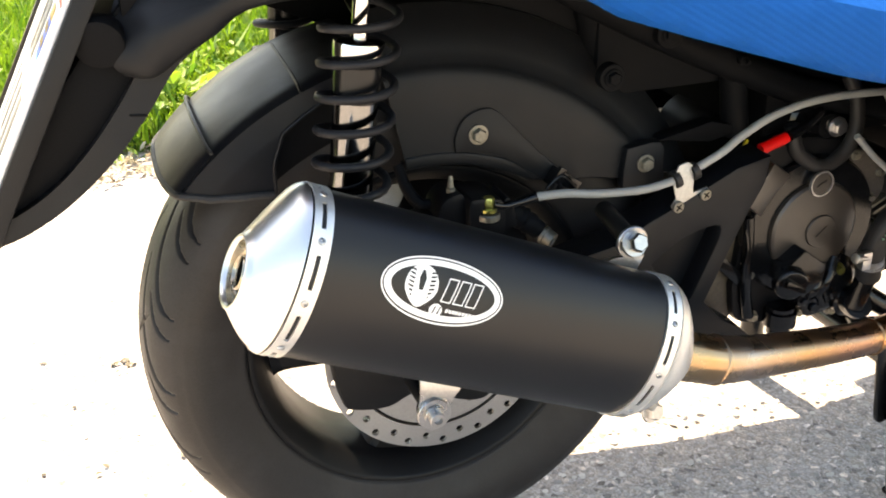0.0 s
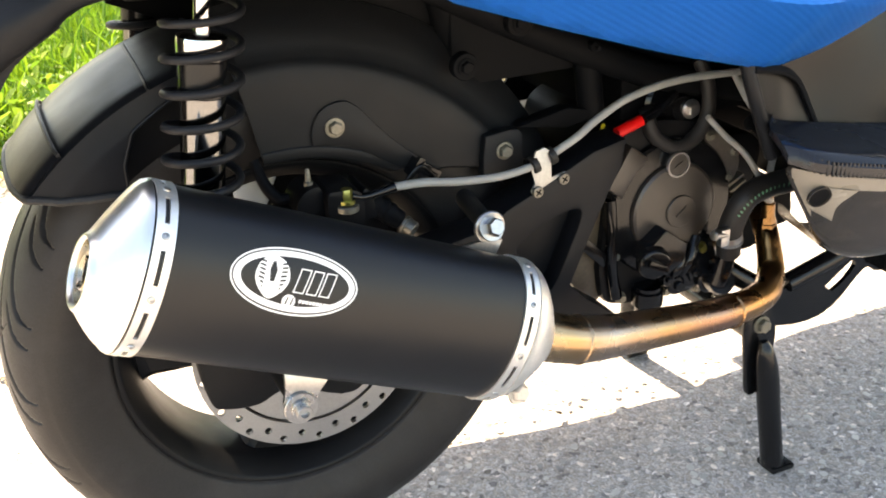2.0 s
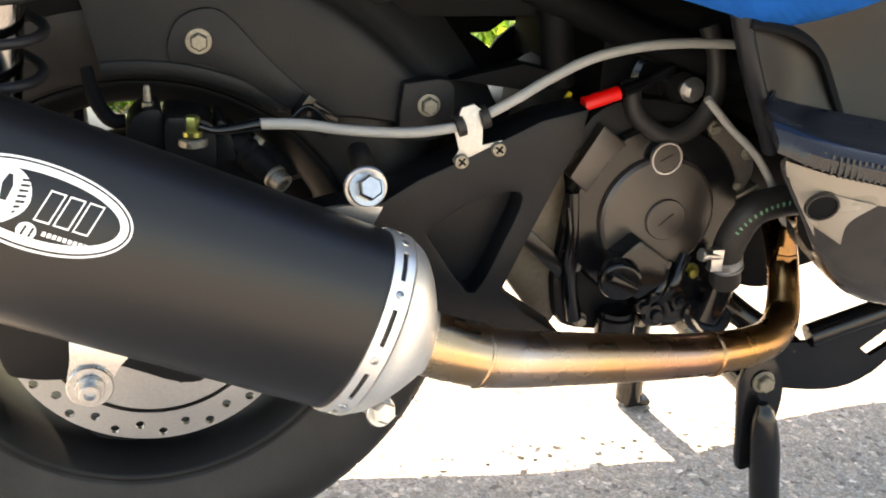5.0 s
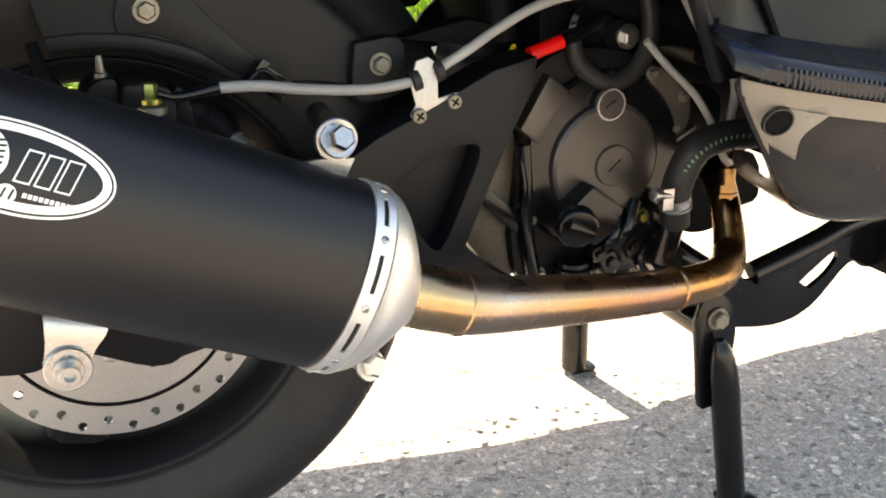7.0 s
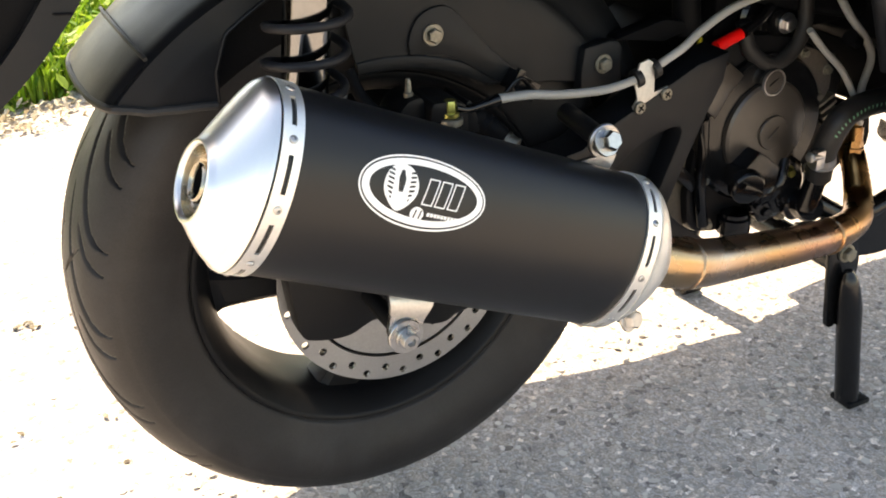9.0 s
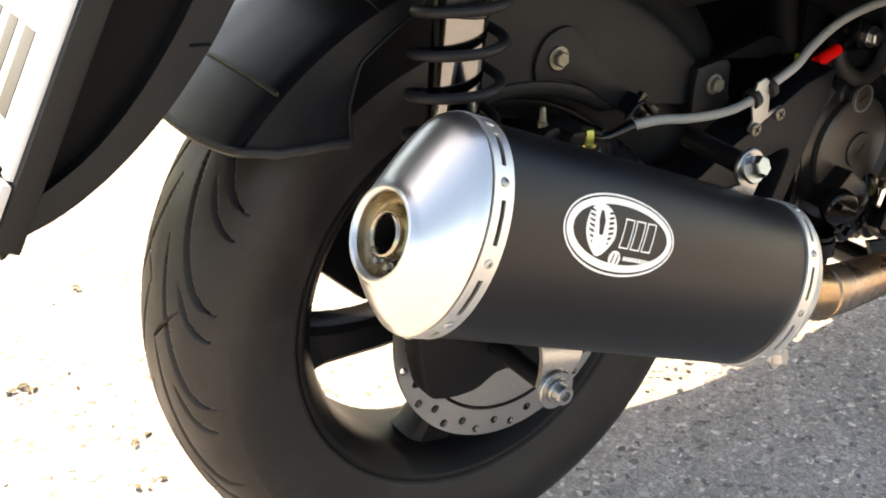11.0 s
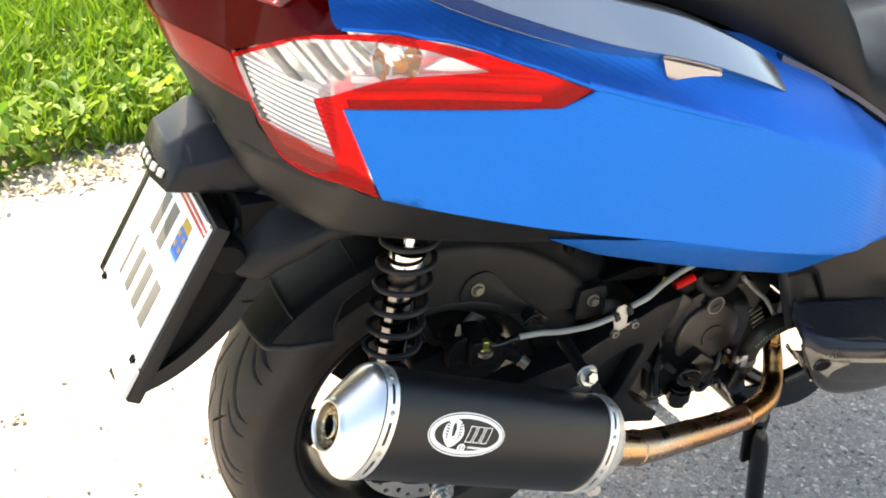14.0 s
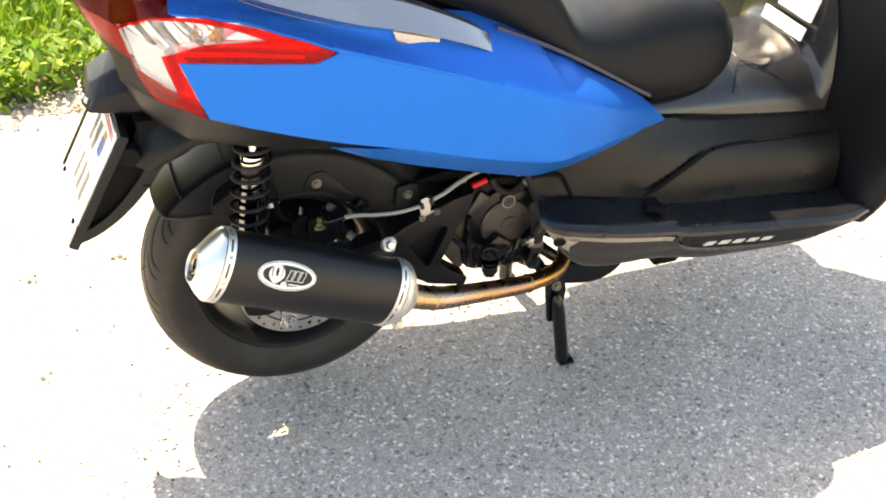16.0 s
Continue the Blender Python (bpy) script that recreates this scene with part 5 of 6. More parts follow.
    part("plate_shield_tip", (pt, [(0, 1, 2), (5, 4, 3), (0, 3, 4, 1), (1, 4, 5, 2), (2, 5, 3, 0)]), mat("pale_blue_print", (0.25, 0.60, 0.72), 0.4, bump=0.0), tail)
    part("plate_crown", slab(0.036, 0.060, 0.019, 0.0295, 0, 0.0011), gold_print, tail, "small gold crown shape")
    for a in (0.040, 0.056):
        for b in (0.037, 0.049):
            part("plate_dot", slab(a - 0.0035, a + 0.0035, b - 0.003, b + 0.003, 0, 0.0016), gold_print, tail)
    for a in (0.012, 0.018, w - 0.022, w - 0.016):
        part("plate_clip", slab(a, a + 0.004, full - 0.004, full + 0.004, 0, 0.0035), plastic_dark, tail)
    part("side_boss", tube([(-0.262, y0 + 0.016, 0.640), (-0.266, y0 - 0.003, 0.636)], 0.020, 28, smooth=False), plastic_dark, tail, bevel=0.005)
    part("mud_flap", hull([(-0.378, -0.062, 0.480), (-0.382, 0.000, 0.480), (-0.391, 0.000, 0.473), (-0.377, -0.062, 0.468), (-0.366, -0.062, 0.478), (-0.370, 0.000, 0.470)]), plastic, tail, bevel=0.002)
    m = lambda x, h, z: [(x, MID - h, z), (x, MID + h, z)]
    hood = part("plate_lamp_hood", hull(m(-0.3050, 0.0350, 0.7380) + m(-0.2970, 0.0620, 0.7260) + m(-0.3140, 0.0620, 0.6970) + m(-0.3230, 0.0260, 0.6990) + m(-0.2500, 0.0800, 0.7390) + m(-0.2350, 0.0810, 0.6970) + m(-0.2660, 0.0380, 0.7590) + m(-0.205, 0.080, 0.690) + m(-0.205, 0.060, 0.760)), hood_plastic, scooter, "navy black plastic number plate lamp hood", bevel=0.004)
    for x, y in ((-0.3135, -0.005), (-0.3170, 0.011), (-0.3190, 0.027), (-0.3190, 0.043), (-0.3190, 0.059)):
        turn = 0.35 if y < 0.02 else 0.0
        bar = [Vector((x + 0.46 * dz - turn * dy, y + dy, 0.7130 + dz)) for dy, dz in ((-0.0042, -0.0042), (0.0042, -0.0042), (0.0042, 0.0042), (-0.0042, 0.0042))]
        part("hood_mark", hull(bar + [q + Vector((-0.0022, -0.4 * turn * 0.0022, 0.0010)) for q in bar]), pale_print, hood, bevel=0.0008)


plate_holder()


# ---- rear suspension and guards ----
def shock(y_top, y_low, side):
    """A coil-over damper with chrome rod."""
    p0, p1 = Vector((-0.088, y_low, 0.480)), Vector((-0.060, y_top, 0.715))
    d = (p1 - p0).normalized()
    body = part("shock_absorber", revolve([(0.0, 0.0), (0.0, 0.0180), (0.020, 0.0184), (0.128, 0.0184), (0.129, 0.0200), (0.146, 0.0200), (0.148, 0.016), (0.148, 0.0)], p0, d, 40), lacquer_black, scooter, "coil-over shock absorber with a chrome rod")
    part("rod", tube([p0 + d * 0.146, p1], 0.0068, 20, smooth=False), chrome, body, "chrome damper rod")
    part("sleeve", revolve([(0.098, 0.0185), (0.099, 0.0194), (0.127, 0.0194), (0.128, 0.0185)], p0, d, 40), gloss_black, body)
    part("collar", revolve([(0.1295, 0.0203), (0.1315, 0.0207), (0.1440, 0.0207), (0.1460, 0.0203)], p0, d, 40), chrome, body, "polished collar")
    part("spring", coil(p0 + d * 0.010, p0 + d * 0.232, 0.0305, 0.0037, 8.0), spring_paint, body, "dull black coil spring", sharp=80)
    part("lower_eye", tube([p0 + Vector((0, -0.018, -0.012)), p0 + Vector((0, 0.018, -0.012))], 0.018, 24, smooth=False), alloy_black, body)
    part("top_mount", tube([p1 + Vector((0, -0.020, 0.0)), p1 + Vector((0, 0.020, 0.0))], 0.020, 24, smooth=False), alloy_black, body)


shock(-0.095, -0.097, 1)
shock(0.175, 0.177, -1)


def sector(profile, starts, ends, n=40, thick=0.003):
    """A guard turned about the axle: (y, r) pairs, each from its own start to its own end angle, with a back to it."""
    verts, faces, p = [], [], len(profile)
    for layer in (0.0, thick):
        for i in range(n + 1):
            for (y, r), a0, a1 in zip(profile, starts, ends):
                a = radians(a0 + (a1 - a0) * i / n)
                rr = r - layer
                verts.append((AXLE.x + rr * math.cos(a), y + (layer if y < MID else -layer) * 0.8, AXLE.z + rr * math.sin(a)))
    o = (n + 1) * p
    for i in range(n):
        for k in range(p - 1):
            q = (i * p + k, (i + 1) * p + k, (i + 1) * p + k + 1, i * p + k + 1)
            faces += [q, tuple(x + o for x in reversed(q))]
        for k in (0, p - 1):
            faces.append((i * p + k, (i + 1) * p + k, (i + 1) * p + k + o, i * p + k + o))
    for i in (0, n):
        faces += [(i * p + k, i * p + k + 1, i * p + k + 1 + o, i * p + k + o) for k in range(p - 1)]
    return verts, faces


def split_rows(rows, per):
    """Rows with even steps put in between, straight from row to row."""
    out = []
    for a, b in zip(rows, rows[1:]):
        out += [tuple(u + (v - u) * k / per for u, v in zip(a, b)) for k in range(per)]
    return out + [rows[-1]]


def round_axle(y, r, a):
    return (AXLE.x + r * math.cos(radians(a)), y, AXLE.z + r * math.sin(radians(a)))


def guards():
    # fender over the back of the tyre: (y, radius, rear angle, front angle), with a hard ridge between its side and its top
    side_rows = split_rows([(-0.0555, 0.2350, 127.6, 127.0), (-0.0565, 0.2560, 132.6, 123.6), (-0.0560, 0.2740, 136.0, 118.6), (-0.0550, 0.2815, 136.8, 108.0), (-0.0535, 0.2950, 138.4, 99.0)], 4)
    top_rows = split_rows([(-0.0535, 0.2950, 138.4, 99.0), (-0.0420, 0.2985, 139.2, 99.0), (-0.010, 0.3005, 140.0, 99.0), (MID, 0.3010, 140.4, 99.0), (0.085, 0.3000, 139.8, 99.0), (0.122, 0.2940, 138.6, 99.0), (0.138, 0.280, 134.0, 99.0), (0.142, 0.255, 128.5, 99.0)], 3)
    rows = side_rows + top_rows[1:]
    fender = part("rear_fender", sector([q[:2] for q in rows], [q[2] for q in rows], [q[3] for q in rows], 48), guard_plastic, scooter, "black plastic rear fender close over the tyre", sharp=24)
    part("fender_lip", tube([round_axle(y - (0.001 if y < MID else -0.001), r + 0.0005, a) for y, r, a, _ in rows[::2]], 0.0034, 8, 2), lip_plastic, fender, "scuffed grey edge")
    part("fender_edge", tube([round_axle(y - 0.0006, r, b) for y, r, _, b in side_rows[:13]], 0.0016, 8, 3), guard_plastic, fender)
    # a raised heel piece behind the crease, and the crease itself
    heel = [(y, r + 0.0022, a - 0.2, 129.9) for y, r, a, _ in [(-0.0525, 0.2952, 138.0, 0)] + top_rows[2:]]
    part("fender_heel", sector([q[:2] for q in heel], [q[2] for q in heel], [q[3] for q in heel], 12, 0.0024), guard_plastic, fender, sharp=40)
    part("fender_crease", tube([round_axle(y, r + 0.0018, 129.9) for y, r, _, _ in heel], 0.0018, 8, 2), lip_plastic, fender)
    part("fender_crease", tube([round_axle(y, r + 0.0003, 112.5 - 0.10 * k) for k, (y, r, _, _) in enumerate(top_rows[:14])], 0.0014, 8, 2), guard_plastic, fender)
    # dark sheet added behind the front edge, in place of the recess's shade
    inner = split_rows([(-0.0345, 0.236, 128.0, 97.0), (-0.0385, 0.262, 127.0, 97.0), (-0.0390, 0.284, 125.0, 97.0), (-0.0330, 0.2900, 124.0, 97.0), (-0.0150, 0.2960, 124.0, 97.0)], 2)
    part("recess_shade", sector([q[:2] for q in inner], [q[2] for q in inner], [q[3] for q in inner], 24, 0.002), plastic_dark, fender, sharp=60)
    # hugger beside and over the front of the tyre
    hrows = split_rows([(-0.0100, 0.1885, 96.2, 58.0), (-0.0420, 0.1880, 96.2, 58.0), (-0.0445, 0.1900, 96.2, 57.0), (-0.0445, 0.2130, 96.8, 46.0), (-0.0445, 0.2400, 97.4, 38.0), (-0.0440, 0.2690, 98.0, 31.0), (-0.0415, 0.2750, 98.2, 31.0), (-0.0350, 0.2800, 98.4, 31.0), (-0.0240, 0.3020, 99.0, 26.0), (0.000, 0.3260, 99.0, 18.0), (0.060, 0.3320, 98.0, 14.0), (0.135, 0.3220, 98.0, 14.0)], 2)
    hug = part("tyre_hugger", sector([q[:2] for q in hrows], [q[2] for q in hrows], [q[3] for q in hrows], 60), plastic_grey, scooter, "dark grey moulded tyre hugger", sharp=30)
    part("hugger_rim", sector([(-0.0440, 0.1878), (-0.0456, 0.1882), (-0.0462, 0.1892), (-0.0462, 0.1972), (-0.0458, 0.1984), (-0.0440, 0.1992)], [96.2] * 6, [58.5] * 6, 40, 0.001), plastic_grey, hug, sharp=50)
    lobe = sm([(0.0270, 0.5000), (0.0262, 0.5140), (0.0345, 0.5310), (0.0520, 0.5385), (0.0690, 0.5335), (0.0950, 0.5045), (0.1200, 0.4800), (0.1480, 0.4560)], 5) + sm([(0.1330, 0.4530), (0.1030, 0.4690), (0.0750, 0.4880), (0.0500, 0.4980), (0.0290, 0.4998)], 3)
    part("hugger_boss", prism(lobe, -0.0480, -0.0440), plastic_grey, hug, bevel=0.0016)
    part("hugger_bolt", hexhead((0.0480, -0.0480, 0.5155), RIGHT, 0.0066, 0.007, 1.45), dull_bolt, hug, "weathered flange bolt")
    part("hugger_foot", prism(sm([(0.199, 0.482), (0.236, 0.484), (0.240, 0.462), (0.238, 0.440), (0.200, 0.436), (0.196, 0.458)], 3), -0.054, -0.040), plastic_grey, hug, bevel=0.003)
    part("hugger_bolt", hexhead((0.2190, -0.054, 0.4650), RIGHT, 0.0068, 0.008, 1.35), dull_bolt, hug)
    part("hugger_clip", join(box((0.130, -0.056, 0.460), (0.030, 0.014, 0.018), Matrix.Rotation(radians(35), 3, "Y")), box((0.120, -0.063, 0.466), (0.007, 0.006, 0.026), Matrix.Rotation(radians(35), 3, "Y")), tube([(0.110, -0.064, 0.458), (0.124, -0.066, 0.470), (0.140, -0.064, 0.456)], 0.0022, 8)), gloss_black, hug, bevel=0.0015)
    part("shock_link", tube([(-0.030, -0.050, 0.498), (-0.025, -0.060, 0.478), (-0.016, -0.066, 0.465), (-0.006, -0.068, 0.464)], [0.0046, 0.0054, 0.0056, 0.0046], 12, 5), plastic_dark, hug)


guards()


# ---- brake ----
def brake():
    cal = part("brake_caliper", prism(sm([(-0.050, 0.425), (-0.046, 0.446), (-0.020, 0.452), (0.010, 0.458), (0.070, 0.452), (0.088, 0.430), (0.060, 0.400), (-0.020, 0.400)], 3), -0.078, -0.046), alloy_black, scooter, "black brake caliper", bevel=0.004)
    part("caliper_lobe", prism(sm([(-0.006, 0.440), (-0.005, 0.464), (0.004, 0.4755), (0.016, 0.4775), (0.0195, 0.468), (0.0195, 0.440)], 3), -0.090, -0.052), alloy_black, cal, bevel=0.004)
    part("caliper_bridge", prism(sm([(0.0205, 0.438), (0.0200, 0.470), (0.0270, 0.4745), (0.0480, 0.4715), (0.0540, 0.462), (0.0540, 0.438)], 3), -0.100, -0.052), alloy_black, cal, bevel=0.004)
    part("caliper_ear", prism(sm([(0.0548, 0.440), (0.0550, 0.4665), (0.0610, 0.4675), (0.0665, 0.452), (0.0680, 0.440)], 3), -0.094, -0.052), alloy_black, cal, bevel=0.003)
    part("bleed_nipple", revolve([(0, 0.0042), (0.004, 0.0042), (0.005, 0.0030), (0.014, 0.0024), (0.016, 0.0018), (0.016, 0)], (0.010, -0.078, 0.476), (0, 0, 1), 14), dull_bolt, cal)
    part("banjo_bolt", hexhead((0.0385, -0.097, 0.4605), (0, 0, 1), 0.0060, 0.014, 1.25), brass, cal, "yellowed banjo bolt")
    part("banjo_nut", disc((0.0385, -0.097, 0.4535), (0, 0, 1), 0.0105, 0.006, 24), dull_bolt, cal)
    part("slide_pin", revolve([(0.0, 0.0), (0.0, 0.0105), (0.006, 0.0115), (0.009, 0.0100), (0.014, 0.0115), (0.017, 0.0100), (0.022, 0.0112), (0.026, 0.0095), (0.034, 0.0090), (0.034, 0)], (0.066, -0.082, 0.452), (0.028, -0.010, -0.024), 24), plastic_dark, cal)
    part("pin_bolt", hexhead((0.0940, -0.092, 0.4270), (0.62, -0.75, -0.45), 0.0078, 0.012, 1.15, True), dull_bolt, cal)
    # axle carrier behind the can
    arm = sm([(-0.112, 0.345), (-0.104, 0.290), (-0.092, 0.278), (-0.060, 0.274), (-0.030, 0.283), (0.020, 0.262), (0.045, 0.268), (0.060, 0.310), (0.060, 0.380), (-0.060, 0.400)], 4)
    carrier = part("axle_carrier", prism(arm, -0.092, -0.066), alloy_black, scooter, "black cast axle carrier", bevel=0.005)
    part("axle_nut", hexhead((AXLE.x + 0.004, -0.092, AXLE.z + 0.03), RIGHT, 0.013, 0.014), zinc, carrier)
    hose = [(0.042, -0.099, 0.4675), (0.054, -0.097, 0.4635), (0.070, -0.096, 0.4645), (0.085, -0.096, 0.4670), (0.115, -0.096, 0.4655), (0.148, -0.096, 0.4600), (0.196, -0.092, 0.4550), (0.236, -0.086, 0.4570), (0.256, -0.085, 0.4645), (0.280, -0.090, 0.4790), (0.305, -0.085, 0.4910), (0.345, -0.082, 0.5070), (0.400, -0.080, 0.5150), (0.465, -0.080, 0.5140), (0.520, -0.078, 0.510)]
    line = part("brake_hose", tube(hose[3:], 0.0040, 12, 6), hose_grey, scooter, "grey braided brake hose")
    part("hose_end", tube(hose[:4], [0.0036, 0.0038, 0.0042, 0.0054], 10, 5), gloss_black, line)
    sad = [(0.2300, 0.4550), (0.2350, 0.4720), (0.2445, 0.4745), (0.2520, 0.4690), (0.2530, 0.4420), (0.2690, 0.4455), (0.2720, 0.4400), (0.2685, 0.4335), (0.2400, 0.4240), (0.2330, 0.4245), (0.2300, 0.4310), (0.2345, 0.4385)]
    clamp = part("hose_clamp", prism(sad, -0.0895, -0.0868), worn_zinc, scooter, "zinc-plated hose clamp", bevel=0.0008)
    for x in (-0.008, 0.011):
        part("rubber_bush", revolve([(-0.004, 0.0062), (-0.003, 0.0090), (0.003, 0.0090), (0.004, 0.0062)], (0.243 + x, -0.0855, 0.4598 + 0.3 * x), (1, 0, 0.35), 20), rubber, clamp)
    for x, z in ((0.2362, 0.4305), (0.2655, 0.4388)):
        screw = part("clamp_screw", disc((x, -0.0895, z), RIGHT, 0.0058, 0.004, 20), dull_bolt, clamp)
        turn = Matrix.Rotation(radians(38), 3, "Y")
        part("screw_cross", join(box((x, -0.0936, z), (0.0075, 0.0006, 0.0016), turn), box((x, -0.0936, z), (0.0016, 0.0006, 0.0075), turn)), plastic_dark, screw)


brake()


# ---- engine and swing arm ----
def engine():
    arm = [(0.140, 0.395), (0.176, 0.4005), (0.204, 0.417), (0.240, 0.432), (0.300, 0.460), (0.338, 0.468), (0.334, 0.440), (0.318, 0.410), (0.296, 0.362), (0.277, 0.318), (0.296, 0.298), (0.336, 0.268), (0.330, 0.252), (0.255, 0.272), (0.215, 0.300), (0.020, 0.260), (-0.010, 0.300), (0.020, 0.370)]
    gap = sm([(0.212, 0.372), (0.240, 0.392), (0.272, 0.402), (0.2885, 0.3975), (0.276, 0.362), (0.254, 0.318), (0.236, 0.334)], 3)
    lay = lambda a, b, d: (a, -0.0905 + d, b)
    sw = part("swing_arm", sheet(arm, lay, 0.040, 0.02, [gap]), plastic, scooter, "black cast swing arm", sharp=30, bevel=0.003)
    part("arm_web", prism(gap, -0.066, -0.060), plastic, sw)
    part("arm_pivot", join(tube([(0.3280, -0.055, 0.4335), (0.3280, -0.030, 0.4335)], 0.0115, 20, smooth=False), hexhead((0.3280, -0.055, 0.4335), RIGHT, 0.0082, 0.008, 1.3)), dull_bolt, sw, "weathered pivot bolt")
    case = sm([(0.340, 0.300), (0.348, 0.262), (0.372, 0.250), (0.420, 0.246), (0.470, 0.2445), (0.510, 0.262), (0.522, 0.320), (0.520, 0.400), (0.490, 0.440), (0.440, 0.458), (0.390, 0.462), (0.355, 0.440), (0.348, 0.380)], 4)
    eng = part("engine", prism(case, -0.046, 0.150), alloy_black, scooter, "black scooter engine with round side cover", bevel=0.006)
    fin = [(0.3411, 0.3999), (0.3678, 0.4442), (0.3904, 0.4265), (0.3748, 0.4104), (0.3585, 0.3848)]
    part("cover_flange", prism(fin, -0.058, -0.040), engine_paint, eng, "bronze-grey painted cover", bevel=0.003)
    part("cover_ring", revolve([(0.0, 0.0), (0.0, 0.0800), (0.012, 0.0800), (0.016, 0.0770), (0.0165, 0.0600), (0.0165, 0.0)], (0.425, -0.040, 0.362), RIGHT, 64), gloss_black, eng, "black cover rim", sharp=30)
    part("side_cover", revolve([(0.0150, 0.0540), (0.0205, 0.0530), (0.0225, 0.0500), (0.0235, 0.0300), (0.0235, 0.0)], (0.425, -0.040, 0.362), RIGHT, 64), engine_paint, eng, "round bronze-grey side cover", sharp=30)
    ringc = Vector((0.4245, -0.0560, 0.4150))
    part("sight_plug", join(disc(ringc, RIGHT, 0.0125, 0.008, 32), box(ringc + Vector((0, -0.0085, 0)), (0.012, 0.0018, 0.0018), Matrix.Rotation(radians(-28), 3, "Y"))), engine_paint, eng)
    part("sight_ring", revolve([(0.006, 0.0125), (0.0092, 0.0125), (0.0092, 0.0140), (0.006, 0.0145)], ringc, RIGHT, 40), zinc, eng, "bright ring")
    cap = Vector((0.4310, -0.0632, 0.3600))
    part("centre_cap", join(disc(cap, RIGHT, 0.0185, 0.003, 40), box(cap + Vector((0, -0.0035, 0)), (0.016, 0.0018, 0.0022), Matrix.Rotation(radians(-40), 3, "Y"))), engine_paint, eng)
    # oil filler, drain and pump covers in front
    part("oil_housing", hull([(x, y, z) for y in (-0.046, -0.084) for x, z in ((0.3784, 0.3329), (0.4004, 0.3512), (0.4297, 0.3287), (0.4275, 0.3089), (0.4044, 0.2941), (0.3793, 0.3114))]), gloss_black, eng, bevel=0.004)
    o = Vector((0.385, -0.080, 0.318))
    part("oil_cap", join(revolve([(0, 0), (0, 0.0185), (0.010, 0.0185), (0.013, 0.016), (0.013, 0)], o, (-0.25, -1, -0.1), 24), box(o + Vector((-0.003, -0.015, -0.001)), (0.028, 0.008, 0.007), Matrix.Rotation(radians(30), 3, "Y"))), gloss_black, eng, "black oil filler cap", bevel=0.001)
    part("drain_neck", join(revolve([(0, 0), (0, 0.018), (0.016, 0.018), (0.018, 0.015), (0.022, 0.015), (0.022, 0)], (0.398, -0.058, 0.252), (0, 0, 1), 24), disc((0.398, -0.058, 0.240), (0, 0, 1), 0.013, 0.012)), gloss_black, eng)
    pump = part("water_pump", join(revolve([(0, 0), (0, 0.036), (0.010, 0.036), (0.014, 0.030), (0.014, 0.020), (0.020, 0.017), (0.020, 0)], (0.458, -0.046, 0.290), RIGHT, 40), tube([(0.440, -0.060, 0.320), (0.434, -0.062, 0.296), (0.446, -0.062, 0.270)], 0.007, 12)), gloss_black, eng, "black water pump cover", sharp=30)
    part("pump_elbow", tube([(0.482, -0.062, 0.268), (0.482, -0.078, 0.268), (0.480, -0.084, 0.272)], 0.0155, 18), gloss_black, eng)
    for x, z, r in ((0.452, 0.322, 0.006), (0.354, 0.372, 0.005), (0.357, 0.316, 0.005), (0.368, 0.262, 0.005), (0.428, 0.256, 0.005), (0.486, 0.254, 0.006), (0.472, 0.250, 0.005), (0.505, 0.300, 0.005), (0.352, 0.330, 0.004)):
        part("case_bolt", hexhead((x, -0.0475, z), RIGHT, r, 0.008), dull_bolt, eng)
    part("case_rib", tube([(0.349, -0.050, 0.385), (0.353, -0.050, 0.340), (0.354, -0.050, 0.300), (0.362, -0.050, 0.264)], 0.007, 10), gloss_black, eng)
    part("crankcase", prism(sm([(0.284, 0.332), (0.300, 0.372), (0.345, 0.400), (0.352, 0.290), (0.346, 0.256), (0.330, 0.262), (0.303, 0.298)], 3), -0.036, 0.060), mat("dusty_casting", (0.085, 0.062, 0.040), 0.42, vary=0.35, grain=200, bump=0.2), eng, "dusty bronze-grey crankcase", bevel=0.004)
    part("case_brace", hull([(0.300, -0.046, 0.348), (0.310, -0.046, 0.356), (0.352, -0.050, 0.316), (0.344, -0.050, 0.304), (0.300, -0.034, 0.348), (0.310, -0.034, 0.356), (0.352, -0.034, 0.316), (0.344, -0.034, 0.304)]), gloss_black, eng, bevel=0.002)
    part("wire_loom", tube([(0.346, -0.052, 0.372), (0.348, -0.056, 0.350), (0.347, -0.055, 0.325), (0.352, -0.052, 0.302)], 0.0025, 8), gloss_black, eng)
    # coolant hose with its clip
    hose = part("coolant_hose", tube([(0.486, -0.084, 0.306), (0.478, -0.092, 0.334), (0.480, -0.097, 0.358), (0.492, -0.100, 0.379), (0.522, -0.098, 0.385), (0.570, -0.088, 0.382), (0.625, -0.066, 0.388)], 0.0135, 20), rubber, scooter, "black rubber coolant hose with a steel clip")
    part("hose_stub", tube([(0.4770, -0.080, 0.268), (0.4820, -0.082, 0.292), (0.4870, -0.085, 0.322)], 0.0112, 18), gloss_black, hose)
    part("hose_clip", revolve([(-0.0032, 0.0138), (-0.0032, 0.0145), (0.0032, 0.0145), (0.0032, 0.0138)], (0.4790, -0.0910, 0.330), (-0.25, -0.2, 1), 24), zinc, hose)
    for k in (-1, 1):
        part("clip_band", revolve([(-0.0010, 0.0140), (-0.0010, 0.0148), (0.0010, 0.0148), (0.0010, 0.0140)], (0.4790 - 0.001 * k, -0.0910, 0.330 + 0.0042 * k), (-0.25, -0.2, 1), 28), zinc, hose)
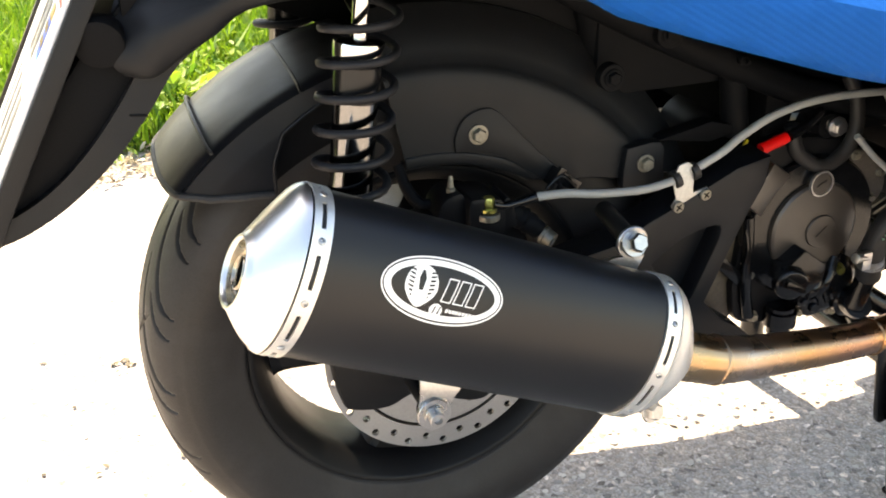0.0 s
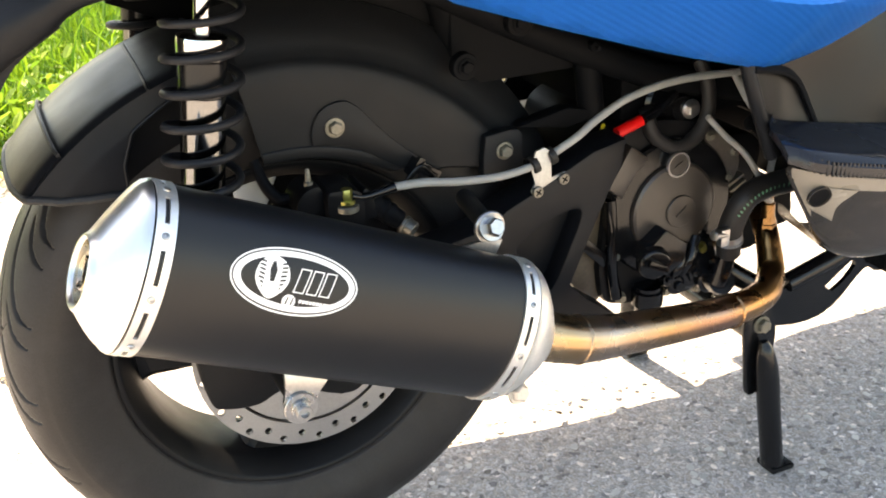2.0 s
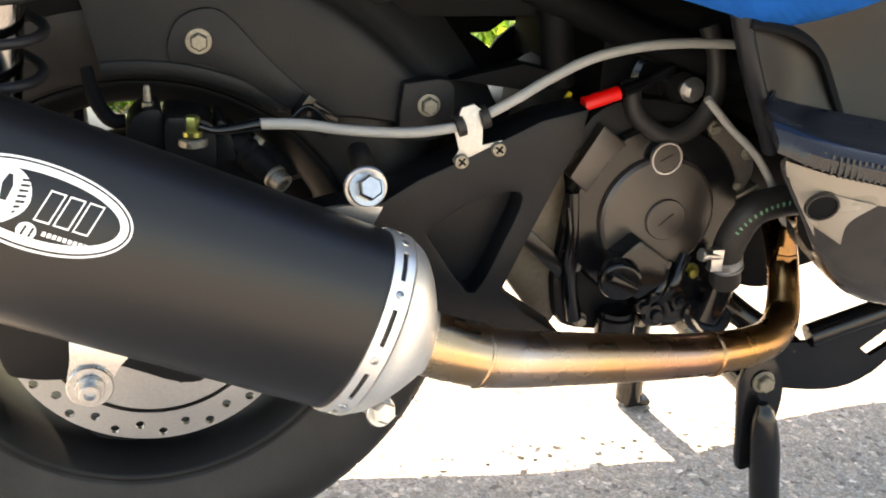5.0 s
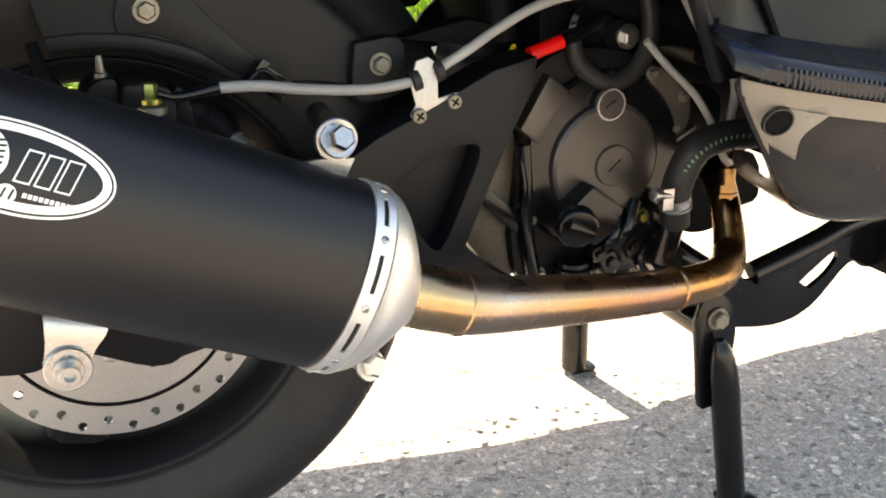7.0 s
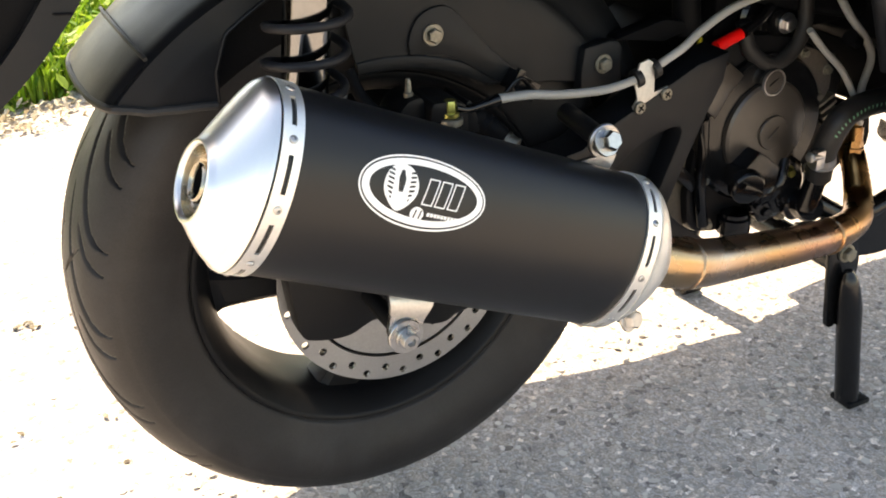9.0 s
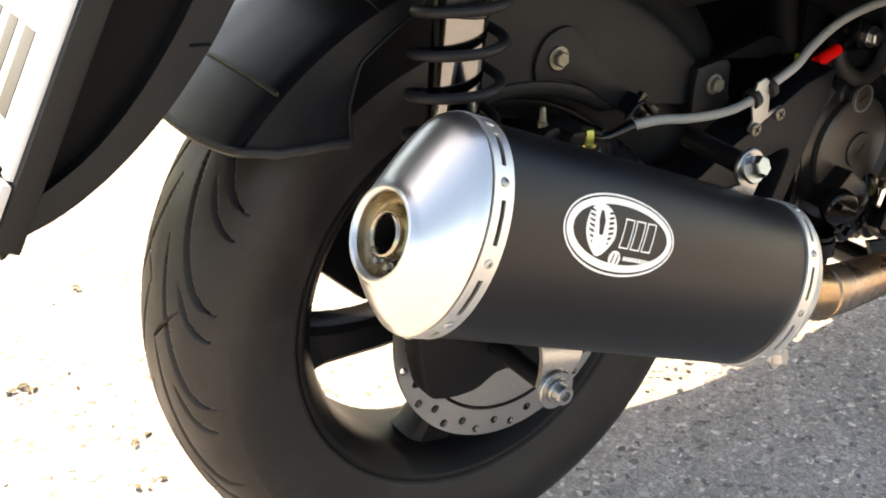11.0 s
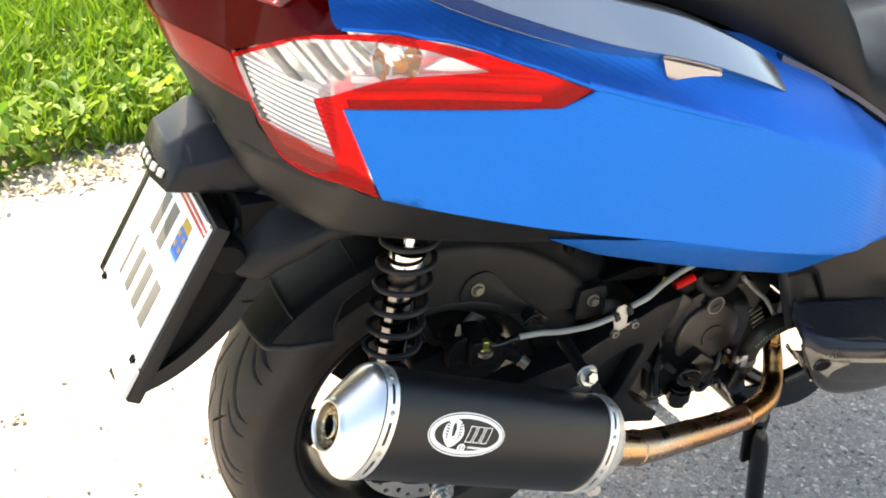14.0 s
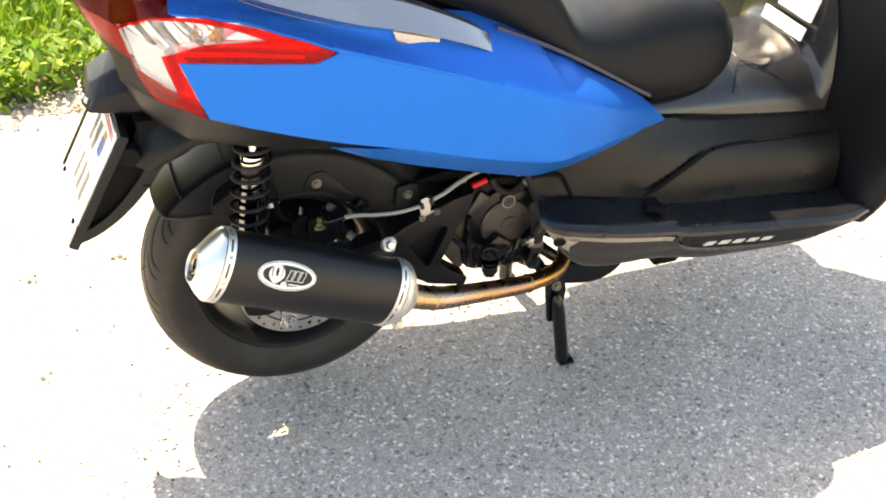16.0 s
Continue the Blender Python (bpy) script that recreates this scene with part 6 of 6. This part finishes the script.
    part("clip_screw", join(box((0.4610, -0.103, 0.3375), (0.011, 0.008, 0.020)), tube([(0.450, -0.105, 0.3430), (0.466, -0.103, 0.3400)], 0.0042, 12, smooth=False), tube([(0.445, -0.106, 0.3440), (0.450, -0.105, 0.3430)], 0.0058, 12, smooth=False)), zinc, hose, bevel=0.001)
    run = curve([(0.470, -0.092, 0.336), (0.474, -0.097, 0.360), (0.492, -0.100, 0.379), (0.522, -0.098, 0.385), (0.570, -0.090, 0.378)], 12)
    for k in range(15):
        i = 14 + 2 * k
        d, u, w = frame_of(run[i + 1] - run[i - 1], (0, -1, 0))
        p = run[i] + (u * 0.97 + w * -0.2).normalized() * 0.0134
        part("hose_mark", box(p, (0.0018, 0.0034, 0.0008), Matrix((d, w, u)).transposed()), green_print, hose)
    part("cylinder_head", prism(sm([(0.505, 0.330), (0.515, 0.395), (0.560, 0.405), (0.600, 0.390), (0.596, 0.340), (0.570, 0.312), (0.530, 0.300)], 3), 0.010, 0.120), alloy_black, eng, bevel=0.006)
    port = sm([(0.515, 0.340), (0.575, 0.336), (0.640, 0.330), (0.652, 0.282), (0.6245, 0.272), (0.5945, 0.2530), (0.5583, 0.2570), (0.5317, 0.2771)], 3)
    part("exhaust_port", prism(port, 0.000, 0.060), plastic_dark, eng, bevel=0.008)
    part("cooling_pipe", tube([(0.4421, -0.084, 0.4714), (0.4668, -0.084, 0.4468), (0.4958, -0.084, 0.4211), (0.5200, -0.084, 0.3880), (0.5360, -0.080, 0.3600), (0.5560, -0.066, 0.3480)], 0.0034, 12, 5), hose_grey, eng, "grey sensor lead")
    part("spring_bracket", join(tube([(0.470, -0.048, 0.404), (0.487, -0.048, 0.394)], 0.008, 12, smooth=False), box((0.505, -0.030, 0.372), (0.018, 0.02, 0.016))), dull_bolt, eng)
    for a, b in (((0.4560, -0.062, 0.3240), (0.4380, -0.066, 0.2860)), ((0.4420, -0.058, 0.3180), (0.4260, -0.064, 0.2840))):
        part("pump_pipe", tube([a, (a[0] - 0.012, -0.070, a[2] - 0.022), b], 0.0062, 12), gloss_black, eng)
    for x, z, r in ((0.4338, 0.2690, 0.013), (0.4560, 0.2810, 0.011), (0.4200, 0.2790, 0.009), (0.4816, 0.2653, 0.018)):
        part("pump_boss", join(revolve([(0, 0), (0, r), (0.012, r), (0.015, r * 0.8), (0.015, 0)], (x, -0.052, z), RIGHT, 24), disc((x, -0.067, z), RIGHT, r * 0.45, 0.004, 6)), gloss_black, eng)
    part("pump_bolt", hexhead((0.4647, -0.060, 0.3076), RIGHT, 0.0055, 0.008), brass, eng)
    # upper clutter
    top = part("intake_cover", join(revolve([(0, 0), (0, 0.040), (0.006, 0.042), (0.010, 0.038), (0.010, 0.016), (0.018, 0.013), (0.018, 0)], (0.440, -0.026, 0.470), RIGHT, 40)), gloss_black, scooter, "black intake cover ringed by a hose", sharp=30)
    part("breather_hose", tube([(0.392, -0.045, 0.478), (0.399, -0.050, 0.450), (0.424, -0.054, 0.432), (0.450, -0.054, 0.438), (0.467, -0.052, 0.462), (0.467, -0.048, 0.495), (0.460, -0.040, 0.52)], 0.0080, 14), rubber, top)
    part("intake_bolt", hexhead((0.450, -0.044, 0.4680), RIGHT, 0.0080, 0.009), zinc, top)
    part("intake_bolt", hexhead((0.431, -0.038, 0.447), RIGHT, 0.0045, 0.006), zinc, top)
    part("red_sleeve", tube([(0.3450, -0.062, 0.4635), (0.3750, -0.061, 0.4720)], 0.0060, 16, smooth=False), red_tape, scooter, "bright red cable sleeve")
    part("plug_lead", tube([(0.378, -0.061, 0.4726), (0.400, -0.055, 0.478), (0.430, -0.040, 0.486)], 0.0055, 10), gloss_black, scooter)
    part("yellow_wire", tube([(0.331, -0.060, 0.444), (0.337, -0.056, 0.452), (0.332, -0.052, 0.460), (0.340, -0.044, 0.468)], 0.0022, 8), mat("yellow_wire", (0.6, 0.45, 0.03), 0.5), scooter)
    cast = part("cylinder_casting", prism(sm([(0.464, 0.446), (0.491, 0.436), (0.513, 0.415), (0.517, 0.390), (0.503, 0.372), (0.486, 0.380), (0.480, 0.405)], 3), -0.052, -0.020), mat("pale_casting", (0.085, 0.070, 0.058), 0.33, vary=0.3, bump=0.3, spec=0.6), scooter, "brown-grey cast cylinder side", bevel=0.003)
    for x, z in ((0.472, 0.436), (0.508, 0.412), (0.500, 0.384)):
        part("casting_bolt", hexhead((x, -0.052, z), RIGHT, 0.0042, 0.006), dull_bolt, cast)
    for k in range(4):
        part("casting_fin", box((0.512 + 0.004 * k, -0.046, 0.378 - 0.008 * k), (0.022, 0.020, 0.003), Matrix.Rotation(radians(-28), 3, "Y")), dull_bolt, cast)
    part("lead_clip", tube([(0.499, -0.084, 0.456), (0.511, -0.082, 0.449)], 0.0085, 14, smooth=False), gloss_black, scooter)
    # inner parts' deep shade is put into their colour
    # dark frame tubes and boxes above the engine
    fr = part("frame", join(tube([(0.100, -0.02, 0.66), (0.200, -0.03, 0.605), (0.300, -0.035, 0.556), (0.420, -0.03, 0.505), (0.560, -0.03, 0.470)], 0.016, 14), tube([(0.18, 0.00, 0.62), (0.205, 0.0, 0.52), (0.23, 0.0, 0.47)], 0.018, 14), tube([(0.300, -0.020, 0.70), (0.320, -0.025, 0.60), (0.335, -0.030, 0.47)], 0.014, 14), box((0.38, 0.105, 0.590), (0.40, 0.25, 0.13)), box((0.135, 0.06, 0.62), (0.20, 0.11, 0.10)), box((0.472, 0.09, 0.50), (0.19, 0.22, 0.10)) ), plastic_dark, scooter, "dark inner frame and boxes", bevel=0.004)
    # added dark sheet: blocks the bright background except for one leaf-shaped opening
    gap = [[(0.329, 0.466), (0.350, 0.467), (0.365, 0.478), (0.388, 0.478), (0.372, 0.471), (0.360, 0.461), (0.352, 0.450), (0.342, 0.458)]]
    part("far_view_block", sheet([(0.185, 0.425), (0.300, 0.420), (0.480, 0.430), (0.500, 0.575), (0.185, 0.600)], lambda a, b, d: (a, 0.196 + d, b), 0.004, 0.03, gap), plastic_dark, fr)
    for x, z, r in ((0.178, 0.555, 0.013), (0.236, 0.590, 0.014), (0.300, 0.585, 0.006), (0.320, 0.555, 0.005)):
        part("frame_boss", join(disc((x, -0.045, z), RIGHT, r, 0.012, 24), hexhead((x, -0.057, z), RIGHT, r * 0.5, 0.006)), plastic_dark, fr)
    part("lever_link", hull([(0.240, -0.04, 0.480), (0.300, -0.04, 0.492), (0.345, -0.04, 0.480), (0.300, -0.04, 0.470), (0.240, -0.02, 0.480), (0.300, -0.02, 0.492), (0.345, -0.02, 0.480), (0.300, -0.02, 0.470)]), plastic_dark, fr, bevel=0.003)
    # transmission behind, closing the far side
    part("transmission", prism(sm([(-0.125, 0.335), (-0.100, 0.372), (-0.050, 0.386), (-0.006, 0.366), (0.018, 0.382), (0.034, 0.416), (0.060, 0.428), (0.110, 0.428), (0.26, 0.420), (0.38, 0.408), (0.50, 0.42), (0.54, 0.36), (0.50, 0.31), (0.36, 0.30), (0.24, 0.275), (0.05, 0.24), (-0.04, 0.25)], 4), 0.120, 0.285), alloy_black, eng, bevel=0.008)


engine()


# ---- centre stand ----
def stand():
    st = part("centre_stand", join(tube([(0.534, -0.104, 0.188), (0.537, -0.106, 0.172), (0.543, -0.107, 0.140), (0.550, -0.107, 0.100), (0.561, -0.107, 0.040), (0.567, -0.107, 0.006)], [0.005, 0.011, 0.0142, 0.0142, 0.0142, 0.0142], 20), tube([(0.560, 0.190, 0.170), (0.562, 0.200, 0.090), (0.566, 0.204, 0.006)], 0.0165, 18), tube([(0.545, -0.080, 0.185), (0.545, 0.18, 0.185)], 0.014, 16, smooth=False)), gloss_black, scooter, "black tubular centre stand")
    for y, x in ((-0.107, 0.570), (0.206, 0.570)):
        part("stand_foot", hull([(x + sx * 0.017 + 0.003, y + sy * 0.016, z) for sx in (-1, 1) for sy in (-1, 1) for z in (0.000, 0.008)]), gloss_black, st, bevel=0.003)
    part("stand_plate", prism(sm([(0.512, 0.205), (0.520, 0.226), (0.538, 0.230), (0.552, 0.218), (0.560, 0.195), (0.560, 0.170), (0.552, 0.118), (0.540, 0.110), (0.526, 0.112), (0.520, 0.150)], 3), -0.094, -0.088), gloss_black, st, bevel=0.0015)
    part("stand_bolt", hexhead((0.536, -0.0945, 0.206), RIGHT, 0.0085, 0.010, 1.3), dull_bolt, st, "weathered pivot bolt")
    plate = sm([(0.500, 0.232), (0.560, 0.222), (0.640, 0.216), (0.700, 0.246), (0.745, 0.258), (0.810, 0.252), (0.812, 0.214), (0.760, 0.205), (0.735, 0.214), (0.690, 0.172), (0.640, 0.160), (0.560, 0.176), (0.520, 0.200)], 4)
    slot = sm([(0.672, 0.203), (0.690, 0.216), (0.712, 0.230), (0.719, 0.222), (0.705, 0.205), (0.686, 0.193)], 3)
    lay = lambda a, b, d: (a, -0.052 + d, b)
    br = part("stand_bracket", sheet(plate, lay, 0.006, 0.02, [slot]), gloss_black, scooter, "black pressed frame bracket with a slot", sharp=30)
    part("bracket_tube", tube([(0.610, -0.050, 0.222), (0.680, -0.056, 0.246), (0.730, -0.056, 0.262), (0.820, -0.050, 0.262)], 0.012, 14), gloss_black, br)
    part("cross_tube", tube([(0.480, 0.02, 0.300), (0.540, -0.02, 0.245), (0.600, -0.04, 0.205)], 0.013, 14), gloss_black, br)
    part("bracket_block", box((0.800, -0.06, 0.225), (0.060, 0.06, 0.05)), plastic_dark, br, bevel=0.006)


stand()


# ---- footboards, tunnel and leg shield ----
def footboards():
    for side in (1, -1):
        f = lambda x, y, z: Vector((x, y if side > 0 else 2 * MID - y, z))
        top = [(0.384, -0.192, 0.590), (0.450, -0.176, 0.590), (0.540, -0.164, 0.602), (0.672, -0.148, 0.602), (0.780, -0.138, 0.586), (0.870, -0.130, 0.572), (1.020, -0.126, 0.556), (1.105, -0.126, 0.550)]
        mid = [(0.403, -0.199, 0.528), (0.468, -0.172, 0.524), (0.550, -0.176, 0.532), (0.670, -0.182, 0.528), (0.780, -0.180, 0.514), (0.870, -0.178, 0.502), (1.020, -0.174, 0.482), (1.105, -0.174, 0.474)]
        low = [(0.440, -0.189, 0.460), (0.478, -0.184, 0.458), (0.550, -0.188, 0.456), (0.660, -0.196, 0.446), (0.780, -0.194, 0.428), (0.870, -0.190, 0.416), (1.020, -0.186, 0.396), (1.105, -0.184, 0.392)]
        body = part("lower_body_panel", loft([[f(*q) for q in r] for r in (top, mid, low)], 6, 8, thick=(0, 0.010 * side, 0)), fairing_plastic, scooter, "dark grey textured plastic body side", sharp=60)
        part("panel_edge", tube([f(0.386, -0.187, 0.588), f(0.405, -0.194, 0.527), f(0.441, -0.184, 0.461)], 0.007, 10), plastic, body)
        groove = [(0.398, -0.196, 0.556), (0.440, -0.184, 0.546), (0.472, -0.173, 0.529), (0.488, -0.175, 0.502), (0.502, -0.181, 0.470)]
        part("panel_groove", tube([f(*q) for q in groove], 0.0055, 8, squash=0.6), plastic_dark, body)
        for k in range(9):
            a = k / 8
            p = Vector((0.662, 0, 0.478)).lerp(Vector((0.768, 0, 0.529)), a)
            y = -0.1980 + 0.016 * a
            part("vent_slit", tube([f(p.x - 0.030, y - 0.0040, p.z - 0.004), f(p.x - 0.008, y - 0.0012, p.z + 0.000), f(p.x + 0.012, y + 0.0012, p.z + 0.006)], [0.0010, 0.0030, 0.0036], 8), plastic_dark, body)
        part("panel_line", tube([f(0.790, -0.1745, 0.534), f(0.850, -0.166, 0.532), f(1.000, -0.158, 0.520), f(1.085, -0.156, 0.514)], 0.0034, 8), plastic_dark, body)
        # footboard: raised pillion part, step, lower main part
        rim = [(0.400, 0.490), (0.430, 0.482), (0.540, 0.461), (0.655, 0.445), (0.668, 0.442), (0.690, 0.435), (0.732, 0.428), (0.807, 0.419), (0.980, 0.398), (1.070, 0.389), (1.130, 0.394)]
        tuck = [-0.250, -0.272, -0.284, -0.287, -0.287, -0.287, -0.287, -0.287, -0.287, -0.284, -0.270]
        rows = [[f(x, y, z) for (x, z), y in zip(rim, tuck)], [f(x, y + 0.012, z + 0.010) for (x, z), y in zip(rim, tuck)], [f(max(x, 0.415), y + 0.045, z + (0.012 if x < 0.68 else 0.004)) for (x, z), y in zip(rim, tuck)], [f(max(x, 0.432 + 0.2 * (x - 0.40)), -0.190, z + (0.018 if x < 0.68 else 0.008)) for (x, z), y in zip(rim, tuck)]]
        board = part("footboard", loft(rows, 4, 4, thick=(0, 0, -0.008)), board_plastic, scooter, "glossy dark plastic footboard with ribbed edge", sharp=35)
        for k in range(24):
            x = 0.414 + 0.0044 * k
            z = lerp_table(x, rim)
            y = lerp_table(x, [(q[0], w) for q, w in zip(rim, tuck)]) - 0.0012
            part("grip_rib", tube([f(x, y, z - 0.010), f(x + 0.001, y + 0.002, z + 0.003)], 0.0015, 6, smooth=False), board_plastic, board)
        for k in range(5):
            t = k / 4
            part("step_rib", box(f(0.622 + 0.030 * t, -0.236 - 0.010 * t, 0.476 - 0.006 * t), (0.010, 0.022, 0.012)), plastic_dark, board, bevel=0.002)
        # fairing below the footboard
        up = [(0.415, -0.244, 0.474), (0.445, -0.262, 0.468), (0.540, -0.278, 0.451), (0.655, -0.281, 0.434), (0.690, -0.281, 0.424), (0.730, -0.281, 0.419), (0.807, -0.281, 0.410), (0.980, -0.280, 0.389), (1.090, -0.276, 0.381), (1.130, -0.262, 0.385)]
        cham = [(0.418, -0.234, 0.462), (0.450, -0.252, 0.452), (0.545, -0.266, 0.432), (0.655, -0.270, 0.412), (0.690, -0.273, 0.407), (0.730, -0.273, 0.401), (0.807, -0.274, 0.390), (0.980, -0.273, 0.370), (1.090, -0.268, 0.367), (1.130, -0.254, 0.374)]
        belly = [(0.442, -0.228, 0.428), (0.478, -0.238, 0.400), (0.555, -0.246, 0.382), (0.655, -0.256, 0.382), (0.700, -0.263, 0.384), (0.735, -0.266, 0.379), (0.807, -0.267, 0.367), (0.980, -0.266, 0.349), (1.080, -0.258, 0.354), (1.120, -0.244, 0.364)]
        bott = [(0.474, -0.216, 0.384), (0.505, -0.216, 0.356), (0.560, -0.216, 0.340), (0.655, -0.226, 0.344), (0.700, -0.234, 0.341), (0.740, -0.238, 0.335), (0.807, -0.238, 0.328), (0.980, -0.236, 0.322), (1.070, -0.226, 0.330), (1.105, -0.216, 0.342)]
        inn = [(0.490, -0.150, 0.390), (0.515, -0.130, 0.360), (0.565, -0.120, 0.336), (0.655, -0.110, 0.328), (0.700, -0.100, 0.322), (0.740, -0.100, 0.318), (0.807, -0.100, 0.312), (0.980, -0.100, 0.306), (1.070, -0.100, 0.314), (1.105, -0.100, 0.330)]
        fair = part("lower_fairing", loft([[f(*q) for q in r] for r in (up, cham, belly, bott, inn)], 5, 5, thick=(0, 0.004 * side, 0.002)), fairing_gloss, scooter, "grey-brown plastic fairing under the footboard", sharp=40)
        strip = [[f(0.412, -0.246, 0.474), f(0.445, -0.2650, 0.467), f(0.540, -0.2810, 0.450), f(0.652, -0.2840, 0.432), f(0.664, -0.2840, 0.426)], [f(0.417, -0.2415, 0.465), f(0.449, -0.2600, 0.456), f(0.543, -0.2750, 0.4395), f(0.651, -0.2785, 0.4225), f(0.664, -0.2790, 0.4175)], [f(0.420, -0.2395, 0.460), f(0.452, -0.2580, 0.4505), f(0.545, -0.2728, 0.4345), f(0.650, -0.2765, 0.4185), f(0.664, -0.2770, 0.4140)]]
        part("edge_trim", loft(strip, 4, 4, thick=(0, 0.003 * side, 0)), trim_paint, fair, "champagne painted edge trim", sharp=50)
        lip = [[f(0.424, -0.2370, 0.456), f(0.444, -0.2330, 0.428), f(0.476, -0.2230, 0.386), f(0.506, -0.2190, 0.356)], [f(0.436, -0.2400, 0.450), f(0.458, -0.2370, 0.420), f(0.489, -0.2290, 0.384), f(0.514, -0.2220, 0.354)]]
        part("lip_trim", loft(lip, 5, 3, thick=(0, 0.003 * side, 0)), trim_paint, fair, sharp=50)
        nose = [[f(0.4200, -0.2410, 0.4610), f(0.4430, -0.2570, 0.4535), f(0.4720, -0.2672, 0.4475)], [f(0.4330, -0.2365, 0.4430), f(0.4470, -0.2480, 0.4365), f(0.4610, -0.2560, 0.4310)], [f(0.4520, -0.2360, 0.4200), f(0.4600, -0.2415, 0.4150), f(0.4670, -0.2450, 0.4105)]]
        part("fairing_nose", loft(nose, 5, 5, thick=(0, 0.003 * side, 0)), trim_paint, fair, "champagne painted fairing nose", sharp=50)
        c = f(0.4405, -0.2500, 0.4445)
        part("fairing_hole", disc(c, (-0.25, -side, -0.35), 0.0100, 0.004, 28), plastic_dark, fair, "round dark hole")
        part("hole_rim", revolve([(0.002, 0.0100), (0.0050, 0.0100), (0.0050, 0.0112), (0.002, 0.0120)], c, (-0.25, -side, -0.35), 28), fairing_gloss, fair)
        face = [[f(x, y - 0.0025, z) for x, y, z in r[4:]] for r in (up, cham, belly)]
        part("fascia", loft(face, 5, 5, thick=(0, 0.002 * side, 0)), plastic, fair, "black fascia under the footboard edge", sharp=50)
        part("fascia_lip", tube([f(0.668, -0.278, 0.424), f(0.676, -0.274, 0.406), f(0.698, -0.268, 0.389), f(0.735, -0.269, 0.379), f(0.807, -0.269, 0.366), f(0.900, -0.268, 0.355), f(0.975, -0.266, 0.348)], [0.0055, 0.0055, 0.0055, 0.0055, 0.0050, 0.0040, 0.0025], 12, 6), fairing_gloss, fair)
        for k in range(5):
            x = 0.738 + 0.033 * k
            part("fairing_mark", hull([f(x + dx + 0.9 * dz, -0.2705 - h - 0.25 * dz, 0.3865 - 0.115 * (x + dx - 0.738) + dz) for h in (0, 0.0035) for dx, dz in ((0.0, 0.0), (0.022, 0.0), (0.022, 0.009), (0.0, 0.009))]), pale_print, fair)
    # the tunnel between the footboards, over to the other side
    sec = lambda x, base, crest: [Vector((x, MID + s * w, base + (crest - base) * h)) for s, w, h in ((-1, 0.166, 0.0), (-1, 0.158, 0.30), (-1, 0.135, 0.62), (-1, 0.095, 0.88), (-1, 0.045, 0.98), (1, 0.0, 1.0), (1, 0.045, 0.98), (1, 0.095, 0.88), (1, 0.135, 0.62), (1, 0.158, 0.30), (1, 0.166, 0.0))]
    rows = [sec(0.660, 0.600, 0.650), sec(0.780, 0.586, 0.652), sec(0.880, 0.572, 0.655), sec(0.960, 0.563, 0.658), sec(1.030, 0.556, 0.660), sec(1.058, 0.556, 0.670), sec(1.070, 0.556, 0.720), sec(1.082, 0.556, 0.830)]
    tun = part("centre_tunnel", loft(rows, 4, 7, thick=(0, 0, -0.004)), tunnel_plastic, scooter, "black plastic centre tunnel with a filler lid", sharp=60)
    part("filler_lid", revolve([(-0.004, 0.0), (0.0035, 0.0), (0.0035, 0.038), (0.0015, 0.0405), (-0.004, 0.0405)][::-1], (0.942, MID - 0.075, 0.6475), (0.02, -0.22, 1), 40), tunnel_plastic, tun)
    part("tunnel_seam", tube([(0.858, MID - 0.152, 0.612), (0.900, MID - 0.10, 0.650), (0.960, MID - 0.13, 0.628), (1.010, MID - 0.158, 0.590)], 0.0008, 6), plastic_dark, tun)
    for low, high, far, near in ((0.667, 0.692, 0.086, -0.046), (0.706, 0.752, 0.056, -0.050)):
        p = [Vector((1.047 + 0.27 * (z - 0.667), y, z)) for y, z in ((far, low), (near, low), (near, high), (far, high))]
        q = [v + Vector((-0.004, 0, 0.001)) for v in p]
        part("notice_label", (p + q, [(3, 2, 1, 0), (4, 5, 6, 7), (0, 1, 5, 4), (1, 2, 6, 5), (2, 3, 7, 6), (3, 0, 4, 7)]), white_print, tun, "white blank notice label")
    # leg shield, closing the front
    def ring(z, x_mid, x_edge, half, front):
        return [Vector((x, MID + y, z)) for x, y in ((x_mid, 0.0), (x_mid + 0.004, -0.10), (x_mid + 0.020, -0.17), (x_edge, -half * 0.86), (x_edge + 0.020, -half), (x_edge + 0.060, -half), (front - 0.05, -half * 0.6), (front, 0.0), (front - 0.05, half * 0.6), (x_edge + 0.060, half), (x_edge + 0.020, half), (x_edge, half * 0.86), (x_mid + 0.020, 0.17), (x_mid + 0.004, 0.10))]
    rows = [ring(0.335, 1.110, 1.115, 0.270, 1.34), ring(0.400, 1.100, 1.105, 0.310, 1.38), ring(0.480, 1.085, 1.125, 0.325, 1.42), ring(0.560, 1.072, 1.120, 0.330, 1.46), ring(0.680, 1.072, 1.115, 0.335, 1.47), ring(0.820, 1.090, 1.125, 0.325, 1.44), ring(0.960, 1.130, 1.160, 0.290, 1.40)]
    part("leg_shield", loft(rows, 4, 6, closed=True), vinyl, scooter, "black plastic leg shield", sharp=60)
    # far side is unseen and widened only to shape the shadow on the ground
    part("belly_pan", prism([(0.640, 0.40), (0.640, 0.330), (0.80, 0.304), (1.05, 0.300), (1.24, 0.300), (1.30, 0.345), (1.28, 0.40)], -0.150, 2 * MID + 0.255), plastic_dark, scooter, bevel=0.006)
    part("tunnel_core", prism([(0.560, 0.44), (0.560, 0.60), (1.09, 0.55), (1.09, 0.40), (0.640, 0.40)], -0.090, 2 * MID + 0.090), plastic_dark, scooter, bevel=0.006)


footboards()
